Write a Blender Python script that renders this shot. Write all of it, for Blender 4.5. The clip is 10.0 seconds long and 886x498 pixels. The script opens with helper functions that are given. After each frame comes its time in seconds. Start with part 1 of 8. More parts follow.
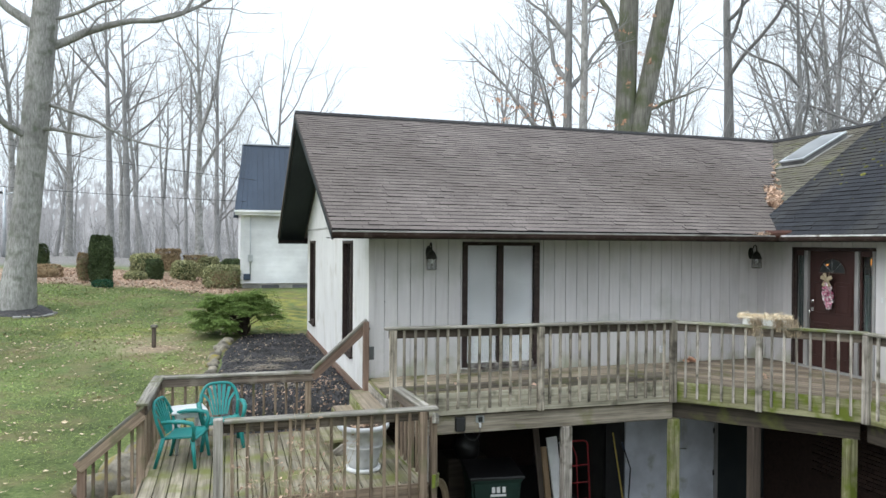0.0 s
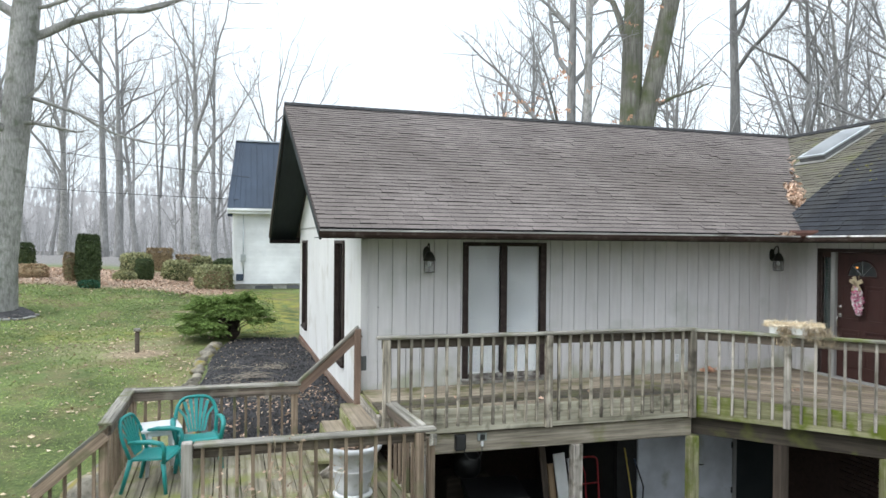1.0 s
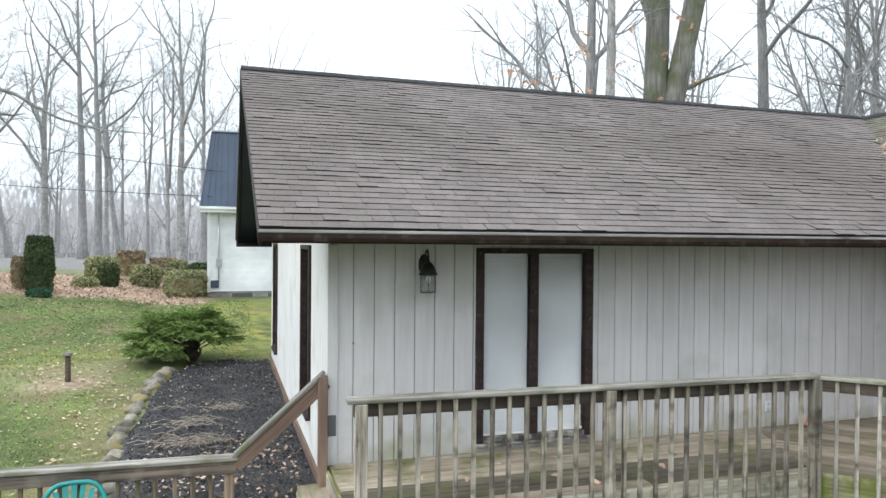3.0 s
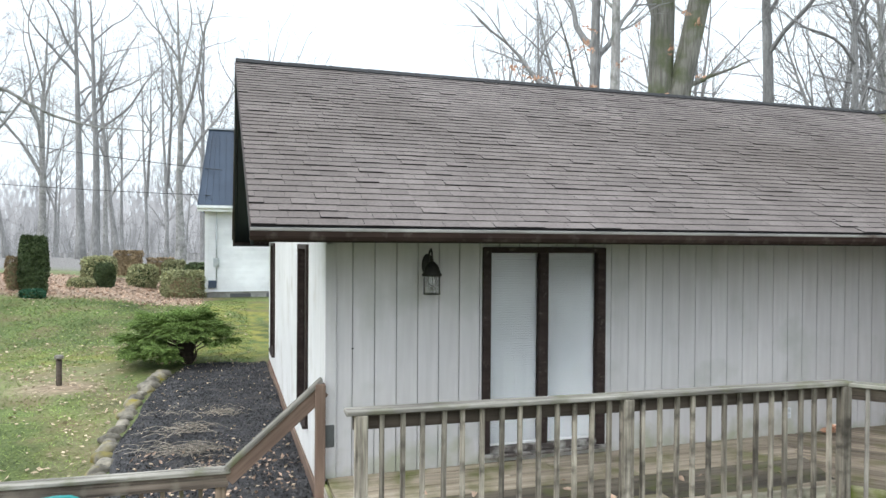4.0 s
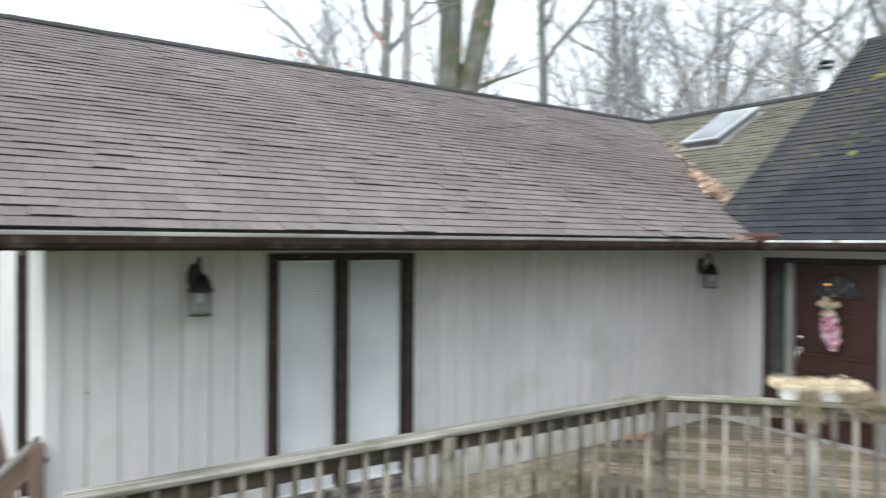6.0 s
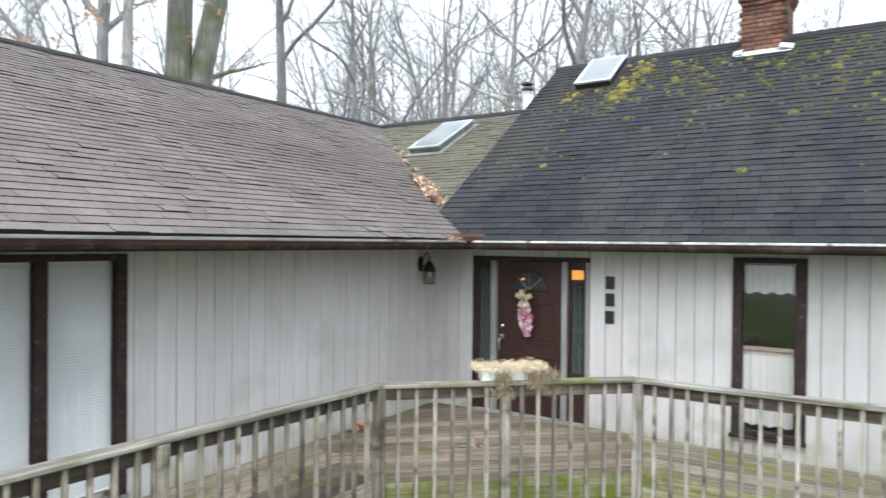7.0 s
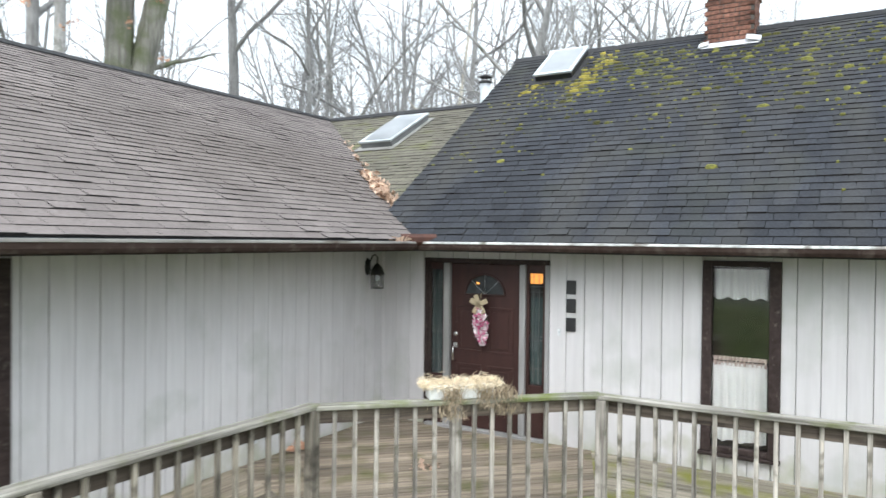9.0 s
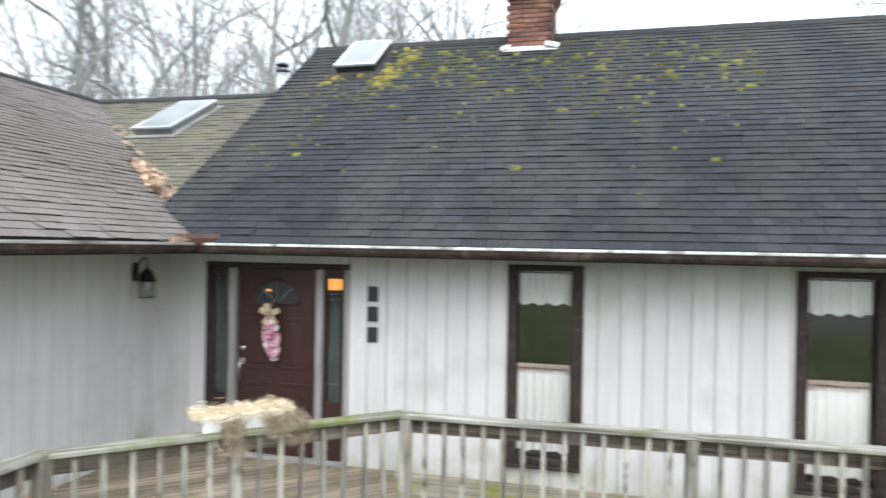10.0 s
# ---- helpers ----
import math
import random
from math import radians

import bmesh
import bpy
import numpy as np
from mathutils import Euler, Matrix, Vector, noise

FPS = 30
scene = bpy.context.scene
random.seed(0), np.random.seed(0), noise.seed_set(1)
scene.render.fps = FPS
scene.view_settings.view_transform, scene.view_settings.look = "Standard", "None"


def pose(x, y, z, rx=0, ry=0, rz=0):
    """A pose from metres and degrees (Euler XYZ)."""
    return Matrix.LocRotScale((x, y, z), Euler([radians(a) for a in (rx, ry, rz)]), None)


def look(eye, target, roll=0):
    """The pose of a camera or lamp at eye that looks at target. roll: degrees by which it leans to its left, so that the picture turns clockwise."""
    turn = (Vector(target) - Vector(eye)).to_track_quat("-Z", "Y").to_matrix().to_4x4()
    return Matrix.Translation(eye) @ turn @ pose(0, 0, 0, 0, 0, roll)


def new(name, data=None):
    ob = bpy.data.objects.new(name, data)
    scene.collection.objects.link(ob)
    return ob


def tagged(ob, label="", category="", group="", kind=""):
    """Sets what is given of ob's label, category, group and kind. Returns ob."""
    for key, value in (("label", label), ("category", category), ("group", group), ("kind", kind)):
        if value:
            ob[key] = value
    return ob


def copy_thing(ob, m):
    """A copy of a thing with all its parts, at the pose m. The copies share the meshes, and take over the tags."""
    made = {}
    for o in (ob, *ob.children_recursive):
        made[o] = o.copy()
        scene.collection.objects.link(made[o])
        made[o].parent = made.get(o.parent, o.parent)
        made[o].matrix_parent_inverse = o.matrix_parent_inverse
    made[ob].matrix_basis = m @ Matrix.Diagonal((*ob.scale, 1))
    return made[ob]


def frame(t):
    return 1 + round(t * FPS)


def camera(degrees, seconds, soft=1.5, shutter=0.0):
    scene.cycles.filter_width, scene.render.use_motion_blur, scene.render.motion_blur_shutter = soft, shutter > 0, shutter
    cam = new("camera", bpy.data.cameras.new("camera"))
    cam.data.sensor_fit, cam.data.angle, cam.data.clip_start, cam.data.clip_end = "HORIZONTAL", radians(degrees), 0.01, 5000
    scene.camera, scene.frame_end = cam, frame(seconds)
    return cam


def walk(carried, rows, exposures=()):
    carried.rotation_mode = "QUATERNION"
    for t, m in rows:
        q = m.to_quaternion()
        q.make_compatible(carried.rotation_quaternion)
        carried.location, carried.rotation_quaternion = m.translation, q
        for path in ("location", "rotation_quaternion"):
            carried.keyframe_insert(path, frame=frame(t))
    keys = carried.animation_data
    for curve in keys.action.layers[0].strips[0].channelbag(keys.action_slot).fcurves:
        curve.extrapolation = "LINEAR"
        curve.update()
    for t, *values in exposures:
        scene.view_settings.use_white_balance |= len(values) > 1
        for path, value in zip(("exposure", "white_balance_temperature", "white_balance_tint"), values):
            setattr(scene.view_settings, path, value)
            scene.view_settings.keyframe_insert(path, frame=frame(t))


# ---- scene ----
cam = camera(65.4, 10.0, soft=1.5, shutter=0.5)
PATH = [
    (0, (-2.035, -10.267, 2.052), (-1.443, -8.357, 2.034), 0.4),
    (0.5, (-1.961, -10.016, 2.051), (-1.367, -8.107, 2.033), 0.5),
    (1, (-1.781, -9.453, 2.067), (-1.186, -7.544, 2.047), 0.5),
    (1.5, (-1.53, -8.616, 2.084), (-0.932, -6.707, 2.062), 0.5),
    (2, (-1.219, -7.603, 2.098), (-0.622, -5.694, 2.079), 0.5),
    (2.5, (-1.017, -6.875, 2.118), (-0.417, -4.967, 2.101), 0.5),
    (4, (-0.868, -6.164, 2.111), (-0.268, -4.257, 2.092), 0.4),
    (4.5, (-0.724, -5.671, 2.11), (-0.095, -3.772, 2.091), 0.4),
    (5, (-0.583, -5.164, 2.136), (0.12, -3.292, 2.12), 0.3),
    (5.5, (-0.548, -5.027, 2.147), (0.267, -3.201, 2.132), 0.2),
    (5.6, (-0.535, -5.041, 2.15), (0.295, -3.228, 2.135), 0.24),
    (5.8, (-0.508, -5.07, 2.157), (0.471, -3.337, 2.14), 0.32),
    (6, (-0.482, -5.099, 2.163), (0.67, -3.464, 2.145), 0.4),
    (6.2, (-0.533, -5.125, 2.156), (0.77, -3.608, 2.141), 0.4),
    (7.3, (-0.501, -5.416, 2.208), (1.193, -4.354, 2.186), 0.6),
    (7.5, (-0.501, -5.442, 2.214), (1.192, -4.378, 2.191), 0.6),
    (8, (-0.48, -5.447, 2.218), (1.215, -4.385, 2.192), 0.6),
    (8.5, (-0.275, -5.333, 2.207), (1.421, -4.273, 2.185), 0.6),
    (9, (0.156, -5.091, 2.222), (1.879, -4.075, 2.199), 0.6),
    (9.5, (0.651, -4.866, 2.244), (2.474, -4.043, 2.225), 0.9),
    (10, (0.824, -4.846, 2.221), (2.763, -4.355, 2.213), 1.0),
]
walk(cam, [(t, look(eye, target, roll)) for t, eye, target, roll in PATH],
     exposures=[(0, 0.22), (1, 0.35), (2.5, 0.44), (6, 0.54), (7.5, 0.65), (10, 0.78)])

# ---- daylight: bright overcast ----
world = bpy.data.worlds.new("overcast")
scene.world = world
world.use_nodes = True
wn, wl = world.node_tree.nodes, world.node_tree.links
wn.clear()
sky = wn.new("ShaderNodeTexSky")
sky.sky_type, sky.sun_disc = "NISHITA", False
sky.sun_elevation, sky.sun_rotation = radians(48), radians(252)
sky.air_density, sky.dust_density, sky.ozone_density = 1.0, 6.0, 1.0
grey = wn.new("ShaderNodeHueSaturation")
grey.inputs["Saturation"].default_value = 0.22
cloud = wn.new("ShaderNodeMix")
cloud.data_type = "RGBA"
cloud.inputs[0].default_value = 0.72
cloud.inputs[7].default_value = (14.0, 15.7, 17.1, 1)
# an overcast sky is about twice as bright overhead as at the horizon
dome = wn.new("ShaderNodeTexCoord")
dome_z = wn.new("ShaderNodeSeparateXYZ")
lift = wn.new("ShaderNodeMapRange")
lift.inputs["From Min"].default_value, lift.inputs["From Max"].default_value = 0.0, 1.0
lift.inputs["To Min"].default_value, lift.inputs["To Max"].default_value = 0.67, 1.55
grade = wn.new("ShaderNodeVectorMath")
grade.operation = "SCALE"
wl.new(dome.outputs["Generated"], dome_z.inputs[0])
wl.new(dome_z.outputs["Z"], lift.inputs["Value"])
bg = wn.new("ShaderNodeBackground")
bg.inputs["Strength"].default_value = 0.1
wout = wn.new("ShaderNodeOutputWorld")
wl.new(sky.outputs[0], grey.inputs["Color"])
wl.new(grey.outputs[0], cloud.inputs[6])
wl.new(cloud.outputs[2], grade.inputs[0])
wl.new(lift.outputs[0], grade.inputs["Scale"])
wl.new(grade.outputs[0], bg.inputs["Color"])
wl.new(bg.outputs[0], wout.inputs[0])

sun_data = bpy.data.lights.new("sun", "SUN")
sun_data.energy, sun_data.angle, sun_data.color = 0.70, radians(45), (1.0, 0.995, 0.99)
sun = new("sun", sun_data)
sun.matrix_basis = look((-50, -16, 58), (0, 0, 0))

# ---- materials ----
def ramp(nt, fac, stops):
    n = nt.nodes.new("ShaderNodeValToRGB")
    el = n.color_ramp.elements
    while len(el) < len(stops):
        el.new(0.5)
    for e, (p, c) in zip(el, stops):
        e.position, e.color = p, (*c, 1)
    nt.links.new(fac, n.inputs[0])
    return n.outputs[0]


def mat(name, lo, hi, scale=(6, 6, 6), rough=0.8, bump=0.2, metal=0.0, rnd=0.12, island=False, stain=None,
        stain_scale=0.6, stain_at=0.55, spec=0.3, coat=0.0, coords="Object", bump_dist=0.01, large=0.25, ends=(0.32, 0.68)):
    """A surface with fine grain between two colours, a large slow variation, a piece-to-piece shift and optional stains."""
    m = bpy.data.materials.new(name)
    m.use_nodes = True
    nt = m.node_tree
    b = nt.nodes["Principled BSDF"]
    tc = nt.nodes.new("ShaderNodeTexCoord")
    geo = nt.nodes.new("ShaderNodeNewGeometry")
    info = nt.nodes.new("ShaderNodeObjectInfo")
    rand = geo.outputs["Random Per Island"] if island else info.outputs["Random"]
    mp = nt.nodes.new("ShaderNodeMapping")
    mp.inputs["Scale"].default_value = scale
    nt.links.new(tc.outputs["Object"] if coords == "Object" else geo.outputs["Position"], mp.inputs["Vector"])
    off = nt.nodes.new("ShaderNodeMath")
    off.operation = "MULTIPLY"
    off.inputs[1].default_value = 37.0
    nt.links.new(rand, off.inputs[0])
    nz = nt.nodes.new("ShaderNodeTexNoise")
    nz.noise_dimensions = "4D"
    nz.inputs["Scale"].default_value, nz.inputs["Detail"].default_value = 1.0, 7.0
    nz.inputs["Roughness"].default_value = 0.62
    nt.links.new(mp.outputs[0], nz.inputs["Vector"])
    nt.links.new(off.outputs[0], nz.inputs["W"])
    col = ramp(nt, nz.outputs["Fac"], [(ends[0], lo), (ends[1], hi)])
    big = nt.nodes.new("ShaderNodeTexNoise")
    big.inputs["Scale"].default_value, big.inputs["Detail"].default_value = stain_scale, 5.0
    nt.links.new(geo.outputs["Position"], big.inputs["Vector"])
    hsv = nt.nodes.new("ShaderNodeHueSaturation")
    nt.links.new(col, hsv.inputs["Color"])
    mr = nt.nodes.new("ShaderNodeMapRange")
    mr.inputs["To Min"].default_value, mr.inputs["To Max"].default_value = 1 - rnd, 1 + rnd
    nt.links.new(rand, mr.inputs["Value"])
    mb = nt.nodes.new("ShaderNodeMapRange")
    mb.inputs["From Min"].default_value, mb.inputs["From Max"].default_value = 0.3, 0.7
    mb.inputs["To Min"].default_value, mb.inputs["To Max"].default_value = 1 - large, 1 + large
    nt.links.new(big.outputs["Fac"], mb.inputs["Value"])
    mul = nt.nodes.new("ShaderNodeMath")
    mul.operation = "MULTIPLY"
    nt.links.new(mr.outputs[0], mul.inputs[0])
    nt.links.new(mb.outputs[0], mul.inputs[1])
    nt.links.new(mul.outputs[0], hsv.inputs["Value"])
    col = hsv.outputs[0]
    if stain:
        st = nt.nodes.new("ShaderNodeTexNoise")
        st.inputs["Scale"].default_value, st.inputs["Detail"].default_value = stain_scale * 2.3, 6.0
        nt.links.new(geo.outputs["Position"], st.inputs["Vector"])
        sm = nt.nodes.new("ShaderNodeMapRange")
        sm.inputs["From Min"].default_value, sm.inputs["From Max"].default_value = stain_at - 0.08, stain_at + 0.12
        nt.links.new(st.outputs["Fac"], sm.inputs["Value"])
        mx = nt.nodes.new("ShaderNodeMix")
        mx.data_type = "RGBA"
        mx.inputs[7].default_value = (*stain, 1)
        nt.links.new(sm.outputs[0], mx.inputs[0])
        nt.links.new(col, mx.inputs[6])
        col = mx.outputs[2]
    nt.links.new(col, b.inputs["Base Color"])
    b.inputs["Metallic"].default_value = metal
    b.inputs["Specular IOR Level"].default_value = spec
    b.inputs["Coat Weight"].default_value = coat
    rr = nt.nodes.new("ShaderNodeMapRange")
    rr.inputs["To Min"].default_value, rr.inputs["To Max"].default_value = max(rough - 0.12, 0.03), min(rough + 0.12, 1)
    nt.links.new(nz.outputs["Fac"], rr.inputs["Value"])
    nt.links.new(rr.outputs[0], b.inputs["Roughness"])
    if bump:
        bp = nt.nodes.new("ShaderNodeBump")
        bp.inputs["Strength"].default_value, bp.inputs["Distance"].default_value = bump, bump_dist
        nt.links.new(nz.outputs["Fac"], bp.inputs["Height"])
        nt.links.new(bp.outputs[0], b.inputs["Normal"])
    return m


SIDING = mat("painted_siding", (0.552, 0.534, 0.536), (0.632, 0.614, 0.616), (14, 14, 1.1), 0.75, 0.25, rnd=0.03, large=0.06, bump_dist=0.004, stain=(0.47, 0.475, 0.45), stain_scale=0.7, stain_at=0.62)


def splash_algae(m, colour, low, high):
    """Green algae in broken blotches where rain splashes up from the deck boards."""
    nt = m.node_tree
    b = nt.nodes["Principled BSDF"]
    src = b.inputs["Base Color"].links[0].from_socket
    geo = nt.nodes.new("ShaderNodeNewGeometry")
    sep = nt.nodes.new("ShaderNodeSeparateXYZ")
    nz = nt.nodes.new("ShaderNodeTexNoise")
    nz.inputs["Scale"].default_value, nz.inputs["Detail"].default_value = 2.6, 7.0
    nt.links.new(geo.outputs["Position"], sep.inputs[0])
    nt.links.new(geo.outputs["Position"], nz.inputs["Vector"])
    hgt = nt.nodes.new("ShaderNodeMapRange")
    hgt.inputs["From Min"].default_value, hgt.inputs["From Max"].default_value = low, high
    hgt.inputs["To Min"].default_value, hgt.inputs["To Max"].default_value = 0.12, -0.35
    nt.links.new(sep.outputs["Z"], hgt.inputs["Value"])
    add = nt.nodes.new("ShaderNodeMath")
    nt.links.new(nz.outputs["Fac"], add.inputs[0])
    nt.links.new(hgt.outputs[0], add.inputs[1])
    amt = nt.nodes.new("ShaderNodeMapRange")
    amt.inputs["From Min"].default_value, amt.inputs["From Max"].default_value = 0.46, 0.72
    amt.inputs["To Max"].default_value = 0.75
    nt.links.new(add.outputs[0], amt.inputs["Value"])
    mx = nt.nodes.new("ShaderNodeMix")
    mx.data_type = "RGBA"
    mx.inputs[7].default_value = (*colour, 1)
    nt.links.new(amt.outputs[0], mx.inputs[0])
    nt.links.new(src, mx.inputs[6])
    nt.links.new(mx.outputs[2], b.inputs["Base Color"])


# paler copy of SIDING, used on the west-facing gable
SIDING_WHITE = mat("offwhite_siding", (0.66, 0.655, 0.65), (0.75, 0.745, 0.74), (14, 14, 1.1), 0.75, 0.25, rnd=0.03, large=0.06, bump_dist=0.004, stain=(0.56, 0.54, 0.50), stain_scale=0.8, stain_at=0.62)
splash_algae(SIDING, (0.33, 0.34, 0.22), 0.0, 0.55)
SIDING_BACK = mat("siding_groove", (0.34, 0.335, 0.33), (0.42, 0.41, 0.40), (8, 8, 8), 0.9, 0.1)
BROWN = mat("brown_trim_paint", (0.028, 0.019, 0.017), (0.055, 0.040, 0.037), (5, 30, 30), 0.55, 0.25, rnd=0.1, stain=(0.17, 0.145, 0.13), stain_scale=9, stain_at=0.70, spec=0.15)
GUTTER = mat("brown_gutter_metal", (0.030, 0.019, 0.016), (0.056, 0.039, 0.033), (2, 20, 20), 0.6, 0.08, rnd=0.05, stain=(0.11, 0.09, 0.078), stain_scale=3, stain_at=0.62, spec=0.06)
BROWN_WORN = mat("flaking_brown_sill", (0.05, 0.04, 0.036), (0.15, 0.13, 0.12), (5, 30, 30), 0.7, 0.3, rnd=0.1, stain=(0.42, 0.40, 0.37), stain_scale=3.5, stain_at=0.52)
RUST = mat("rusty_metal", (0.055, 0.026, 0.021), (0.13, 0.06, 0.045), (12, 12, 12), 0.85, 0.4)
WHITE_LIP = mat("worn_white_lip", (0.50, 0.50, 0.50), (0.80, 0.80, 0.79), (20, 1.5, 20), 0.5, 0.1, stain=(0.14, 0.11, 0.09), stain_scale=2.6, stain_at=0.585)
GUTTER_LIP = mat("worn_gutter_lip", (0.24, 0.225, 0.21), (0.46, 0.44, 0.42), (1.5, 20, 20), 0.5, 0.1, stain=(0.12, 0.095, 0.08), stain_scale=1.2, stain_at=0.62)
# dark soffit colour, also used to paint shade on a wall under the deck
SOFFIT_AND_SHADE = mat("dark_soffit_and_wall_shade", (0.018, 0.024, 0.026), (0.03, 0.036, 0.038), (3, 20, 3), 0.8, 0.1)
# asphalt-dark cut edges; the shadow line under each tab is painted in too
BUTT = mat("shaded_cut_edge", (0.018, 0.016, 0.016), (0.038, 0.034, 0.033), (40, 40, 40), 0.95, 0.0)
SHINGLE_A = dict(lo=(0.122, 0.104, 0.098), hi=(0.200, 0.173, 0.164), scale=(45, 45, 45), rough=0.95, bump=0.5, rnd=0.12, bump_dist=0.003, large=0.13, stain_scale=0.8, spec=0.2)
SHINGLE_B = dict(lo=(0.021, 0.023, 0.028), hi=(0.044, 0.047, 0.055), scale=(45, 45, 45), rough=0.95, bump=0.5, rnd=0.22, bump_dist=0.003, large=0.22, stain_scale=0.5, spec=0.2)
SHINGLE_C = dict(lo=(0.085, 0.08, 0.06), hi=(0.15, 0.135, 0.105), scale=(28, 28, 28), rough=0.92, bump=0.5, rnd=0.15, bump_dist=0.004, large=0.2, stain=(0.12, 0.125, 0.04), stain_scale=1.0, stain_at=0.64)
ROOF_A, ROOF_A2 = mat("brown_shingle", **SHINGLE_A), mat("brown_shingle_field", island=True, **SHINGLE_A)
ROOF_B, ROOF_B2 = mat("charcoal_shingle", **SHINGLE_B), mat("charcoal_shingle_field", island=True, **SHINGLE_B)
ROOF_C, ROOF_C2 = mat("mossy_shingle", **SHINGLE_C), mat("mossy_shingle_field", island=True, **SHINGLE_C)


def weathered(m, colour, stretch, at, most, seed):
    """Pale worn bands that run with the fall of a roof, broken by finer blotches."""
    nt = m.node_tree
    b = nt.nodes["Principled BSDF"]
    src = b.inputs["Base Color"].links[0].from_socket
    geo = nt.nodes.new("ShaderNodeNewGeometry")
    mp = nt.nodes.new("ShaderNodeMapping")
    mp.inputs["Scale"].default_value, mp.inputs["Location"].default_value = stretch, (seed, seed, seed)
    nz = nt.nodes.new("ShaderNodeTexNoise")
    nz.inputs["Scale"].default_value, nz.inputs["Detail"].default_value = 1.0, 6.0
    amt = nt.nodes.new("ShaderNodeMapRange")
    amt.inputs["From Min"].default_value, amt.inputs["From Max"].default_value = at, at + 0.22
    amt.inputs["To Max"].default_value = most
    mx = nt.nodes.new("ShaderNodeMix")
    mx.data_type = "RGBA"
    mx.inputs[7].default_value = (*colour, 1)
    nt.links.new(geo.outputs["Position"], mp.inputs["Vector"])
    nt.links.new(mp.outputs[0], nz.inputs["Vector"])
    nt.links.new(nz.outputs["Fac"], amt.inputs["Value"])
    nt.links.new(amt.outputs[0], mx.inputs[0])
    nt.links.new(src, mx.inputs[6])
    nt.links.new(mx.outputs[2], b.inputs["Base Color"])


for m in (ROOF_B, ROOF_B2):
    weathered(m, (0.064, 0.061, 0.054), (0.30, 1.3, 0.30), 0.48, 0.7, 3.0)
    weathered(m, (0.055, 0.058, 0.034), (0.8, 0.9, 0.8), 0.58, 0.5, 7.0)
for m in (ROOF_A, ROOF_A2):
    weathered(m, (0.105, 0.088, 0.082), (1.1, 0.5, 0.5), 0.52, 0.55, 5.0)
    weathered(m, (0.24, 0.21, 0.20), (1.5, 0.6, 0.6), 0.57, 0.35, 11.0)
    weathered(m, (0.088, 0.072, 0.062), (0.16, 0.22, 0.22), 0.44, 0.5, 2.3)
RIDGE = mat("ridge_cap", (0.018, 0.018, 0.019), (0.04, 0.04, 0.042), (25, 25, 25), 0.9, 0.4)
WOOD = mat("weathered_wood", (0.088, 0.077, 0.065), (0.52, 0.475, 0.42), (1.6, 30, 30), 0.88, 0.7, rnd=0.28, ends=(0.33, 0.66), bump_dist=0.005, stain=(0.085, 0.078, 0.055), stain_scale=2.6, stain_at=0.6)
WOOD_RAIL = mat("brown_grey_baluster", (0.085, 0.072, 0.057), (0.50, 0.445, 0.365), (1.6, 30, 30), 0.88, 0.7, rnd=0.30, ends=(0.33, 0.68), bump_dist=0.005, stain=(0.06, 0.052, 0.042), stain_scale=2.6, stain_at=0.58)
WOOD_CAP_MOSS = mat("mossy_cap_board", (0.115, 0.108, 0.085), (0.37, 0.355, 0.30), (1.2, 30, 30), 0.88, 0.6, rnd=0.12, ends=(0.36, 0.64), bump_dist=0.004, stain=(0.115, 0.135, 0.035), stain_scale=1.3, stain_at=0.52)
WOOD_CAP = mat("grey_weathered_cap", (0.095, 0.086, 0.072), (0.35, 0.33, 0.29), (1.2, 30, 30), 0.88, 0.6, rnd=0.12, ends=(0.36, 0.64), bump_dist=0.004, stain=(0.12, 0.125, 0.06), stain_scale=1.5, stain_at=0.60)
RIM_WOOD = mat("pale_rim_board", (0.23, 0.209, 0.155), (0.52, 0.482, 0.385), (1.0, 22, 22), 0.88, 0.6, rnd=0.1, ends=(0.36, 0.64), bump_dist=0.004, stain=(0.10, 0.095, 0.065), stain_scale=2.2, stain_at=0.64)
WOOD_BEAM = mat("brown_grey_beam", (0.16, 0.136, 0.104), (0.44, 0.385, 0.31), (1.0, 24, 24), 0.88, 0.6, rnd=0.1, bump_dist=0.004, ends=(0.36, 0.64), stain=(0.16, 0.165, 0.05), stain_scale=1.5, stain_at=0.62)
# darker brown than WOOD_BEAM, with green algae stains
BEAM_DARK = mat("dark_algae_beam", (0.038, 0.031, 0.025), (0.10, 0.082, 0.064), (1.2, 26, 26), 0.85, 0.5, rnd=0.12, bump_dist=0.004, stain=(0.12, 0.13, 0.035), stain_scale=1.4, stain_at=0.62)
WOOD_BROWN = mat("brown_weathered_wood", (0.095, 0.068, 0.049), (0.34, 0.258, 0.192), (1.0, 26, 26), 0.88, 0.6, rnd=0.2, bump_dist=0.004, ends=(0.36, 0.64), stain=(0.13, 0.13, 0.07), stain_scale=1.6, stain_at=0.6)
# brown board with pale stains; the shade under the cap is painted in
WOOD_SUB = mat("stained_shaded_rail_board", (0.055, 0.043, 0.035), (0.23, 0.185, 0.15), (1.0, 26, 26), 0.88, 0.6, rnd=0.2, bump_dist=0.004, ends=(0.36, 0.64), stain=(0.28, 0.245, 0.20), stain_scale=1.6, stain_at=0.62)
WOOD_PALE = mat("bleached_post_wood", (0.15, 0.135, 0.118), (0.45, 0.42, 0.385), (1.2, 26, 26), 0.88, 0.5, rnd=0.08, ends=(0.33, 0.66), bump_dist=0.004)
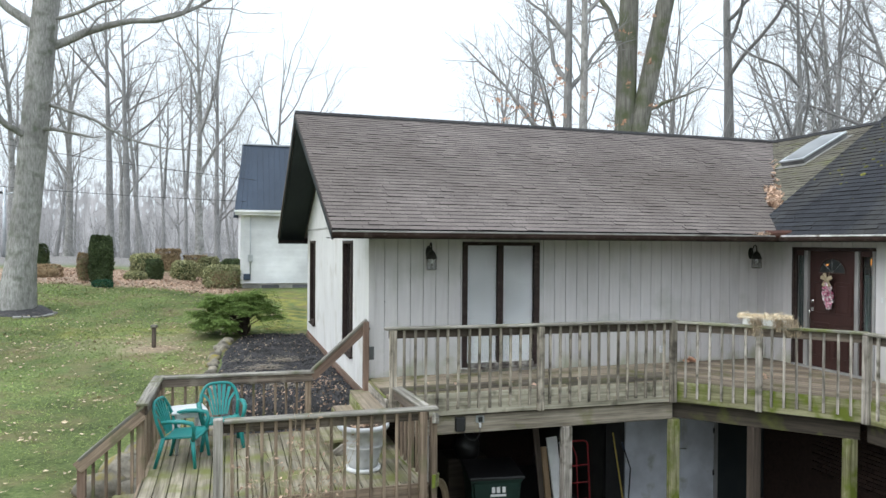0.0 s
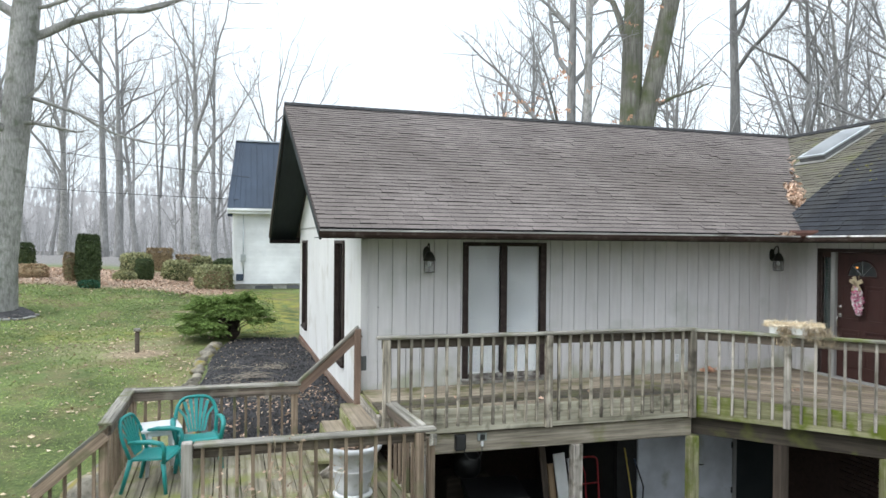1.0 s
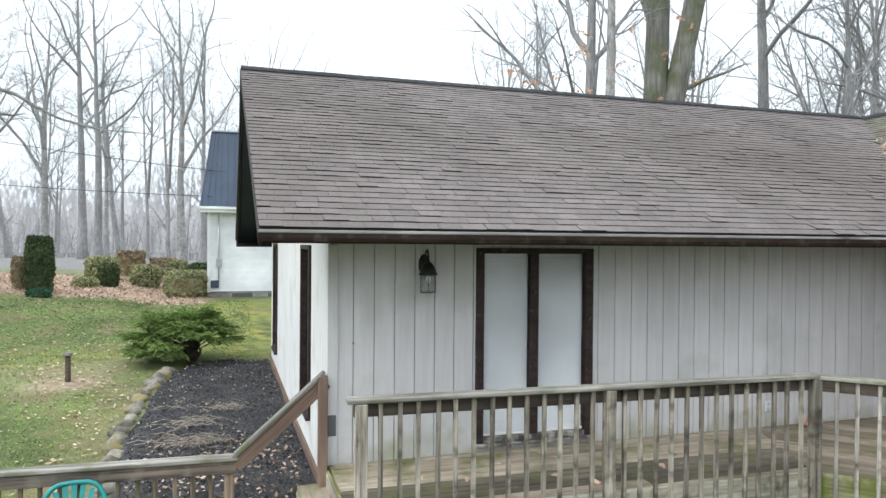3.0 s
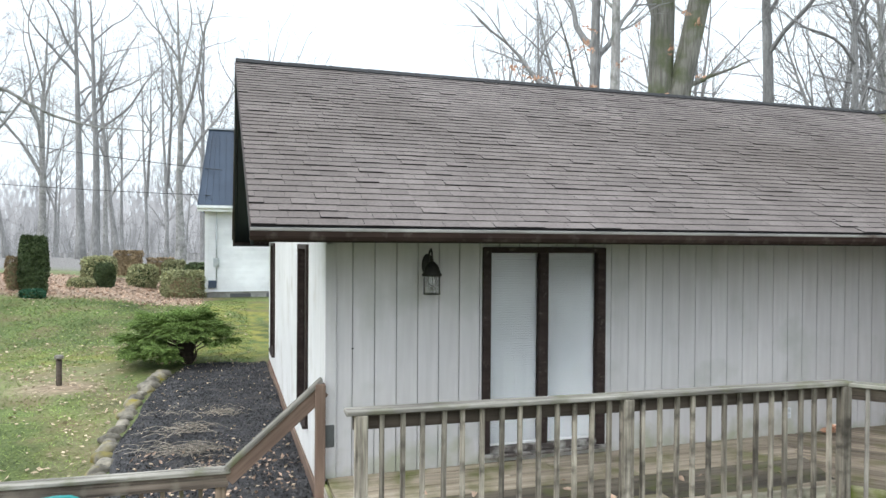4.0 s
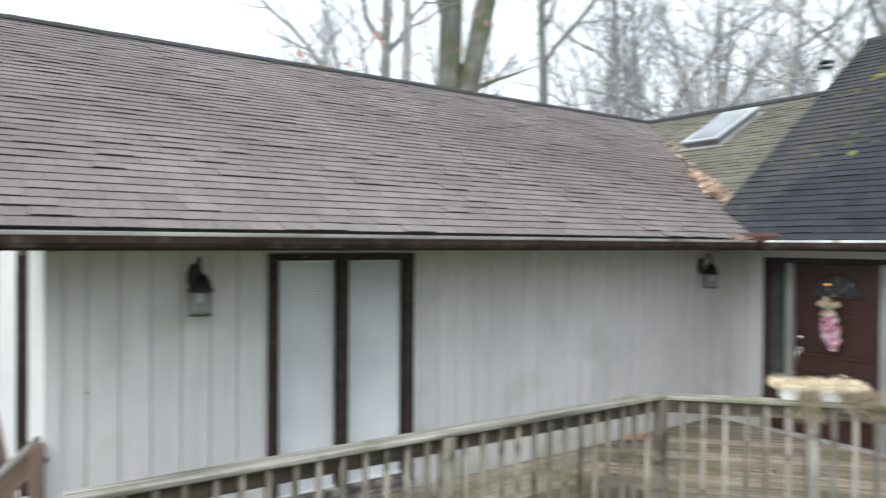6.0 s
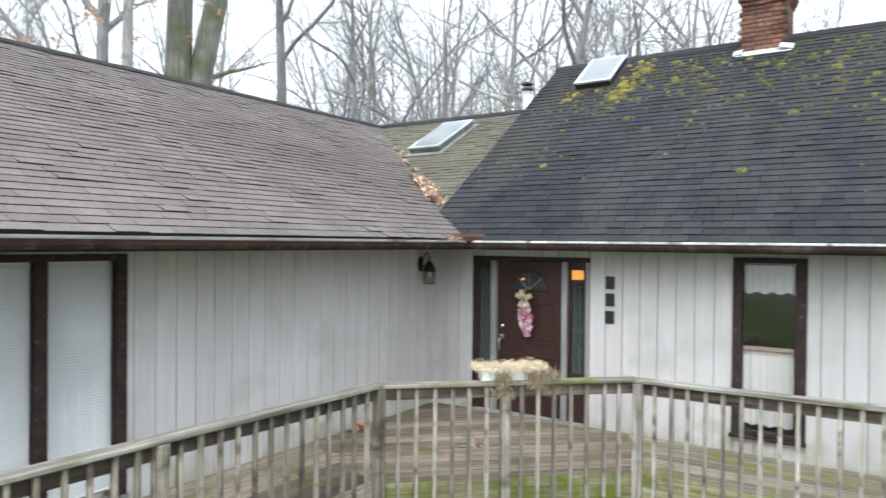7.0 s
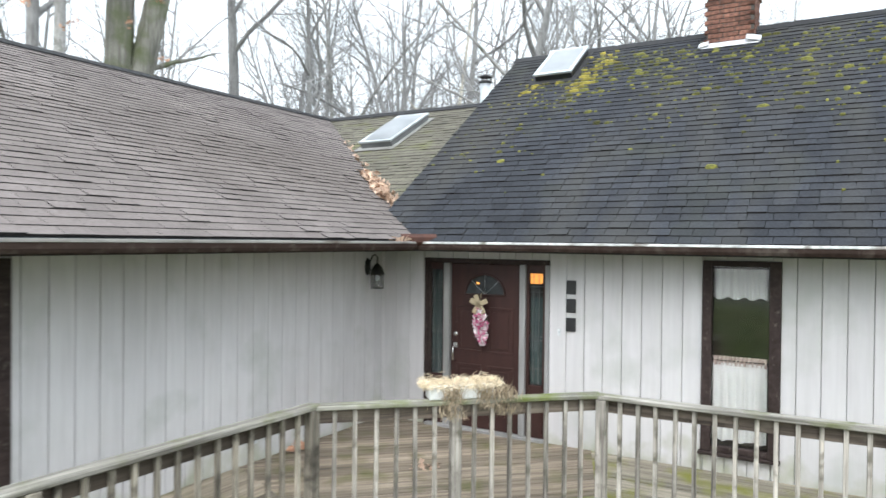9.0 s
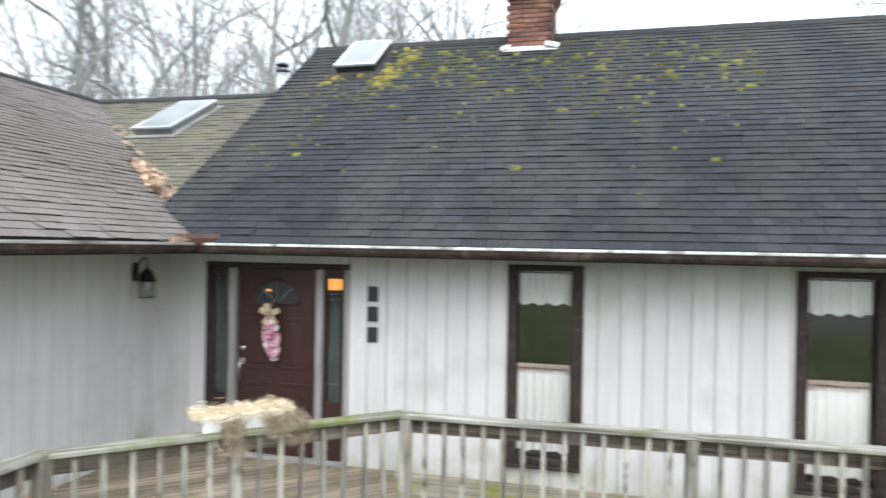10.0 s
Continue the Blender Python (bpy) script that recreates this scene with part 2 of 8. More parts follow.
DECKING_MOSS = mat("mossy_landing_board", (0.11, 0.095, 0.065), (0.36, 0.32, 0.245), (0.9, 22, 22), 0.85, 0.6, rnd=0.24, bump_dist=0.004, ends=(0.36, 0.64), stain=(0.165, 0.172, 0.055), stain_scale=1.1, stain_at=0.54)
# dark brown wood; also holds painted shade under cap, deck and bay ceiling
WOOD_DARK = mat("dark_and_shaded_wood", (0.045, 0.035, 0.028), (0.115, 0.09, 0.072), (1.2, 26, 26), 0.85, 0.5, rnd=0.15, bump_dist=0.004)
WOOD_GREEN = mat("algae_wood", (0.13, 0.125, 0.055), (0.40, 0.385, 0.235), (1.2, 22, 22), 0.88, 0.5, rnd=0.18, bump_dist=0.004, ends=(0.36, 0.64), stain=(0.125, 0.155, 0.022), stain_scale=2.2, stain_at=0.53)
WOOD_NEW = mat("bare_lumber", (0.22, 0.145, 0.085), (0.38, 0.27, 0.165), (1.2, 24, 24), 0.8, 0.4, rnd=0.12)
WOOD_RED = mat("reddish_wood", (0.13, 0.085, 0.065), (0.25, 0.175, 0.135), (1.2, 26, 26), 0.85, 0.4, rnd=0.12)
DECKING_WET = mat("wet_deck_board", (0.045, 0.037, 0.028), (0.17, 0.142, 0.108), (0.9, 22, 22), 0.6, 0.5, rnd=0.34, bump_dist=0.004, stain=(0.105, 0.11, 0.04), stain_scale=1.2, stain_at=0.58)
DECKING = mat("deck_board_wood", (0.185, 0.147, 0.108), (0.42, 0.355, 0.275), (0.9, 22, 22), 0.85, 0.5, rnd=0.16, bump_dist=0.004, stain=(0.14, 0.14, 0.055), stain_scale=0.9, stain_at=0.575)
DECKING_GREY = mat("grey_deck_board", (0.105, 0.081, 0.060), (0.36, 0.295, 0.225), (0.9, 22, 22), 0.85, 0.5, rnd=0.30, bump_dist=0.004, stain=(0.135, 0.125, 0.055), stain_scale=0.9, stain_at=0.60)
DECKING_EAST = mat("mossy_deck_board", (0.11, 0.095, 0.07), (0.36, 0.32, 0.255), (0.9, 22, 22), 0.85, 0.5, rnd=0.26, bump_dist=0.004, stain=(0.19, 0.19, 0.045), stain_scale=1.1, stain_at=0.555)
WHITE_PAINT = mat("white_paint", (0.70, 0.70, 0.69), (0.80, 0.80, 0.79), (8, 8, 8), 0.5, 0.08, rnd=0.02)
DOOR_WHITE = mat("grey_white_door_paint", (0.48, 0.50, 0.545), (0.60, 0.62, 0.665), (3, 3, 3), 0.55, 0.06, rnd=0.03, stain=(0.20, 0.20, 0.12), stain_scale=1.2, stain_at=0.68)
TRIM_GREY = mat("pale_jamb_paint", (0.24, 0.235, 0.23), (0.33, 0.325, 0.32), (14, 14, 2), 0.6, 0.1, rnd=0.03)
VINYL = mat("white_vinyl", (0.74, 0.75, 0.76), (0.80, 0.81, 0.82), (3, 3, 3), 0.5, 0.04, rnd=0.02)
MAROON = mat("maroon_door_paint", (0.032, 0.014, 0.012), (0.052, 0.022, 0.019), (12, 12, 2), 0.45, 0.1, rnd=0.02, spec=0.4)
BLIND = mat("white_blind", (0.91, 0.93, 0.95), (0.95, 0.965, 0.98), (3, 3, 3), 0.5, 0.0, rnd=0.04)
CURTAIN = mat("white_curtain", (0.90, 0.895, 0.88), (0.95, 0.945, 0.94), (40, 40, 4), 0.9, 0.2, rnd=0.02)
CHECK = mat("gingham_trim", (0.30, 0.16, 0.13), (0.72, 0.66, 0.60), (60, 60, 60), 0.9, 0.1)
# floors, walls and ceilings share one near-black colour that paints the rooms dim
ROOM = mat("painted_dim_room", (0.03, 0.03, 0.03), (0.06, 0.058, 0.055), (2, 2, 2), 0.9, 0.0)
TEAL = mat("teal_plastic", (0.010, 0.20, 0.19), (0.016, 0.26, 0.245), (4, 4, 4), 0.42, 0.04, rnd=0.02, spec=0.5)
WHITE_PLASTIC = mat("white_plastic", (0.66, 0.67, 0.68), (0.76, 0.77, 0.78), (3, 3, 3), 0.5, 0.05, rnd=0.02)
POT = mat("pale_planter_plastic", (0.50, 0.51, 0.53), (0.64, 0.65, 0.67), (4, 4, 4), 0.6, 0.1, stain=(0.26, 0.27, 0.18), stain_scale=4, stain_at=0.66)
SOIL = mat("dry_soil", (0.035, 0.025, 0.018), (0.11, 0.075, 0.05), (20, 20, 20), 0.95, 0.8)
MULCH = mat("black_mulch", (0.022, 0.022, 0.025), (0.10, 0.097, 0.10), (30, 30, 30), 0.92, 0.9, coords="World", stain=(0.13, 0.12, 0.11), stain_scale=2.2, stain_at=0.64, bump_dist=0.04)
CHIP = mat("bark_chip", (0.018, 0.018, 0.021), (0.115, 0.112, 0.118), (20, 20, 20), 0.8, 0.3, island=True, rnd=0.75, stain=(0.17, 0.155, 0.14), stain_scale=1.6, stain_at=0.66)
BARK = mat("grey_bark", (0.15, 0.147, 0.142), (0.35, 0.345, 0.34), (16, 16, 3.0), 0.95, 0.9, rnd=0.15, bump_dist=0.03)
# pale bark, also lightened to carry the haze over far trees
BARK_PALE = mat("pale_grey_bark", (0.19, 0.185, 0.175), (0.43, 0.42, 0.405), (24, 24, 6), 0.95, 1.0, rnd=0.1, bump_dist=0.03, stain=(0.14, 0.15, 0.12), stain_scale=1.5, stain_at=0.6)
BARK_CREAM = mat("cream_bark", (0.36, 0.33, 0.27), (0.62, 0.58, 0.50), (20, 20, 4), 0.95, 0.6, rnd=0.08, bump_dist=0.02)
BARK_GREEN = mat("furrowed_green_bark", (0.105, 0.102, 0.086), (0.29, 0.282, 0.245), (14, 14, 1.2), 0.95, 1.0, rnd=0.1, bump_dist=0.05, stain=(0.125, 0.14, 0.075), stain_scale=0.7, stain_at=0.56)
# twig grey is lightened: the haze of the woods is in the colour
TWIG = mat("hazed_grey_twig", (0.20, 0.197, 0.195), (0.34, 0.336, 0.332), (4, 4, 4), 0.95, 0.0, rnd=0.12)
CONCRETE = mat("concrete", (0.24, 0.235, 0.225), (0.36, 0.35, 0.335), (5, 5, 5), 0.9, 0.3, stain=(0.15, 0.145, 0.13), stain_scale=0.8)
BRICK = mat("red_brick", (0.075, 0.040, 0.032), (0.25, 0.118, 0.083), (18, 18, 18), 0.9, 0.4, rnd=0.42)
# brick under the deck, with the deck's shade put into the colour
BRICK_SHADED = mat("shaded_brick", (0.020, 0.012, 0.010), (0.045, 0.026, 0.021), (18, 18, 18), 0.9, 0.4, rnd=0.22)
MORTAR = mat("mortar", (0.06, 0.053, 0.048), (0.10, 0.09, 0.08), (20, 20, 20), 0.95, 0.4)
GALV = mat("galvanised_metal", (0.45, 0.48, 0.50), (0.58, 0.61, 0.63), (4, 4, 4), 0.4, 0.05, metal=0.7)
FLASHING = mat("silver_flashing", (0.50, 0.51, 0.52), (0.70, 0.71, 0.72), (9, 9, 9), 0.5, 0.3, metal=0.3)
BLACK_METAL = mat("black_metal", (0.012, 0.012, 0.013), (0.026, 0.026, 0.027), (10, 10, 10), 0.45, 0.1, spec=0.5)
BRASS_OLD = mat("aged_lantern_metal", (0.022, 0.022, 0.021), (0.05, 0.048, 0.042), (12, 12, 12), 0.45, 0.15, metal=0.5)
LEAD = mat("dull_lead", (0.10, 0.105, 0.105), (0.18, 0.185, 0.185), (5, 5, 5), 0.5, 0.0)
TEAL_BACKING = mat("dark_teal_backing", (0.025, 0.042, 0.042), (0.055, 0.085, 0.082), (30, 30, 2), 0.9, 0.2)
CHROME = mat("satin_nickel", (0.55, 0.54, 0.52), (0.65, 0.64, 0.62), (5, 5, 5), 0.25, 0.0, metal=1.0)
NAVY = mat("blue_metal_roof", (0.038, 0.058, 0.095), (0.052, 0.075, 0.118), (2, 2, 2), 0.42, 0.05, rnd=0.05, spec=0.5)
# upper slope and its edge: the pale sheen is put into the base colour
SHEEN_ROOF = mat("pale_sheen_roof", (0.40, 0.44, 0.50), (0.48, 0.52, 0.58), (2, 2, 2), 0.35, 0.05, spec=0.5)
BIN_GREEN = mat("dark_green_bin", (0.010, 0.030, 0.022), (0.018, 0.045, 0.034), (5, 5, 5), 0.5, 0.06, spec=0.4)
RED = mat("red_enamel", (0.26, 0.025, 0.03), (0.36, 0.04, 0.045), (8, 8, 8), 0.45, 0.1)
YELLOW = mat("yellow_handle", (0.42, 0.31, 0.07), (0.55, 0.42, 0.12), (3, 30, 30), 0.6, 0.1)
CABLE = mat("dark_cable", (0.025, 0.025, 0.025), (0.04, 0.04, 0.04), (5, 5, 5), 0.6, 0.0)
ROPE = mat("tan_hose", (0.20, 0.15, 0.09), (0.30, 0.23, 0.15), (8, 8, 8), 0.8, 0.1)
STONE = mat("field_stone", (0.10, 0.092, 0.075), (0.30, 0.27, 0.22), (7, 7, 7), 0.95, 0.9, rnd=0.25, stain=(0.27, 0.22, 0.03), stain_scale=1.6, stain_at=0.6, bump_dist=0.03)
MOSS = mat("yellow_green_moss", (0.035, 0.040, 0.012), (0.155, 0.145, 0.028), (30, 30, 30), 0.95, 0.8, island=True, rnd=0.65)
MOSS_BRIGHT = mat("bright_yellow_moss", (0.085, 0.080, 0.016), (0.25, 0.20, 0.032), (30, 30, 30), 0.95, 0.8, island=True, rnd=0.45)
LEAF_LAWN = mat("bleached_leaf", (0.34, 0.25, 0.16), (0.62, 0.51, 0.38), (12, 12, 12), 0.85, 0.1, island=True, rnd=0.35)
LEAF_DRY = mat("dry_leaf", (0.33, 0.22, 0.155), (0.60, 0.44, 0.335), (12, 12, 12), 0.85, 0.1, island=True, rnd=0.4)
LEAF_ORANGE = mat("clinging_orange_leaf", (0.46, 0.25, 0.15), (0.66, 0.42, 0.30), (12, 12, 12), 0.85, 0.1, island=True, rnd=0.3)
STRAW = mat("dried_straw", (0.52, 0.42, 0.28), (0.76, 0.66, 0.50), (9, 9, 9), 0.9, 0.0, island=True, rnd=0.35)
STRAW_DARK = mat("withered_stems", (0.26, 0.20, 0.135), (0.44, 0.36, 0.26), (9, 9, 9), 0.9, 0.0, island=True, rnd=0.3)
STALK = mat("bleached_stalk", (0.22, 0.19, 0.155), (0.46, 0.40, 0.33), (9, 9, 9), 0.9, 0.0, island=True, rnd=0.4)
YEW = mat("yew_needles", (0.10, 0.17, 0.042), (0.25, 0.345, 0.10), (9, 9, 9), 0.75, 0.0, island=True, rnd=0.45, large=0.15)
EVERGREEN = mat("dark_evergreen", (0.034, 0.056, 0.024), (0.095, 0.125, 0.052), (9, 9, 9), 0.8, 0.0, island=True, rnd=0.45)
BOXWOOD = mat("clipped_hedge_leaf", (0.19, 0.20, 0.10), (0.40, 0.40, 0.22), (9, 9, 9), 0.8, 0.0, island=True, rnd=0.45)
BOXWOOD_BROWN = mat("bronzed_hedge_leaf", (0.22, 0.16, 0.095), (0.38, 0.29, 0.18), (9, 9, 9), 0.8, 0.0, island=True, rnd=0.4)
SPRUCE = mat("bright_green_foliage", (0.02, 0.08, 0.045), (0.05, 0.13, 0.07), (9, 9, 9), 0.8, 0.0, island=True, rnd=0.4)
GRASS = mat("grass_blade", (0.155, 0.225, 0.056), (0.30, 0.365, 0.122), (4, 4, 4), 0.85, 0.0, island=True, rnd=0.40, large=0.35, stain=(0.28, 0.25, 0.12), stain_scale=0.55, stain_at=0.64)
PINK = mat("pink_blossom", (0.50, 0.06, 0.19), (0.78, 0.26, 0.42), (20, 20, 20), 0.8, 0.0, island=True, rnd=0.3)
BLOSSOM = mat("white_blossom", (0.72, 0.62, 0.64), (0.84, 0.80, 0.80), (20, 20, 20), 0.8, 0.0, island=True, rnd=0.1)
BURLAP = mat("burlap", (0.40, 0.32, 0.20), (0.58, 0.49, 0.34), (60, 60, 60), 0.95, 0.3)
SCREEN = mat("window_well_grille", (0.10, 0.10, 0.11), (0.17, 0.17, 0.18), (30, 30, 30), 0.8, 0.2)
ASPHALT = mat("asphalt", (0.035, 0.035, 0.036), (0.065, 0.065, 0.066), (14, 14, 14), 0.92, 0.4, coords="World")


def ground_mat():
    """Lawn with worn patches, leaf litter under the shrubs and brown forest floor further out."""
    m = mat("lawn_ground", (0.050, 0.080, 0.022), (0.160, 0.195, 0.068), (17, 17, 17), 0.95, 0.9, coords="World", large=0.50,
            stain=(0.175, 0.145, 0.075), stain_scale=0.42, stain_at=0.57, bump_dist=0.04)
    nt = m.node_tree
    b = nt.nodes["Principled BSDF"]
    src = b.inputs["Base Color"].links[0].from_socket
    vc = nt.nodes.new("ShaderNodeVertexColor")
    vc.layer_name = "litter"
    nz = nt.nodes.new("ShaderNodeTexNoise")
    nz.inputs["Scale"].default_value, nz.inputs["Detail"].default_value = 9.0, 6.0
    geo = nt.nodes.new("ShaderNodeNewGeometry")
    nt.links.new(geo.outputs["Position"], nz.inputs["Vector"])
    col = ramp(nt, nz.outputs["Fac"], [(0.3, (0.20, 0.135, 0.095)), (0.7, (0.48, 0.36, 0.27))])
    mx = nt.nodes.new("ShaderNodeMix")
    mx.data_type = "RGBA"
    split = nt.nodes.new("ShaderNodeSeparateColor")
    nt.links.new(vc.outputs["Color"], split.inputs[0])
    nt.links.new(split.outputs[0], mx.inputs[0])
    nt.links.new(src, mx.inputs[6])
    nt.links.new(col, mx.inputs[7])
    # forest floor, greyed by distance haze put into its colour
    floor = ramp(nt, nz.outputs["Fac"], [(0.3, (0.13, 0.12, 0.115)), (0.7, (0.25, 0.235, 0.225))])
    woods = nt.nodes.new("ShaderNodeMix")
    woods.data_type = "RGBA"
    nt.links.new(split.outputs[1], woods.inputs[0])
    nt.links.new(mx.outputs[2], woods.inputs[6])
    nt.links.new(floor, woods.inputs[7])
    # yellow mossy turf in broken patches
    mn = nt.nodes.new("ShaderNodeTexNoise")
    mn.inputs["Scale"].default_value, mn.inputs["Detail"].default_value = 2.2, 6.0
    nt.links.new(geo.outputs["Position"], mn.inputs["Vector"])
    mr = nt.nodes.new("ShaderNodeMapRange")
    mr.inputs["From Min"].default_value, mr.inputs["From Max"].default_value = 0.40, 0.62
    nt.links.new(mn.outputs["Fac"], mr.inputs["Value"])
    mm = nt.nodes.new("ShaderNodeMath")
    mm.operation = "MULTIPLY"
    nt.links.new(mr.outputs[0], mm.inputs[0])
    nt.links.new(split.outputs[2], mm.inputs[1])
    turf = nt.nodes.new("ShaderNodeMix")
    turf.data_type = "RGBA"
    turf.inputs[7].default_value = (0.25, 0.235, 0.055, 1)
    nt.links.new(mm.outputs[0], turf.inputs[0])
    nt.links.new(src, turf.inputs[6])
    nt.links.new(turf.outputs[2], mx.inputs[6])
    nt.links.new(woods.outputs[2], b.inputs["Base Color"])
    return m


GROUND = ground_mat()


def glass_mat(name, tint, rough=0.02, ior=1.45):
    m = bpy.data.materials.new(name)
    m.use_nodes = True
    b = m.node_tree.nodes["Principled BSDF"]
    b.inputs["Base Color"].default_value = (*tint, 1)
    b.inputs["Roughness"].default_value = rough
    b.inputs["Transmission Weight"].default_value = 1.0
    b.inputs["IOR"].default_value = ior
    return m


GLASS = glass_mat("window_glass", (1.0, 1.0, 1.0), 0.0, 1.35)
GLASS_LOW_E = glass_mat("coated_window_glass", (0.98, 0.99, 0.985), 0.02, 1.62)
GLASS_SEEDY = mat("seeded_lantern_glass", (0.20, 0.21, 0.21), (0.34, 0.35, 0.35), (30, 30, 8), 0.12, 0.1, spec=0.6)
GLASS_SEEDY.node_tree.nodes["Principled BSDF"].inputs["Alpha"].default_value = 0.38
ACRYLIC = mat("milky_skylight_dome", (0.187, 0.199, 0.211), (0.257, 0.269, 0.281), (2, 2, 2), 0.45, 0.03, spec=0.4, coat=0.1)


def glow(name, colour, strength):
    m = bpy.data.materials.new(name)
    m.use_nodes = True
    b = m.node_tree.nodes["Principled BSDF"]
    b.inputs["Base Color"].default_value = (*colour, 1)
    b.inputs["Emission Color"].default_value = (*colour, 1)
    b.inputs["Emission Strength"].default_value = strength
    return m


WARM_LAMP = glow("warm_indoor_lamp", (1.0, 0.42, 0.10), 0.75)

# ---- building helpers ----
WORLD_OF = {}
I4 = Matrix.Identity(4)


def smooth(bm):
    for f in bm.faces:
        f.smooth = True
    return bm


def thing(name, at=(0, 0, 0), label="", category="", group="", kind=""):
    ob = new(name)
    ob.empty_display_size = 0.1
    ob.matrix_basis = Matrix.Translation(at)
    WORLD_OF[ob] = ob.matrix_basis.copy()
    return tagged(ob, label, category, group, kind)


def under(ob, parent, world):
    WORLD_OF[ob] = world
    if parent is None:
        ob.matrix_basis = world
    else:
        ob.parent = parent
        ob.matrix_parent_inverse = WORLD_OF[parent].inverted()
        ob.matrix_basis = world
    return ob


def to_mesh(name, bm, material):
    me = bpy.data.meshes.new(name)
    bm.to_mesh(me)
    bm.free()
    me.materials.append(material)
    return me


def part(name, bm, material, parent, label="", world=I4):
    ob = under(new(name, to_mesh(name, bm, material)), parent, world.copy())
    return tagged(ob, label)


def solid(name, bm, material, label="", category="", group="", kind="", world=I4):
    ob = under(new(name, to_mesh(name, bm, material)), None, world.copy())
    return tagged(ob, label, category, group, kind)


def raw(name, verts, faces, material, parent=None, label="", kind="", category="", shade=False):
    me = bpy.data.meshes.new(name)
    me.from_pydata(verts, [], faces)
    me.materials.append(material)
    if shade:
        me.polygons.foreach_set("use_smooth", [True] * len(me.polygons))
    ob = under(new(name, me), parent, I4.copy())
    return tagged(ob, label, category, "", kind)


def box_bm(sx, sy, sz, bevel=0.004, bm=None, m=I4):
    bm2 = bmesh.new()
    bmesh.ops.create_cube(bm2, size=1.0)
    bmesh.ops.scale(bm2, vec=(sx, sy, sz), verts=bm2.verts)
    if bevel:
        bmesh.ops.bevel(bm2, geom=bm2.edges[:], offset=min(bevel, min(sx, sy, sz) * 0.3), segments=1, affect="EDGES")
    bm2.transform(m)
    if bm is None:
        return bm2
    join(bm, bm2)
    return bm


def join(bm, other):
    me = bpy.data.meshes.new("tmp")
    other.to_mesh(me)
    other.free()
    bm.from_mesh(me)
    bpy.data.meshes.remove(me)
    return bm


def span_bm(lo, hi, bevel=0.004, bm=None):
    c = [(a + b) / 2 for a, b in zip(lo, hi)]
    return box_bm(*[max(b - a, 0.001) for a, b in zip(lo, hi)], bevel, bm, Matrix.Translation(c))


BOXES = {}


def box_mesh(sx, sy, sz, material, bevel):
    key = (round(sx, 3), round(sy, 3), round(sz, 3), material.name, bevel)
    if key not in BOXES:
        BOXES[key] = to_mesh("board", box_bm(sx, sy, sz, bevel), material)
    return BOXES[key]


def axes(p0, p1, up=(0, 0, 1)):
    """Frame with x from p0 to p1 and z as near up as can be, at the middle."""
    p0, p1 = Vector(p0), Vector(p1)
    x = (p1 - p0).normalized()
    u = Vector(up)
    y = u.cross(x)
    if y.length < 1e-5:
        y = Vector((0, 1, 0)).cross(x) if abs(x.y) < 0.9 else Vector((1, 0, 0)).cross(x)
    y.normalize()
    z = x.cross(y)
    m = Matrix((x, y, z)).transposed().to_4x4()
    m.translation = (p0 + p1) / 2
    return m


def beam(name, p0, p1, w, h, material, parent, up=(0, 0, 1), bevel=0.004, label=""):
    """A board from p0 to p1, w wide across and h high along up, sharing meshes between alike boards."""
    ob = new(name, box_mesh((Vector(p1) - Vector(p0)).length, w, h, material, bevel))
    return tagged(under(ob, parent, axes(p0, p1, up)), label)


def tube_bm(points, radii, sides=8, bm=None, cap=True):
    bm = bm or bmesh.new()
    pts = [Vector(p) for p in points]
    if not hasattr(radii, "__len__"):
        radii = [radii] * len(pts)
    rings, ref = [], None
    for i, p in enumerate(pts):
        d = (pts[min(i + 1, len(pts) - 1)] - pts[max(i - 1, 0)]).normalized()
        if ref is None:
            ref = Vector((0, 0, 1)) if abs(d.z) < 0.9 else Vector((1, 0, 0))
        u = (ref - d * ref.dot(d)).normalized()
        ref = u
        v = d.cross(u)
        rings.append([bm.verts.new(p + (u * math.cos(a) + v * math.sin(a)) * radii[i]) for a in [k * math.tau / sides for k in range(sides)]])
    for a, b in zip(rings, rings[1:]):
        for k in range(sides):
            f = bm.faces.new((a[k], a[(k + 1) % sides], b[(k + 1) % sides], b[k]))
            f.smooth = True
    if cap:
        bm.faces.new(rings[0][::-1])
        bm.faces.new(rings[-1])
    return bm


def lathe_bm(profile, sides=24, bm=None):
    """Surface of revolution round z from (radius, z) pairs."""
    bm = bm or bmesh.new()
    rings = [[bm.verts.new((r * math.cos(k * math.tau / sides), r * math.sin(k * math.tau / sides), z)) for k in range(sides)] for r, z in profile]
    for a, b in zip(rings, rings[1:]):
        for k in range(sides):
            f = bm.faces.new((a[k], a[(k + 1) % sides], b[(k + 1) % sides], b[k]))
            f.smooth = True
    return bm


def clip(poly, a, b, c):
    """The part of a convex polygon where a*x + b*y <= c."""
    out = []
    for (x0, y0), (x1, y1) in zip(poly, poly[1:] + poly[:1]):
        d0, d1 = a * x0 + b * y0 - c, a * x1 + b * y1 - c
        if d0 <= 0:
            out.append((x0, y0))
        if d0 * d1 < 0:
            k = d0 / (d0 - d1)
            out.append((x0 + (x1 - x0) * k, y0 + (y1 - y0) * k))
    return out


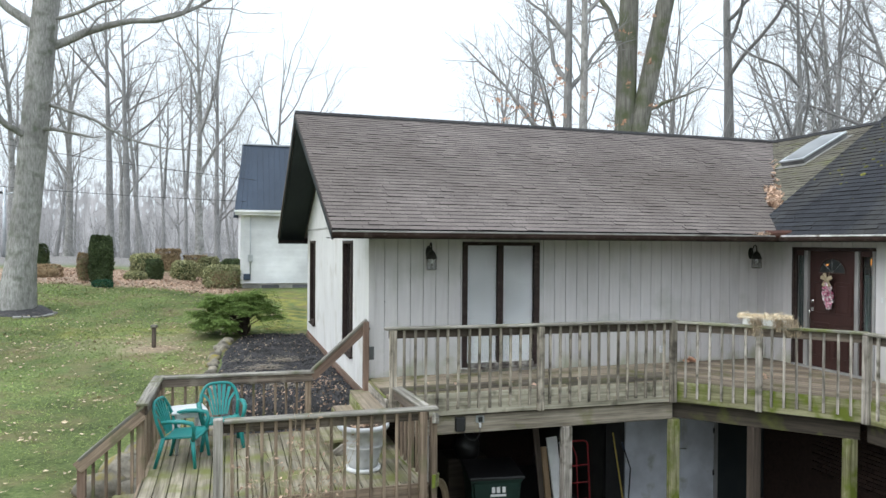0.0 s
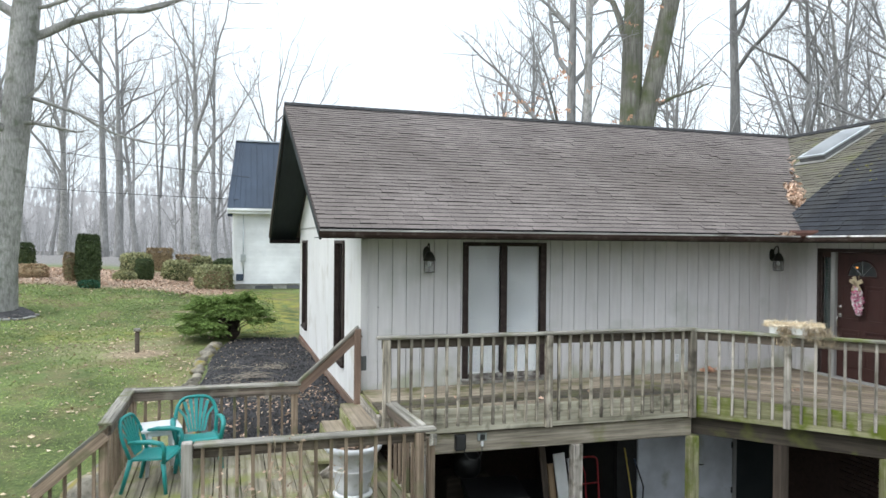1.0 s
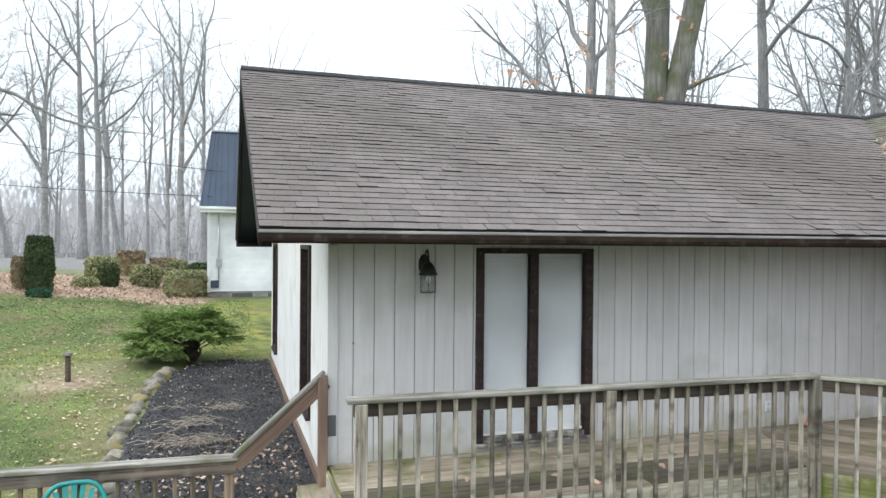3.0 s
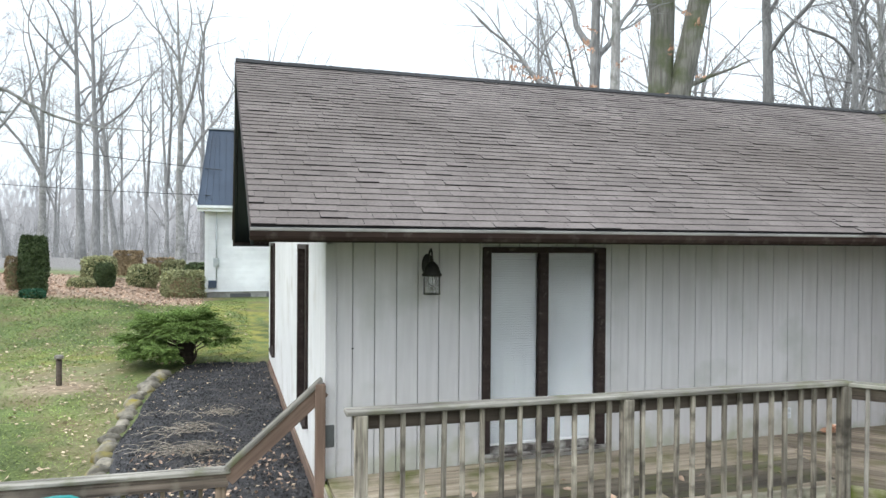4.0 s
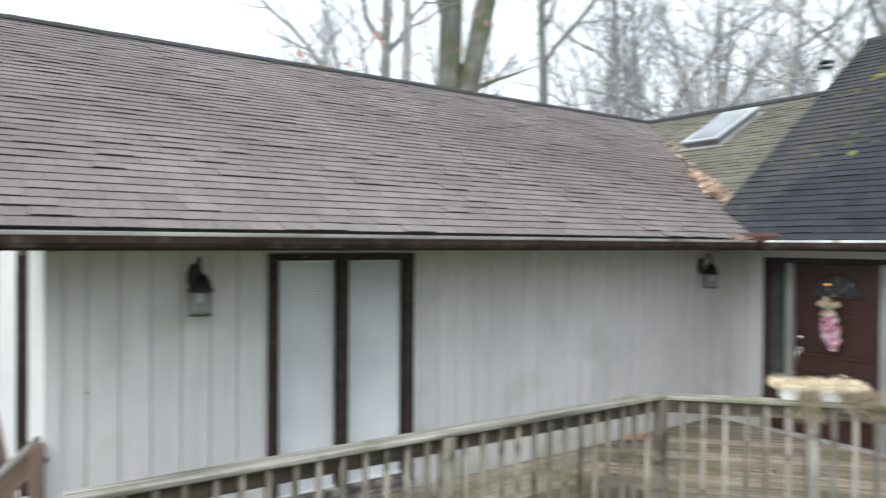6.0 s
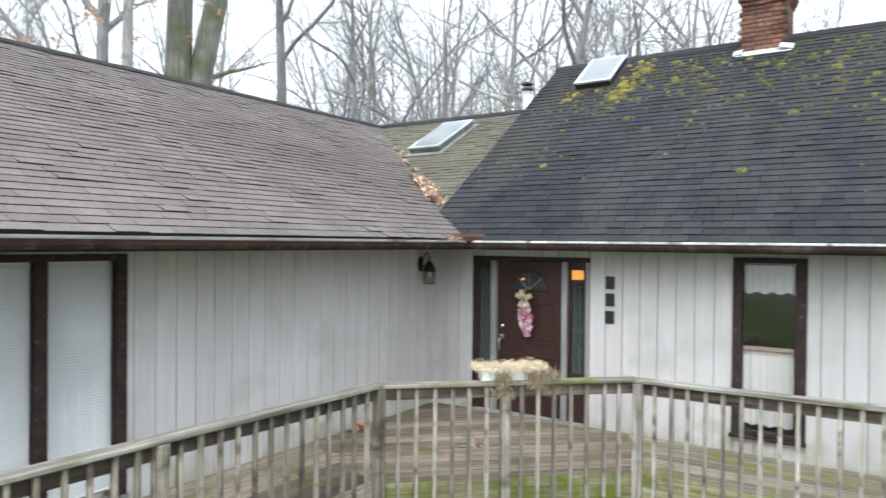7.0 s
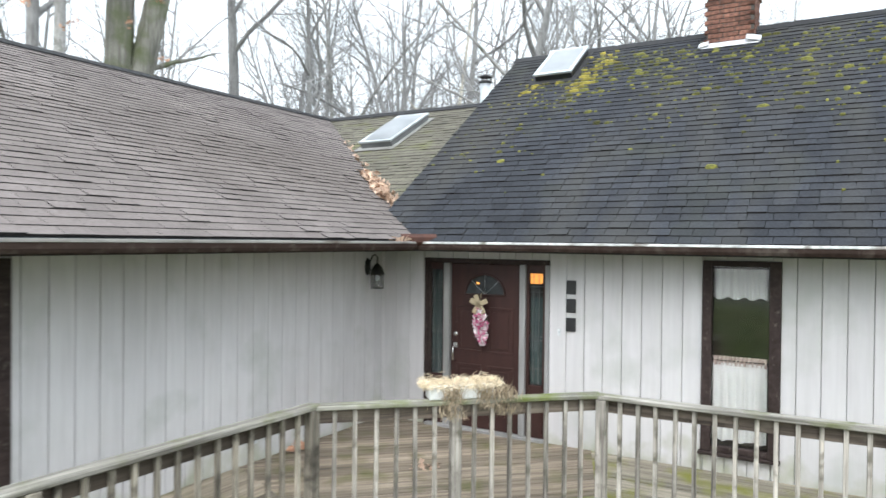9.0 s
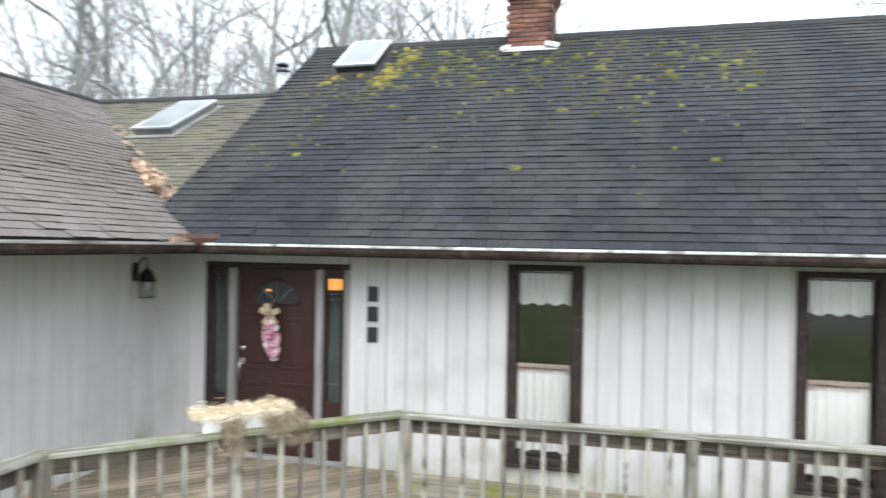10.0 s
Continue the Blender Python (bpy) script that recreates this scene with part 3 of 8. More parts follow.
def slab_bm(poly, z0, z1, bm=None):
    bm = bm or bmesh.new()
    lo = [bm.verts.new((x, y, z0)) for x, y in poly]
    hi = [bm.verts.new((x, y, z1)) for x, y in poly]
    n = len(poly)
    bm.faces.new(hi)
    bm.faces.new(lo[::-1])
    for i in range(n):
        bm.faces.new((lo[i], lo[(i + 1) % n], hi[(i + 1) % n], hi[i]))
    bmesh.ops.recalc_face_normals(bm, faces=bm.faces[:])
    return bm


def cards(points, size, rng, stretch=1.0, up=0.0, dirs=None):
    """Small leaf-shaped quads at the points, turned at random; up in 0..1 lays them flat."""
    pts = np.asarray(points, float)
    n = len(pts)
    d = rng.normal(size=(n, 3)) if dirs is None else np.asarray(dirs, float) + rng.normal(size=(n, 3)) * 0.25
    d /= np.linalg.norm(d, axis=1)[:, None] + 1e-9
    e = rng.normal(size=(n, 3))
    if up:
        d[:, 2] *= 1 - up
        e[:, 2] *= 1 - up
        d /= np.linalg.norm(d, axis=1)[:, None] + 1e-9
    e -= d * (e * d).sum(1)[:, None]
    e /= np.linalg.norm(e, axis=1)[:, None] + 1e-9
    s = size * rng.uniform(0.6, 1.3, n)[:, None]
    fold = np.cross(d, e) * s * 0.18
    a, b, c, f = pts - d * s * stretch, pts + e * s * 0.55 + fold, pts + d * s * stretch, pts - e * s * 0.55 + fold
    v = np.stack([a, b, c, f], 1).reshape(-1, 3)
    k = np.arange(n)[:, None] * 4 + np.arange(4)
    return v, k


def card_mesh(name, points, size, material, rng, **kw):
    v, k = cards(points, size, rng, **kw)
    me = bpy.data.meshes.new(name)
    me.from_pydata(v.tolist(), [], k.tolist())
    me.materials.append(material)
    return me

# ---- the ground ----
def ease(a, b, v):
    k = min(max((v - a) / (b - a), 0.0), 1.0)
    return k * k * (3 - 2 * k)


def terrain(x, y):
    """Height of the lawn: it climbs away from the deck, and drops to the basement level before the house."""
    z = -1.15 + 0.30 * ease(-3, 4, y) + 0.32 * ease(3, 10, y) + 0.63 * ease(9, 20, y) + 0.25 * ease(20, 32, y) - 1.5 * ease(45, 120, y)
    z += 0.30 * ease(-2.6, -1.4, x) * (1 - ease(5, 9, y)) * ease(-0.5, 2.5, y) + 0.22 * ease(-5, -9, x) * ease(6, 12, y) + 0.30 * ease(-2.6, -5.4, x) * ease(13, 18.2, y) * (1 - 0.5 * ease(24, 40, y))
    low = ease(-2.6, -0.1, x) * (1 - ease(-0.9, 0.6, y)) + ease(-2.6, -0.1, x) * ease(0.0, 0.4, x) * (1 - ease(8.0, 8.6, y)) * ease(-0.9, 0.6, y)
    z = z * (1 - min(low, 1)) + -2.62 * min(low, 1)
    far = ease(-3.5, -8, y) * (1 - ease(-2.6, 0.3, x))
    z = z * (1 - far) + (-2.0) * far
    if abs(x) < 60 and abs(y) < 80:
        z += 0.035 * noise.noise((x * 0.45, y * 0.45, 0.3)) * (1 - low)
    return z


def litter_at(x, y):
    k = ease(17.2, 18.4, y + 0.5 * noise.noise((x * 0.4, y * 0.4, 2))) * ease(-14, -11.5, x) * (1 - ease(-1.9, -1.2, x)) * (1 - ease(25, 27, y))
    k = max(k, 0.25 * (1 - ease(0.15, 0.6, abs(x + 2.75 + 0.15 * noise.noise((y, 0, 5))))) * (1 - ease(7.5, 9, y)) * ease(-2, 0, y))
    k = max(k, 0.85 * (1 - ease(0.15, 0.95, math.hypot((x + 3.8) * 0.7, y - 7.9))))
    k = max(k, 0.30 * (1 - ease(0.4, 1.6, abs(y - 9.6 - 0.15 * x))) * (1 - ease(-3.2, -2.6, x)) * ease(-7, -5, x))
    return k


def moss_at(x, y):
    """Where the turf has gone yellow with moss."""
    k = ease(-2.2, -1.2, x) * (1 - ease(1.5, 3.0, x)) * ease(9.6, 10.8, y) * (1 - ease(17, 19, y))
    return max(k, 0.7 * (1 - ease(0.4, 1.7, math.hypot((x + 4.6) * 0.5, y - 10.4))), 0.2 * (1 - ease(0.2, 0.8, abs(x + 2.9))) * (1 - ease(8, 10, y)) * ease(-1, 1, y))


def woods_at(x, y):
    """How far the ground has turned to grey-brown forest floor."""
    return max(ease(26.5, 31, y), ease(12, 16, x) * ease(9, 12, y), ease(16, 22, x), ease(-22, -34, x))


def grid_axis(lo, hi, fine_lo, fine_hi, step, coarse):
    vals = list(np.arange(fine_lo, fine_hi + 1e-6, step))
    v, s = fine_hi, step
    while v < hi:
        s = min(s * 1.35, coarse)
        v += s
        vals.append(v)
    v, s = fine_lo, step
    while v > lo:
        s = min(s * 1.35, coarse)
        v -= s
        vals.insert(0, v)
    return vals


gx, gy = grid_axis(-600, 600, -10, 2, 0.25, 60), grid_axis(-600, 600, -4, 24, 0.3, 60)
gverts = [(x, y, terrain(x, y)) for y in gy for x in gx]
nx = len(gx)
gfaces = [(j * nx + i, j * nx + i + 1, (j + 1) * nx + i + 1, (j + 1) * nx + i) for j in range(len(gy) - 1) for i in range(nx - 1)]
ground = raw("ground", gverts, gfaces, GROUND, None, "patchy green lawn with brown leaf litter and worn spots", "structure", "lawn", True)
attr = ground.data.color_attributes.new("litter", "FLOAT_COLOR", "POINT")
attr.data.foreach_set("color", [c for x, y, z in gverts for c in (litter_at(x, y), woods_at(x, y), moss_at(x, y), 1.0)])

# basement-level yard in front of the house; out of view, dark to cut bounce light
solid("pavement", slab_bm([(0.0, -6), (14, -6), (14, 3.2), (0.0, 3.2)], -2.75, -2.56), ASPHALT, "dark asphalt floor of the basement yard", "paving", kind="structure")

# hazy woodland behind everything: a glowing ring with the haze put into its colour
def backdrop():
    m = bpy.data.materials.new("hazed_distant_woods")
    m.use_nodes = True
    nt = m.node_tree
    b = nt.nodes["Principled BSDF"]
    nz = nt.nodes.new("ShaderNodeTexNoise")
    mp = nt.nodes.new("ShaderNodeMapping")
    mp.inputs["Scale"].default_value = (0.5, 0.5, 0.09)
    geo = nt.nodes.new("ShaderNodeNewGeometry")
    nt.links.new(geo.outputs["Position"], mp.inputs["Vector"])
    nt.links.new(mp.outputs[0], nz.inputs["Vector"])
    nz.inputs["Scale"].default_value, nz.inputs["Detail"].default_value = 1.0, 8.0
    # the pale blue-grey emission paints the distance haze
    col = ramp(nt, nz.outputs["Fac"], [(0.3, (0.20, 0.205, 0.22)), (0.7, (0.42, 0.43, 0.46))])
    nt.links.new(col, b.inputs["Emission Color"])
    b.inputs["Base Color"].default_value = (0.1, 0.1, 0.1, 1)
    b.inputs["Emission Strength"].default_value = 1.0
    b.inputs["Roughness"].default_value = 1.0
    # the twiggy tree tops thin out upwards
    fine = nt.nodes.new("ShaderNodeTexNoise")
    fm = nt.nodes.new("ShaderNodeMapping")
    fm.inputs["Scale"].default_value = (1.6, 1.6, 0.5)
    fine.inputs["Scale"].default_value, fine.inputs["Detail"].default_value = 1.0, 8.0
    nt.links.new(geo.outputs["Position"], fm.inputs["Vector"])
    nt.links.new(fm.outputs[0], fine.inputs["Vector"])
    sep = nt.nodes.new("ShaderNodeSeparateXYZ")
    nt.links.new(geo.outputs["Position"], sep.inputs[0])
    hgt = nt.nodes.new("ShaderNodeMapRange")
    hgt.inputs["From Min"].default_value, hgt.inputs["From Max"].default_value = 6.0, 25.0
    hgt.inputs["To Min"].default_value, hgt.inputs["To Max"].default_value = 0.22, 0.78
    nt.links.new(sep.outputs["Z"], hgt.inputs["Value"])
    dif = nt.nodes.new("ShaderNodeMath")
    dif.operation = "SUBTRACT"
    nt.links.new(fine.outputs["Fac"], dif.inputs[0])
    nt.links.new(hgt.outputs[0], dif.inputs[1])
    alpha = nt.nodes.new("ShaderNodeMapRange")
    alpha.inputs["From Min"].default_value, alpha.inputs["From Max"].default_value = -0.06, 0.16
    nt.links.new(dif.outputs[0], alpha.inputs["Value"])
    nt.links.new(alpha.outputs[0], b.inputs["Alpha"])
    verts, faces = [], []
    n = 720
    for i in range(n):
        a = i / n * math.tau
        r = 170
        top = 25 + 3 * noise.noise((math.cos(a) * 6, math.sin(a) * 6, 0)) + 2.2 * noise.noise((math.cos(a) * 60, math.sin(a) * 60, 4)) + 1.2 * noise.noise((math.cos(a) * 240, math.sin(a) * 240, 7))
        for z in (-12, top):
            verts.append((r * math.cos(a), r * math.sin(a), z))
    for i in range(n):
        j = (i + 1) % n
        faces.append((2 * i, 2 * j, 2 * j + 1, 2 * i + 1))
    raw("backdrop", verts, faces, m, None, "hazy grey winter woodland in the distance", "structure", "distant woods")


backdrop()

# ---- the house: walls ----
WX = 7.30
EAVE_Z = 2.10
GROOVE = 0.2032


def siding_wall(name, label, origin, along, outward, length, z0, tops, openings, boards_from=0.0, thick=0.14, boards=None):
    """A wall of grooved vertical siding. Local u runs along, openings are (u0, u1, z0, z1); tops gives the height at u."""
    o, ax, out = Vector(origin), Vector(along), Vector(outward)
    wall = thing(name, origin, label, "wall", kind="structure")
    # core with real openings, from columns between the openings' edges
    cuts = sorted({0.0, length, *[v for op in openings for v in op[:2]]})
    peak = [u for u in (length / 2,) if tops(u) > tops(0.0) + 0.01 or tops(u) > tops(length) + 0.01]
    cuts = sorted(set(cuts) | set(peak))
    bm = bmesh.new()
    for u0, u1 in zip(cuts, cuts[1:]):
        um = (u0 + u1) / 2
        bands = [(z0, None)]
        for a, b, c, d in openings:
            if a - 1e-6 <= u0 and u1 <= b + 1e-6:
                bands = [(z0, c), (d, None)]
        for lo, hi in bands:
            q = [(u0, lo), (u1, lo), (u1, hi if hi is not None else tops(u1)), (u0, hi if hi is not None else tops(u0))]
            fr = [bm.verts.new(o + ax * u - out * 0.018 + Vector((0, 0, z))) for u, z in q]
            bk = [bm.verts.new(o + ax * u - out * thick + Vector((0, 0, z))) for u, z in q]
            bm.faces.new(fr)
            bm.faces.new(bk[::-1])
            for i in range(4):
                bm.faces.new((fr[i], fr[(i + 1) % 4], bk[(i + 1) % 4], bk[i]))
    bmesh.ops.recalc_face_normals(bm, faces=bm.faces[:])
    part("wall_core", bm, SIDING_BACK, wall)
    # boards between the grooves
    u = boards_from - GROOVE
    shared = {}
    edges = [e for op in openings for e in op[:2]]
    while u < length:
        a, b = max(u + 0.002, 0.0), min(u + GROOVE - 0.002, length)
        u += GROOVE
        if b - a < 0.02:
            continue
        pieces = [(a, b)]
        for e in edges:
            pieces = [p for q in pieces for p in ([(q[0], e), (e, q[1])] if q[0] < e < q[1] else [q])]
        for p0, p1 in pieces:
            if p1 - p0 < 0.01:
                continue
            spans = [(z0 - 0.01, None)]
            for c0, c1, c2, c3 in openings:
                if c0 - 1e-6 <= p0 and p1 <= c1 + 1e-6:
                    spans = [(z0 - 0.01, c2), (c3, None)]
            for lo, hi in spans:
                t0, t1 = (hi, hi) if hi is not None else (tops(p0), tops(p1))
                if min(t0, t1) - lo < 0.02:
                    continue
                key = (round(p1 - p0, 3), round(t0 - lo, 3), round(t1 - lo, 3))
                if key not in shared:
                    w = p1 - p0
                    bm = bmesh.new()
                    c = 0.003
                    pr = [(0, 0, 0), (0, t0 - lo, 0), (c, t0 - lo, 1), (c, 0, 1), (w - c, 0, 1), (w - c, t1 - lo, 1), (w, t1 - lo, 0), (w, 0, 0)]
                    vs = [bm.verts.new((ux, -0.018 + 0.018 * f, zz)) for ux, zz, f in pr]
                    for i0, i1, i2, i3 in ((0, 1, 2, 3), (3, 2, 5, 4), (4, 5, 6, 7), (1, 6, 5, 2), (0, 3, 4, 7)):
                        bm.faces.new((vs[i0], vs[i1], vs[i2], vs[i3]))
                    bmesh.ops.recalc_face_normals(bm, faces=bm.faces[:])
                    shared[key] = to_mesh("siding_board", bm, boards or SIDING)
                m = Matrix((ax, out, Vector((0, 0, 1)))).transposed().to_4x4()
                m.translation = o + ax * p0 + Vector((0, 0, lo))
                under(new("siding_board", shared[key]), wall, m)
    return wall


RIDGE_Y, RIDGE_Z = 4.35, 4.72
EAVE_Y, BACK_Y = -0.81, 9.5
SLOPE_A = (RIDGE_Z - 2.23) / (RIDGE_Y - EAVE_Y)
WIN_L = (1.47, 2.79, 0.09, 2.07)
siding_wall("wall_south", "pale grey vertical grooved wood siding wall above the deck", (0, 0, 0), (1, 0, 0), (0, -1, 0), WX, 0.0,
            lambda u: EAVE_Z + 0.02, [WIN_L], boards_from=0.222 - GROOVE)
SIDE_WINS = [(8.7 - 7.9, 8.7 - 6.9, 0.0, 2.08), (8.7 - 2.5, 8.7 - 1.52, 0.08, 2.08)]


def gable_top(u):
    y = 8.7 - u
    return RIDGE_Z - 0.16 - SLOPE_A * abs(y - RIDGE_Y)


siding_wall("wall_west", "off-white gable wall of the house with dark slit windows", (0, 8.7, 0), (0, -1, 0), (-1, 0, 0), 8.675, -0.32,
            gable_top, SIDE_WINS, boards_from=0.1, boards=SIDING_WHITE)
DOOR_OPEN = (0.63, 2.25, -0.02, 2.02)
RWIN1, RWIN2 = (3.85, 4.55, 0.20, 2.06), (6.34, 7.06, 0.20, 2.06)
siding_wall("wall_east_wing", "pale grey grooved siding wall of the entry wing", (WX, 0, 0), (0, -1, 0), (-1, 0, 0), 12.0, -0.03,
            lambda u: EAVE_Z + 0.02, [DOOR_OPEN, RWIN1, RWIN2], boards_from=0.006)
# corner boards, belly line and mossy foundation strip of the gable
corner = thing("trim", (0, 0, 0), "painted corner boards at the wall's outer corner", "trim", kind="structure")
part("corner_board", span_bm((-0.024, -0.024, 0.0), (0.075, -0.003, 2.09), 0.004), SIDING, corner)
part("corner_board", span_bm((-0.024, -0.002, -0.3), (-0.003, 0.075, 2.25), 0.004), SIDING_WHITE, corner)
part("corner_board", span_bm((WX - 0.028, -0.028, 0.0), (WX - 0.001, -0.001, 2.09), 0.004), SIDING, corner)
beam("band", (-0.012, 0.0, 2.36), (-0.012, 8.7, 2.36), 0.02, 0.03, SIDING_BACK, corner)
found = thing("baseboard", (0, 4, -0.6), "reddish brick foundation strip below the siding", "foundation", kind="structure")
part("foundation_wall", span_bm((0.0, 0.06, -2.7), (0.13, 8.69, -0.325), 0.004), BRICK, found)
beam("skirt_board", (-0.016, 0.02, -0.33), (-0.016, 8.7, -0.46), 0.03, 0.12, WOOD_RED, found)

# rear and far walls that close the house
rear = thing("wall_north", (0, 8.7, 0), "plain rear walls of the house", "wall", kind="structure")
part("rear_wall", span_bm((0.14, 8.56, -2.6), (15.2, 8.7, 2.1), 0), SIDING, rear)
part("end_wall", span_bm((15.06, -12, -2.6), (15.2, 8.55, 2.1), 0), SIDING, rear)
part("south_end_wall", span_bm((WX + 0.15, -12.0, -2.6), (15.05, -11.86, 2.1), 0), SIDING, rear)
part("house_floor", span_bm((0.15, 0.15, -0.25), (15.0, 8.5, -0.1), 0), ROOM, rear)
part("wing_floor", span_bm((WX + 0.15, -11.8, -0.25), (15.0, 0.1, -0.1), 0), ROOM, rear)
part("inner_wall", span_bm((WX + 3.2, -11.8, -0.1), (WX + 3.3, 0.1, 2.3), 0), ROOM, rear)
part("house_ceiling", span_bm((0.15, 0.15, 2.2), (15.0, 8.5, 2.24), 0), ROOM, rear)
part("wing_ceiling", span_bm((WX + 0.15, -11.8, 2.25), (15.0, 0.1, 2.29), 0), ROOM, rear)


# ---- windows ----
def frame_piece(parent, pts, u, v, origin, depth, material, out, d0):
    """A flat bar between the local corners (u0, z0)-(u1, z1), depth thick from d0 outwards."""
    (u0, z0), (u1, z1) = pts
    o = Vector(origin)
    a = o + Vector(u) * u0 + Vector(out) * d0
    b = o + Vector(u) * u1 + Vector(out) * (d0 + depth)
    lo = [min(a[i], b[i]) for i in range(2)] + [z0]
    hi = [max(a[i], b[i]) for i in range(2)] + [z1]
    return part(v, span_bm(lo, hi, 0.005), material, parent)


def tall_window(name, label, origin, along, out, op, mullions, blinds=True, frame_w=0.10, sill=True, deep=0.06, glass=None):
    u0, u1, z0, z1 = op
    o, ax, ou = Vector(origin), Vector(along), Vector(out)
    mid = o + ax * (u0 + u1) / 2
    win = thing(name, (mid.x, mid.y, z0), label, "window", kind="structure")
    fr = frame_piece
    fr(win, ((u0, z0), (u0 + frame_w, z1)), along, "window_frame", origin, deep + 0.03, BROWN, out, -deep)
    fr(win, ((u1 - frame_w - 0.01, z0), (u1, z1)), along, "window_frame", origin, deep + 0.03, BROWN, out, -deep)
    fr(win, ((u0 + frame_w, z1 - 0.055), (u1 - frame_w - 0.01, z1)), along, "window_frame", origin, deep + 0.028, BROWN, out, -deep)
    fr(win, ((u0 + frame_w, z0), (u1 - frame_w - 0.01, z0 + 0.055)), along, "window_frame", origin, deep + 0.02, BROWN_WORN if blinds else BROWN, out, -deep)
    for m0, m1 in mullions:
        fr(win, ((m0, z0 + 0.055), (m1, z1 - 0.055)), along, "mullion", origin, deep + 0.015, BROWN, out, -deep)
    if sill:
        fr(win, ((u0 - 0.02, z0 - 0.035), (u1 + 0.01, z0 - 0.002)), along, "window_sill", origin, 0.10, BROWN_WORN if blinds else BROWN, out, -0.04)
    edges = [u0 + frame_w] + [v for m in mullions for v in m] + [u1 - frame_w - 0.01]
    for a, b in zip(edges[::2], edges[1::2]):
        pane = frame_piece(win, ((a + 0.002, z0 + 0.057), (b - 0.002, z1 - 0.057)), along, "pane", origin, 0.006, glass or GLASS, out, -0.05)
        pane.visible_shadow = False
        if blinds:
            frame_piece(win, ((a + 0.002, z0 + 0.057), (b - 0.002, z0 + 0.085)), along, "sash_rail", origin, 0.012, WHITE_PAINT, out, -0.042)
            bm = bmesh.new()
            z = z0 + 0.085
            while z < z1 - 0.07:
                sl = box_bm(b - a - 0.012, 0.028, 0.0025, 0, None, Matrix.Rotation(radians(-56), 4, "X"))
                m = Matrix((ax, ou, Vector((0, 0, 1)))).transposed().to_4x4()
                m.translation = o + ax * ((a + b) / 2) - ou * 0.060 + Vector((0, 0, z))
                sl.transform(m)
                join(bm, sl)
                z += 0.0235
            part("blind", bm, BLIND, win, "white mini blind")
            frame_piece(win, ((a + 0.004, z0 + 0.07), (b - 0.004, z1 - 0.06)), along, "blind_back", origin, 0.004, BLIND, out, -0.074)
    return win


tall_window("window_1", "dark brown double window with closed white blinds", (0, 0, 0), (1, 0, 0), (0, -1, 0), WIN_L, [(2.065, 2.16)], frame_w=0.08)
for k, (a, b, c, d) in enumerate(SIDE_WINS):
    tall_window("window_%d" % (k + 2), "narrow dark framed window in the gable wall", (0, 8.7, 0), (0, -1, 0), (-1, 0, 0), (a, b, c, d), [], False, 0.08)


def cloth_bm(width, z0, z1, gathers, amp, seed, hem=0.0):
    """A hanging gathered cloth in the local x-z plane."""
    rng = random.Random(seed)
    bm = bmesh.new()
    nu, nz_ = gathers * 6, 8
    ph = rng.random() * 6
    rows = []
    for j in range(nz_ + 1):
        k = j / nz_
        rows.append([bm.verts.new((width * (i / nu - 0.5), amp * (0.5 + 0.5 * k) * math.sin(i / nu * gathers * math.tau + ph + 0.6 * math.sin(i * 0.9)),
                     z1 + (z0 - z1) * k + hem * math.sin(i * 0.5 + ph) * k)) for i in range(nu + 1)])
    for a, b in zip(rows, rows[1:]):
        for i in range(nu):
            f = bm.faces.new((a[i], a[i + 1], b[i + 1], b[i]))
            f.smooth = True
    return bm


for k, op in enumerate((RWIN1, RWIN2)):
    win = tall_window("window_%d" % (k + 4), "dark brown framed tall window with white cafe curtains", (WX, 0, 0), (0, -1, 0), (-1, 0, 0), op, [], False, 0.09, True, 0.05, GLASS_LOW_E)
    mid, w = -(op[0] + op[1]) / 2 + 0.015, op[1] - op[0] - 0.21
    m = Matrix.Translation((WX + 0.085, mid, 0)) @ Matrix.Rotation(radians(90), 4, "Z")
    part("valance", cloth_bm(w, 1.69, 1.98, 7, 0.018, k, 0.012), CURTAIN, win, "short white valance", m)
    part("cafe_curtain", cloth_bm(w, 0.30, 1.06, 6, 0.022, 9 + k, 0.01), CURTAIN, win, "white half curtain", m)
    part("curtain_heading", cloth_bm(w, 1.035, 1.125, 13, 0.02, 20 + k), CHECK, win, "checked gathered heading", m)
    part("curtain_rod", tube_bm([(WX + 0.085, mid - w / 2, 1.08), (WX + 0.085, mid + w / 2, 1.08)], 0.006, 6), BLACK_METAL, win)


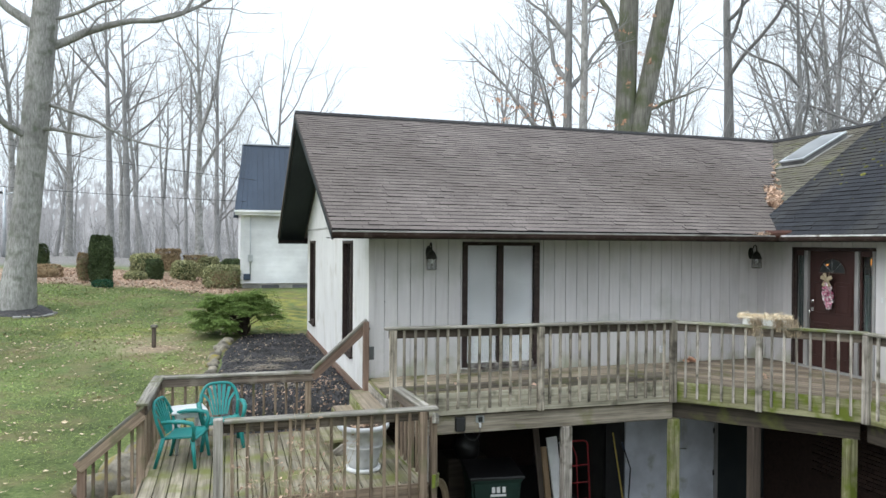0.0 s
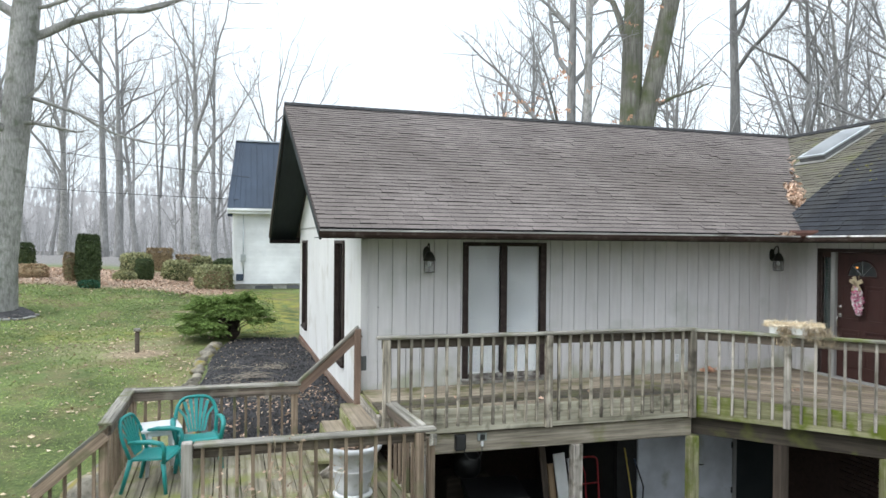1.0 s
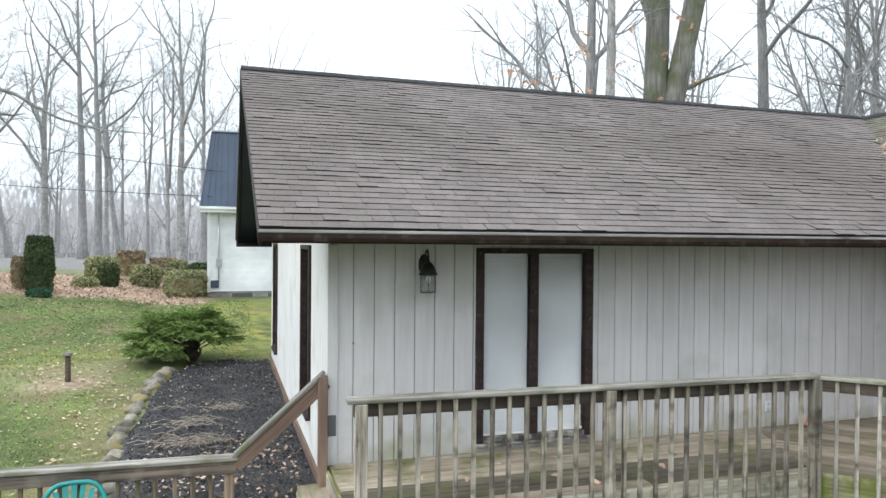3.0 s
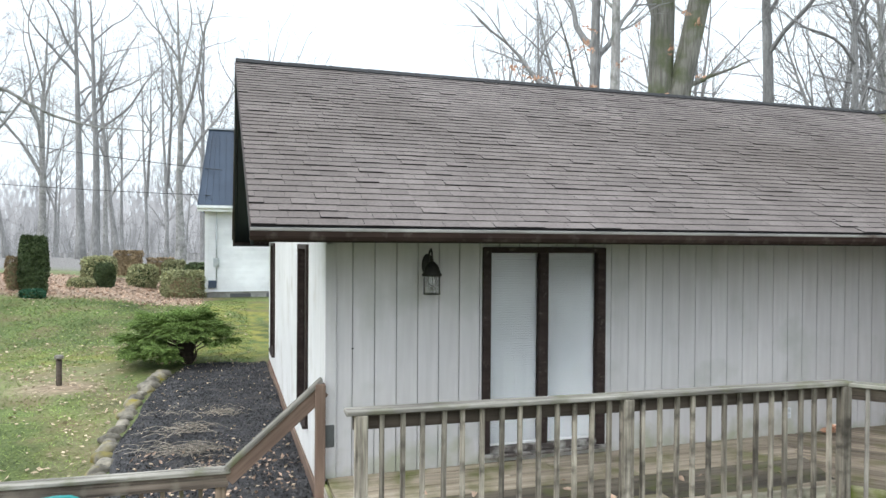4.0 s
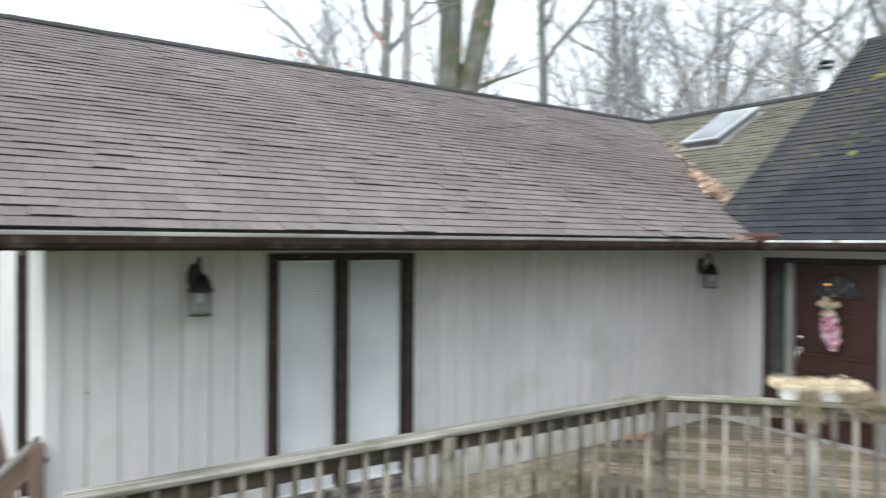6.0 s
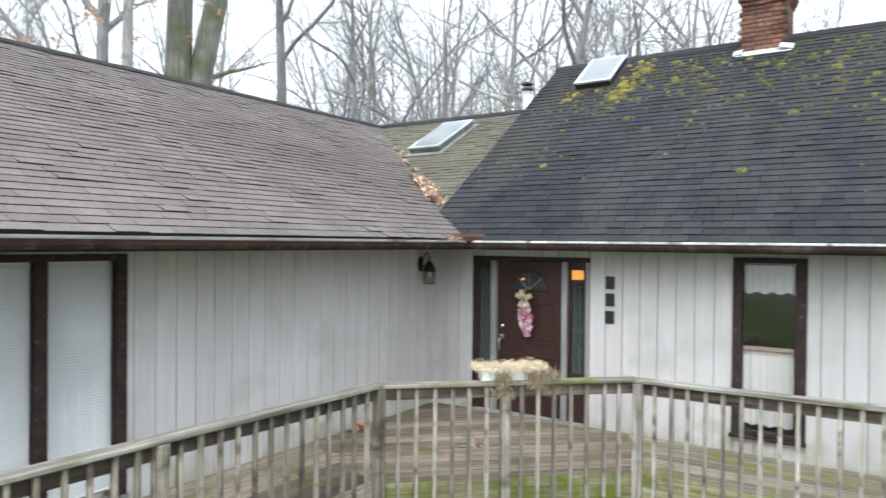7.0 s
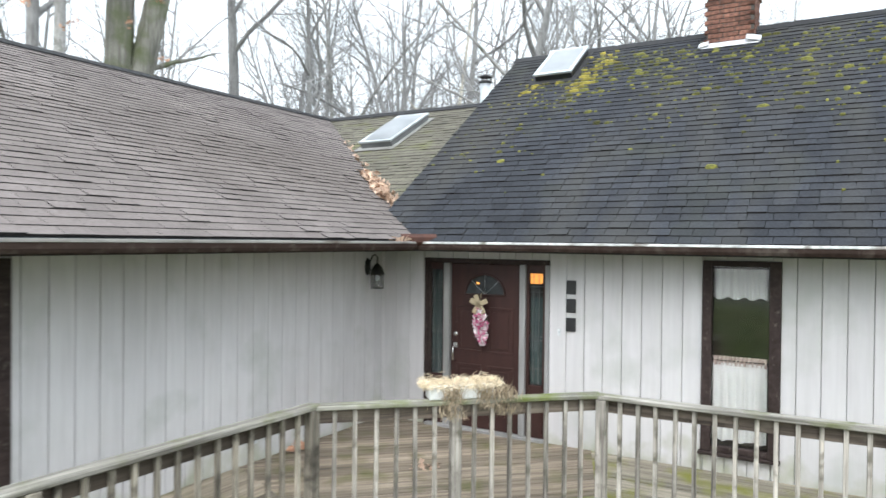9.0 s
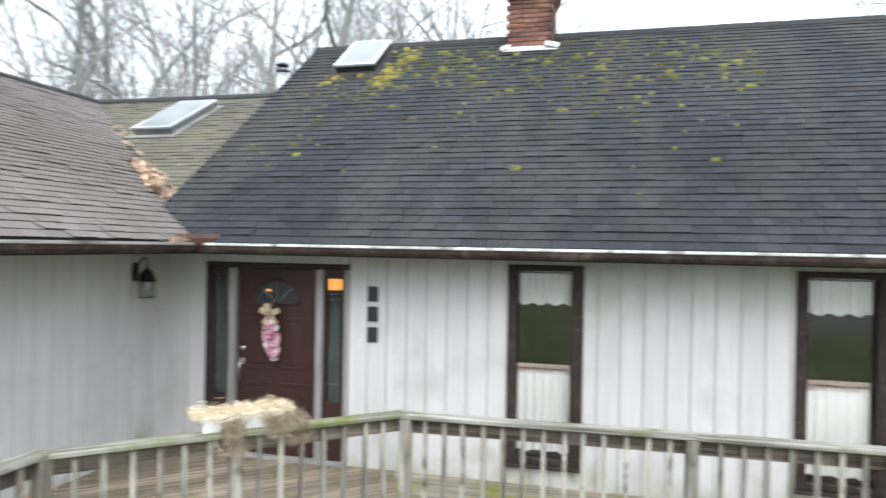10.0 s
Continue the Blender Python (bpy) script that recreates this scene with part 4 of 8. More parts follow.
# ---- the front door ----
def front_door():
    d = thing("door_1", (WX, -1.46, 0), "maroon panelled front door between leaded glass sidelights", "door", kind="structure")
    def bar(name, y0, y1, z0, z1, x0, x1, material, label="", bevel=0.005):
        return part(name, span_bm((x0, min(y0, y1), z0), (x1, max(y0, y1), z1), bevel), material, d, label)
    top = 2.02
    bar("head", -0.63, -2.25, 1.965, top, WX - 0.015, WX + 0.09, BROWN)
    bar("jamb", -0.63, -0.675, -0.02, 1.965, WX - 0.012, WX + 0.09, BROWN)
    bar("jamb", -2.20, -2.25, -0.02, 1.965, WX - 0.02, WX + 0.09, TRIM_GREY)
    for y0, y1 in ((-0.905, -0.985), (-1.895, -1.965)):
        bar("mullion", y0, y1, 0.03, 1.965, WX - 0.025, WX + 0.09, TRIM_GREY)
    bar("threshold", -0.66, -2.24, -0.02, 0.03, WX - 0.05, WX + 0.09, TRIM_GREY, "worn grey sill")
    # sidelights: maroon stiles with leaded panes
    for y0, y1, lit in ((-0.675, -0.905, False), (-1.965, -2.20, True)):
        s = 0.035
        bar("stile", y0, y0 - s, 0.03, 1.965, WX + 0.01, WX + 0.055, MAROON if lit else BROWN)
        bar("stile", y1 + s, y1, 0.03, 1.965, WX + 0.01, WX + 0.055, MAROON if lit else BROWN)
        bar("rail", y0 - s, y1 + s, 0.03, 0.62, WX + 0.012, WX + 0.055, MAROON)
        bar("rail", y0 - s, y1 + s, 1.88, 1.965, WX + 0.012, WX + 0.055, MAROON)
        # added panel that makes the clear sidelight glass look dark teal
        bar("sheer", y0 - s, y1 + s, 0.60, 1.60 if lit else 1.90, WX + 0.062, WX + 0.066, TEAL_BACKING, "added dark teal panel behind the glass", 0)
        g = bar("pane", y0 - s, y1 + s, 0.62, 1.88, WX + 0.03, WX + 0.036, GLASS, "leaded clear glass", 0)
        g.visible_shadow = False
        for z in (0.80, 1.12, 1.16, 1.66, 1.72):
            bar("lead_came", y0 - s - 0.002, y1 + s + 0.002, z, z + 0.008, WX + 0.024, WX + 0.029, LEAD, "", 0)
        for f in (0.3, 0.7):
            yy = y0 - s + (y1 + s - y0 + s) * f
            bar("lead_came", yy - 0.003, yy + 0.003, 0.625, 1.875, WX + 0.023, WX + 0.028, LEAD, "", 0)
    # the leaf with sunk panels and a fanlight
    leaf = part("door_leaf", span_bm((WX + 0.025, -1.89, 0.035), (WX + 0.065, -0.99, 1.96), 0.004), MAROON, d, "maroon door leaf")
    for ya, yb in ((-1.07, -1.40), (-1.48, -1.81)):
        for za, zb in ((0.20, 0.78), (0.92, 1.46)):
            bm = bmesh.new()
            for lo, hi in (((WX + 0.014, yb, za), (WX + 0.026, ya, za + 0.03)), ((WX + 0.014, yb, zb - 0.03), (WX + 0.026, ya, zb)),
                           ((WX + 0.014, yb, za + 0.0305), (WX + 0.026, yb + 0.03, zb - 0.0305)), ((WX + 0.014, ya - 0.03, za + 0.0305), (WX + 0.026, ya, zb - 0.0305))):
                span_bm(lo, hi, 0.003, bm)
            span_bm((WX + 0.016, yb + 0.06, za + 0.06), (WX + 0.026, ya - 0.06, zb - 0.06), 0.008, bm)
            part("raised_panel", bm, MAROON, leaf)
    arc = [(-1.44 - 0.255 * math.cos(a), 1.60 + 0.24 * math.sin(a)) for a in [k * math.pi / 20 for k in range(21)]]
    bm = bmesh.new()
    c = [bm.verts.new((WX + 0.019, y, z)) for y, z in arc]
    bm.faces.new(c)
    part("fan_light", bm, GLASS_DARK, leaf, "dark half-round leaded glass light")
    part("fan_moulding", tube_bm([(WX + 0.02, y, z) for y, z in arc + [arc[0]]], 0.014, 6), MAROON, leaf)
    for k in (5, 10, 15):
        part("lead_came", tube_bm([(WX + 0.017, -1.44, 1.605), (WX + 0.017, *arc[k])], 0.003, 4), GALV, leaf)
    # a lit lamp indoors, seen through the fanlight and one sidelight
    part("door_handle", tube_bm([(WX + 0.02, -1.055, 0.98), (WX - 0.04, -1.055, 0.975), (WX - 0.05, -1.055, 0.90), (WX - 0.035, -1.055, 0.82), (WX + 0.02, -1.055, 0.80)], 0.011, 8), CHROME, leaf, "satin nickel pull handle")
    part("escutcheon", span_bm((WX + 0.012, -1.085, 0.955), (WX + 0.026, -1.025, 1.02), 0.004), CHROME, leaf)
    bm = lathe_bm([(0.0, 0.02), (0.028, 0.018), (0.032, 0.0)], 14)
    part("deadbolt", bm, CHROME, leaf, "", Matrix.Translation((WX + 0.024, -1.055, 1.12)) @ Matrix.Rotation(radians(-90), 4, "Y"))


GLASS_DARK = mat("dark_leaded_glass", (0.015, 0.018, 0.02), (0.05, 0.055, 0.058), (14, 14, 14), 0.12, 0.05, spec=0.6)
front_door()
# warm lamp shining in the entry, and its glow behind the glass
for at, r in (((WX + 0.42, -1.90, 1.79), 0.11), ((WX + 0.015, -1.35, 1.735), 0.022)):
    bm = box_bm(r * 0.5, r * 1.7, r * 1.1, r * 0.15)
    solid("indoor_lamp", bm, WARM_LAMP, "warm lit lamp glowing behind the entry glass", "lamp", world=Matrix.Translation(at))

# ---- roofs ----
def plane_roof(name, label, poly, height, thick, material, field_material, down, near, count=300, exposure=0.135, tab=0.305, seed=1, deck_mat=None, lift=(0.006, 0.002, 0.42), joint=0.0012):
    """A roof slope of lapped shingle tabs. poly is its plan, height(x, y) its surface, down the plan direction of fall."""
    rng = random.Random(seed)
    roof = thing(name, (*poly[0], height(*poly[0])), label, "roof", kind="structure")
    bm = bmesh.new()
    top = [bm.verts.new((x, y, height(x, y) - 0.012)) for x, y in poly]
    bot = [bm.verts.new((x, y, height(x, y) - thick)) for x, y in poly]
    bm.faces.new(top)
    bm.faces.new(bot[::-1])
    n = len(poly)
    for i in range(n):
        bm.faces.new((top[i], top[(i + 1) % n], bot[(i + 1) % n], bot[i]))
    bmesh.ops.recalc_face_normals(bm, faces=bm.faces[:])
    part("roof_deck", bm, deck_mat or SOFFIT_AND_SHADE, roof)
    d = Vector((down[0], down[1]))
    s = Vector((-d.y, d.x))
    k = Vector((d.x, d.y, height(*(d * 1.0)) - height(0, 0)))
    run = 1 / k.length
    k.normalize()
    across = Vector((s.x, s.y, 0))
    nrm = across.cross(k)
    if nrm.z < 0:
        nrm = -nrm
    us, vs = [s.dot(Vector(p)) for p in poly], [d.dot(Vector(p)) for p in poly]
    step = exposure * run
    tabs = []
    v, row = max(vs), 0
    while v > min(vs):
        u = min(us) - (row * tab * 0.36) % tab + rng.uniform(-0.012, 0.012) - 0.02
        while u < max(us):
            w = tab * rng.uniform(0.86, 1.14)
            q = [tuple(s * uu + d * vv) for uu, vv in ((u + joint, v), (u + w - joint, v), (u + w - joint, v - step * 1.55), (u + joint, v - step * 1.55))]
            inside = q
            for (x0, y0), (x1, y1) in zip(poly, poly[1:] + poly[:1]):
                a, b = y1 - y0, x0 - x1
                if orient(poly) < 0:
                    a, b = -a, -b
                inside = clip(inside, a, b, a * x0 + b * y0) if len(inside) > 2 else []
            if len(inside) > 2 and abs(orient(inside)) > 0.002:
                tabs.append((inside, v, lift[0] + lift[1] * rng.random() + (0.003 + 0.005 * rng.random() if rng.random() < lift[2] else 0)))
            u += w
        v -= step
        row += 1
    tabs.sort(key=lambda t: (sum(p[0] for p in t[0]) / len(t[0]) - near[0]) ** 2 + (sum(p[1] for p in t[0]) / len(t[0]) - near[1]) ** 2)
    fv, ff, fi = [], [], []
    for i, (q, v, curl) in enumerate(tabs):
        base = Vector((sum(p[0] for p in q) / len(q), sum(p[1] for p in q) / len(q)))
        c3 = Vector((base.x, base.y, height(*base)))
        tv = []
        for x, y in q:
            f = 1 - (v - d.dot(Vector((x, y)))) / (step * 1.55)
            p = Vector((x, y, height(x, y)))
            tv.append((p + nrm * (0.001 + curl * max(f, 0)), p - nrm * 0.006))
        nq = len(q)
        verts = [t[0] for t in tv] + [t[1] for t in tv]
        faces = [tuple(range(nq))] + [(j, j + nq, (j + 1) % nq + nq, (j + 1) % nq) for j in range(nq)]
        if orient(q) < 0:
            faces = [f[::-1] for f in faces]
        if i < count:
            me = bpy.data.meshes.new("shingle")
            me.from_pydata([tuple(a - c3) for a in verts], [], faces)
            me.materials.append(material)
            me.materials.append(BUTT)
            me.polygons.foreach_set("material_index", [0] + [1] * nq)
            under(new("shingle", me), roof, Matrix.Translation(c3))
        else:
            o = len(fv)
            fv += [tuple(a) for a in verts]
            ff += [tuple(j + o for j in f) for f in faces]
            fi += [0] + [1] * nq
    if fv:
        field = raw("shingle_field", fv, ff, field_material, roof, "", "stuff")
        field.data.materials.append(BUTT)
        field.data.polygons.foreach_set("material_index", fi)
    return roof


def orient(poly):
    return sum(x0 * y1 - x1 * y0 for (x0, y0), (x1, y1) in zip(poly, poly[1:] + poly[:1])) / 2


SLOPE_M, SLOPE_B = 0.54, 0.72
MID_RIDGE_X = 6.82 + (RIDGE_Z - 2.23) / SLOPE_M
B_RIDGE_X = 11.17
B_RIDGE_Z = 2.22 + SLOPE_B * (B_RIDGE_X - 6.82)
height_a = lambda x, y: 2.23 + SLOPE_A * (y - EAVE_Y)
height_m = lambda x, y: 2.22 + SLOPE_M * (x - 6.82)
height_b = lambda x, y: 2.225 + SLOPE_B * (x - 6.82)
VERGE_X, VERGE_EAVE_X = -0.745, -0.69
BOT_VALLEY = (6.82, EAVE_Y)

# ---- gutters, verges, ridges ----
trim = thing("trim", (0, EAVE_Y, 2.1), "dark brown gutters, fascia boards and verge trim of the roof", "gutter", kind="structure")


def gutter(p0, p1, out, lip=None):
    """Open gutter along an eave, with a worn lip."""
    o = Vector(out)
    p0, p1 = Vector(p0), Vector(p1)
    prof = [(-0.0, 0.0), (-0.0, -0.075), (0.03, -0.085), (0.07, -0.085), (0.085, -0.055), (0.088, 0.0), (0.083, 0.0), (0.078, -0.05), (0.066, -0.078), (0.006, -0.07), (0.006, 0.0)]
    bm = bmesh.new()
    rings = [[bm.verts.new(p + o * a + Vector((0, 0, z))) for a, z in prof] for p in (p0, p1)]
    n = len(prof)
    for i in range(n):
        bm.faces.new((rings[0][i], rings[0][(i + 1) % n], rings[1][(i + 1) % n], rings[1][i]))
    bm.faces.new(rings[0])
    bm.faces.new(rings[1][::-1])
    bmesh.ops.recalc_face_normals(bm, faces=bm.faces[:])
    part("gutter", bm, GUTTER, trim)
    a, b = p0 + o * 0.085 + Vector((0, 0, -0.003)), p1 + o * 0.085 + Vector((0, 0, -0.003))
    beam("gutter_lip", a, b, 0.016, 0.025, lip or GUTTER_LIP, trim, bevel=0.003)


gutter((VERGE_EAVE_X - 0.01, EAVE_Y + 0.02, 2.205), (6.86, EAVE_Y + 0.02, 2.205), (0, -1, 0))
gutter((6.84, EAVE_Y - 0.03, 2.205), (6.84, -12, 2.205), (-1, 0, 0), WHITE_LIP)
beam("fascia_board", (VERGE_EAVE_X + 0.02, EAVE_Y + 0.045, 2.152), (6.87, EAVE_Y + 0.045, 2.152), 0.03, 0.095, BROWN, trim)
beam("fascia_board", (6.87, EAVE_Y + 0.02, 2.152), (6.87, -12, 2.152), 0.03, 0.095, BROWN, trim)
beam("fascia_board", (VERGE_X + 0.02, BACK_Y - 0.03, 2.10), (15, BACK_Y - 0.03, 2.10), 0.03, 0.2, BROWN, trim)
part("eave_soffit", span_bm((VERGE_EAVE_X + 0.03, EAVE_Y + 0.06, 2.107), (6.88, 0.02, 2.119), 0), SOFFIT_AND_SHADE, trim)
part("eave_soffit", span_bm((6.885, -12, 2.107), (WX + 0.02, 0.02, 2.119), 0), SOFFIT_AND_SHADE, trim)
# verge boards of the gable and its dark soffit
for y_end, z_end in ((EAVE_Y, 2.23), (BACK_Y, 2.23)):
    cut = 0.02 if y_end < 0 else 0.0
    beam("verge_board", (VERGE_X + 0.012, RIDGE_Y, RIDGE_Z - 0.10), (VERGE_EAVE_X + 0.012, y_end + cut, z_end - 0.10 + cut), 0.028, 0.15, SOFFIT_AND_SHADE, trim)
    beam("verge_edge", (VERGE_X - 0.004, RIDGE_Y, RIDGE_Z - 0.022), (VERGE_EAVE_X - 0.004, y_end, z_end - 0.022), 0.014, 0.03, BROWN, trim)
    beam("gable_soffit", (VERGE_X / 2, RIDGE_Y, RIDGE_Z - 0.15), (VERGE_EAVE_X / 2, y_end + 5 * cut, z_end - 0.15 + 2.4 * cut), -VERGE_EAVE_X - 0.06, 0.02, SOFFIT_AND_SHADE, trim)
part("soffit_return", span_bm((VERGE_X + 0.03, 8.72, 2.0), (0.0, BACK_Y - 0.05, 2.02), 0), SOFFIT_AND_SHADE, trim)


def ridge_caps(name, p0, p1, slope0, slope1, side):
    """Bent cap shingles lapped along a ridge."""
    p0, p1 = Vector(p0), Vector(p1)
    n = int((p1 - p0).length / 0.15)
    x = (p1 - p0).normalized()
    cap = thing(name, tuple(p0), "dark ridge capping of lapped bent shingles", "ridge", kind="structure")
    bm = bmesh.new()
    w = 0.10
    s = Vector(side)
    prof = [(-w, 0.008 - w * slope0), (0, 0.03), (w, 0.008 - w * slope1)]
    vs = []
    for e, lift in ((0, 0.018), (0.32, 0.004)):
        vs.append([bm.verts.new(x * e + s * a + Vector((0, 0, z + lift))) for a, z in prof] + [bm.verts.new(x * e + s * a + Vector((0, 0, z + lift - 0.012))) for a, z in prof])
    for i in range(2):
        bm.faces.new((vs[0][i], vs[0][i + 1], vs[1][i + 1], vs[1][i]))
        bm.faces.new((vs[0][i], vs[0][i + 3], vs[0][i + 4], vs[0][i + 1]))
    bm.faces.new((vs[0][0], vs[1][0], vs[1][3], vs[0][3]))
    bm.faces.new((vs[0][2], vs[0][5], vs[1][5], vs[1][2]))
    bmesh.ops.recalc_face_normals(bm, faces=bm.faces[:])
    me = to_mesh("ridge_shingle", bm, RIDGE)
    for i in range(n):
        under(new("ridge_shingle", me), cap, Matrix.Translation(p0 + x * (i * 0.15) + Vector((0, 0, 0.006 * noise.noise((i * 0.4, 0, 0))))))


ridge_caps("roof_ridge", (VERGE_X, RIDGE_Y, RIDGE_Z + 0.01), (MID_RIDGE_X, RIDGE_Y, RIDGE_Z + 0.01), SLOPE_A, SLOPE_A, (0, 1, 0))
ridge_caps("roof_ridge", (MID_RIDGE_X, RIDGE_Y, RIDGE_Z), (MID_RIDGE_X, -0.4, RIDGE_Z), SLOPE_M, SLOPE_M, (1, 0, 0))
ridge_caps("roof_ridge", (B_RIDGE_X, -0.03, B_RIDGE_Z + 0.01), (B_RIDGE_X, -12, B_RIDGE_Z + 0.01), SLOPE_B, SLOPE_B, (1, 0, 0))
part("gable_infill", slab_bm([(0, 0), (4.3, 0), (4.3, 3.1)], 0, 0.04), BROWN, trim, "", Matrix.Translation((6.9, -0.12, 2.2)) @ Matrix.Rotation(radians(90), 4, "X"))

# valley flashing debris: piled dry leaves
rng = np.random.default_rng(4)
n = 300
k = rng.beta(1.6, 1.6, n)
px = 7.62 + 0.85 * k + rng.normal(0, 0.07, n)
py = 0.10 + 1.05 * k + rng.normal(0, 0.07, n)
pz = np.maximum(2.22 + SLOPE_M * (px - 6.82), 2.23 + SLOPE_A * (py - EAVE_Y)) + 0.02 + np.abs(rng.normal(0, 0.035, n))
n2 = 60
qx = 7.0 + rng.random(n2) * 3.2
qy = EAVE_Y + (qx - 6.82) * (RIDGE_Y - EAVE_Y) / (MID_RIDGE_X - 6.82) + rng.normal(0, 0.05, n2)
qz = np.maximum(2.22 + SLOPE_M * (qx - 6.82), 2.23 + SLOPE_A * (qy - EAVE_Y)) + 0.02
g = np.array([(6.3 + rng.random() * 0.9, EAVE_Y - 0.02 + rng.normal(0, 0.02), 2.22 + abs(rng.normal(0, 0.01))) for _ in range(40)])
pts = np.concatenate([np.stack([px, py, pz], 1), np.stack([qx, qy, qz], 1), g])
pile = new("fallen_leaves", card_mesh("fallen_leaves", pts, 0.055, LEAF_DRY, rng))
tagged(pile, "pile of dry brown leaves caught in the roof valley", "leaves", kind="stuff")
# rusty corner of the gutter
solid("gutter_corner", box_bm(0.46, 0.14, 0.13, 0.05), RUST, "rusty brown gutter corner piece under the roof valley", "gutter", world=Matrix.Translation((6.77, -0.87, 2.235)) @ Matrix.Rotation(radians(-45), 4, "Z"))


# ---- skylights, chimney, vent ----
def skylight(label, x0, x1, y0, y1, height, slope, domed):
    ang = math.atan(slope)
    L, W = (x1 - x0) / math.cos(ang), y1 - y0
    cx, cy = (x0 + x1) / 2, (y0 + y1) / 2
    m = Matrix.Translation((cx, cy, height(cx, cy))) @ Matrix.Rotation(-ang, 4, "Y")
    s = thing("skylight", (cx, cy, height(cx, cy)), label, "skylight")
    part("curb", box_bm(L, W, 0.13, 0.01), BLACK_METAL if not domed else LEAD, s, "", m @ Matrix.Translation((0, 0, 0.05)))
    part("flashing", box_bm(L + 0.2, W + 0.16, 0.012, 0.004), CONCRETE if domed else RIDGE, s, "", m @ Matrix.Translation((-0.03, 0, 0.018)))
    for sx in (-1, 1):
        part("skylight_frame", box_bm(0.05, W + 0.03, 0.04, 0.006), GALV, s, "", m @ Matrix.Translation((sx * (L / 2 - 0.012), 0, 0.125)))
        part("skylight_frame", box_bm(L + 0.02, 0.05, 0.038, 0.006), GALV, s, "", m @ Matrix.Translation((0, sx * (W / 2 - 0.012), 0.125)))
    bm = bmesh.new()
    nu, nv = 14, 10
    g = [[bm.verts.new(((i / nu - 0.5) * (L - 0.06), (j / nv - 0.5) * (W - 0.06), (0.10 if domed else 0.004) * (math.sin(math.pi * i / nu) * math.sin(math.pi * j / nv)) ** 0.5)) for i in range(nu + 1)] for j in range(nv + 1)]
    for j in range(nv):
        for i in range(nu):
            bm.faces.new((g[j][i], g[j][i + 1], g[j + 1][i + 1], g[j + 1][i])).smooth = True
    part("dome" if domed else "pane", bm, ACRYLIC, s, "milky acrylic glazing", m @ Matrix.Translation((0, 0, 0.135)))
    return s


skylight("long pale skylight with a shallow milky dome on the mossy roof", 9.72, 10.90, 1.56, 2.20, height_m, SLOPE_M, True)
skylight("pale flat skylight with a dark curb near the roof ridge", 10.30, 11.08, -1.38, -0.78, height_b, SLOPE_B, False)


def chimney():
    c = thing("chimney", (11.15, -3.55, 5.1), "red brick chimney with a stepped corbelled top", "chimney")
    x0, x1, y0, y1, z0, z1 = 10.86, 11.48, -3.88, -3.22, 4.95, 6.22
    part("mortar_core", span_bm((x0 + 0.012, y0 + 0.012, z0), (x1 - 0.012, y1 - 0.012, z1), 0), MORTAR, c)
    bl, bh, bd = 0.203, 0.057, 0.095
    me = to_mesh("brick", box_bm(bl, bd, bh, 0.005), BRICK)
    mh = to_mesh("brick", box_bm(bl / 2, bd, bh, 0.005), BRICK)
    rows = int((z1 - z0) / 0.068)
    for r in range(rows):
        z = z0 + 0.034 + r * 0.068
        out = 0.0 if r < rows - 5 else 0.022 * (r - rows + 6) if r < rows - 2 else 0.066
        for side in range(4):
            if side == 1:
                continue
            ln = (y1 - y0 if side % 2 == 0 else x1 - x0) + 2 * out
            k = int(ln / 0.213)
            offs = 0.106 if r % 2 else 0.0
            u = -ln / 2 + offs / 2
            while u < ln / 2 - 0.05:
                w = min(bl, ln / 2 - u)
                mesh = me if w > 0.15 else mh
                cu = u + (bl if w > 0.15 else bl / 2) / 2
                if side == 0:
                    m = Matrix.Translation((x0 + bd / 2 - out, (y0 + y1) / 2 + cu, z)) @ Matrix.Rotation(radians(90), 4, "Z")
                elif side == 2:
                    m = Matrix.Translation((x1 - bd / 2 + out, (y0 + y1) / 2 + cu, z)) @ Matrix.Rotation(radians(90), 4, "Z")
                else:
                    m = Matrix.Translation(((x0 + x1) / 2 + cu, y0 + bd / 2 - out, z))
                under(new("brick", mesh), c, m)
                u += w + 0.010
    part("cap", span_bm((x0 - 0.07, y0 - 0.07, z1 + 0.01), (x1 + 0.07, y1 + 0.07, z1 + 0.07), 0.02), CONCRETE, c, "grey mortar cap")
    # crumpled flashing at its foot
    ang = math.atan(SLOPE_B)
    for dy, w, dz, tilt in ((-0.02, 0.78, 0.0, 0), (-0.33, 0.20, 0.05, 14), (0.34, 0.14, 0.03, -10)):
        m = Matrix.Translation((x0 - 0.10, (y0 + y1) / 2 + dy, height_b(x0 - 0.10, 0) + 0.03 + dz)) @ Matrix.Rotation(-ang, 4, "Y") @ Matrix.Rotation(radians(tilt), 4, "X")
        part("flashing", box_bm(0.17, w, 0.012, 0.004), FLASHING, c, "bent silver flashing", m)


chimney()
v = thing("roof_vent", (12.0, 0.98, 4.5), "pale metal flue pipe with a dark rain cap", "vent pipe")
part("pipe", lathe_bm([(0.105, 0.0), (0.105, 0.78), (0.0, 0.78)], 20), GALV, v, "", Matrix.Translation((12.0, 0.98, 4.48)))
part("collar", lathe_bm([(0.115, 0.0), (0.13, 0.02), (0.115, 0.04), (0.108, 0.05)], 20), BLACK_METAL, v, "", Matrix.Translation((12.0, 0.98, 5.25)))
for a in range(4):
    p = Vector((12.0 + 0.09 * math.cos(a * 1.57), 0.98 + 0.09 * math.sin(a * 1.57), 5.3))
    part("cap_leg", tube_bm([p, p + Vector((0, 0, 0.10))], 0.008, 5), BLACK_METAL, v)
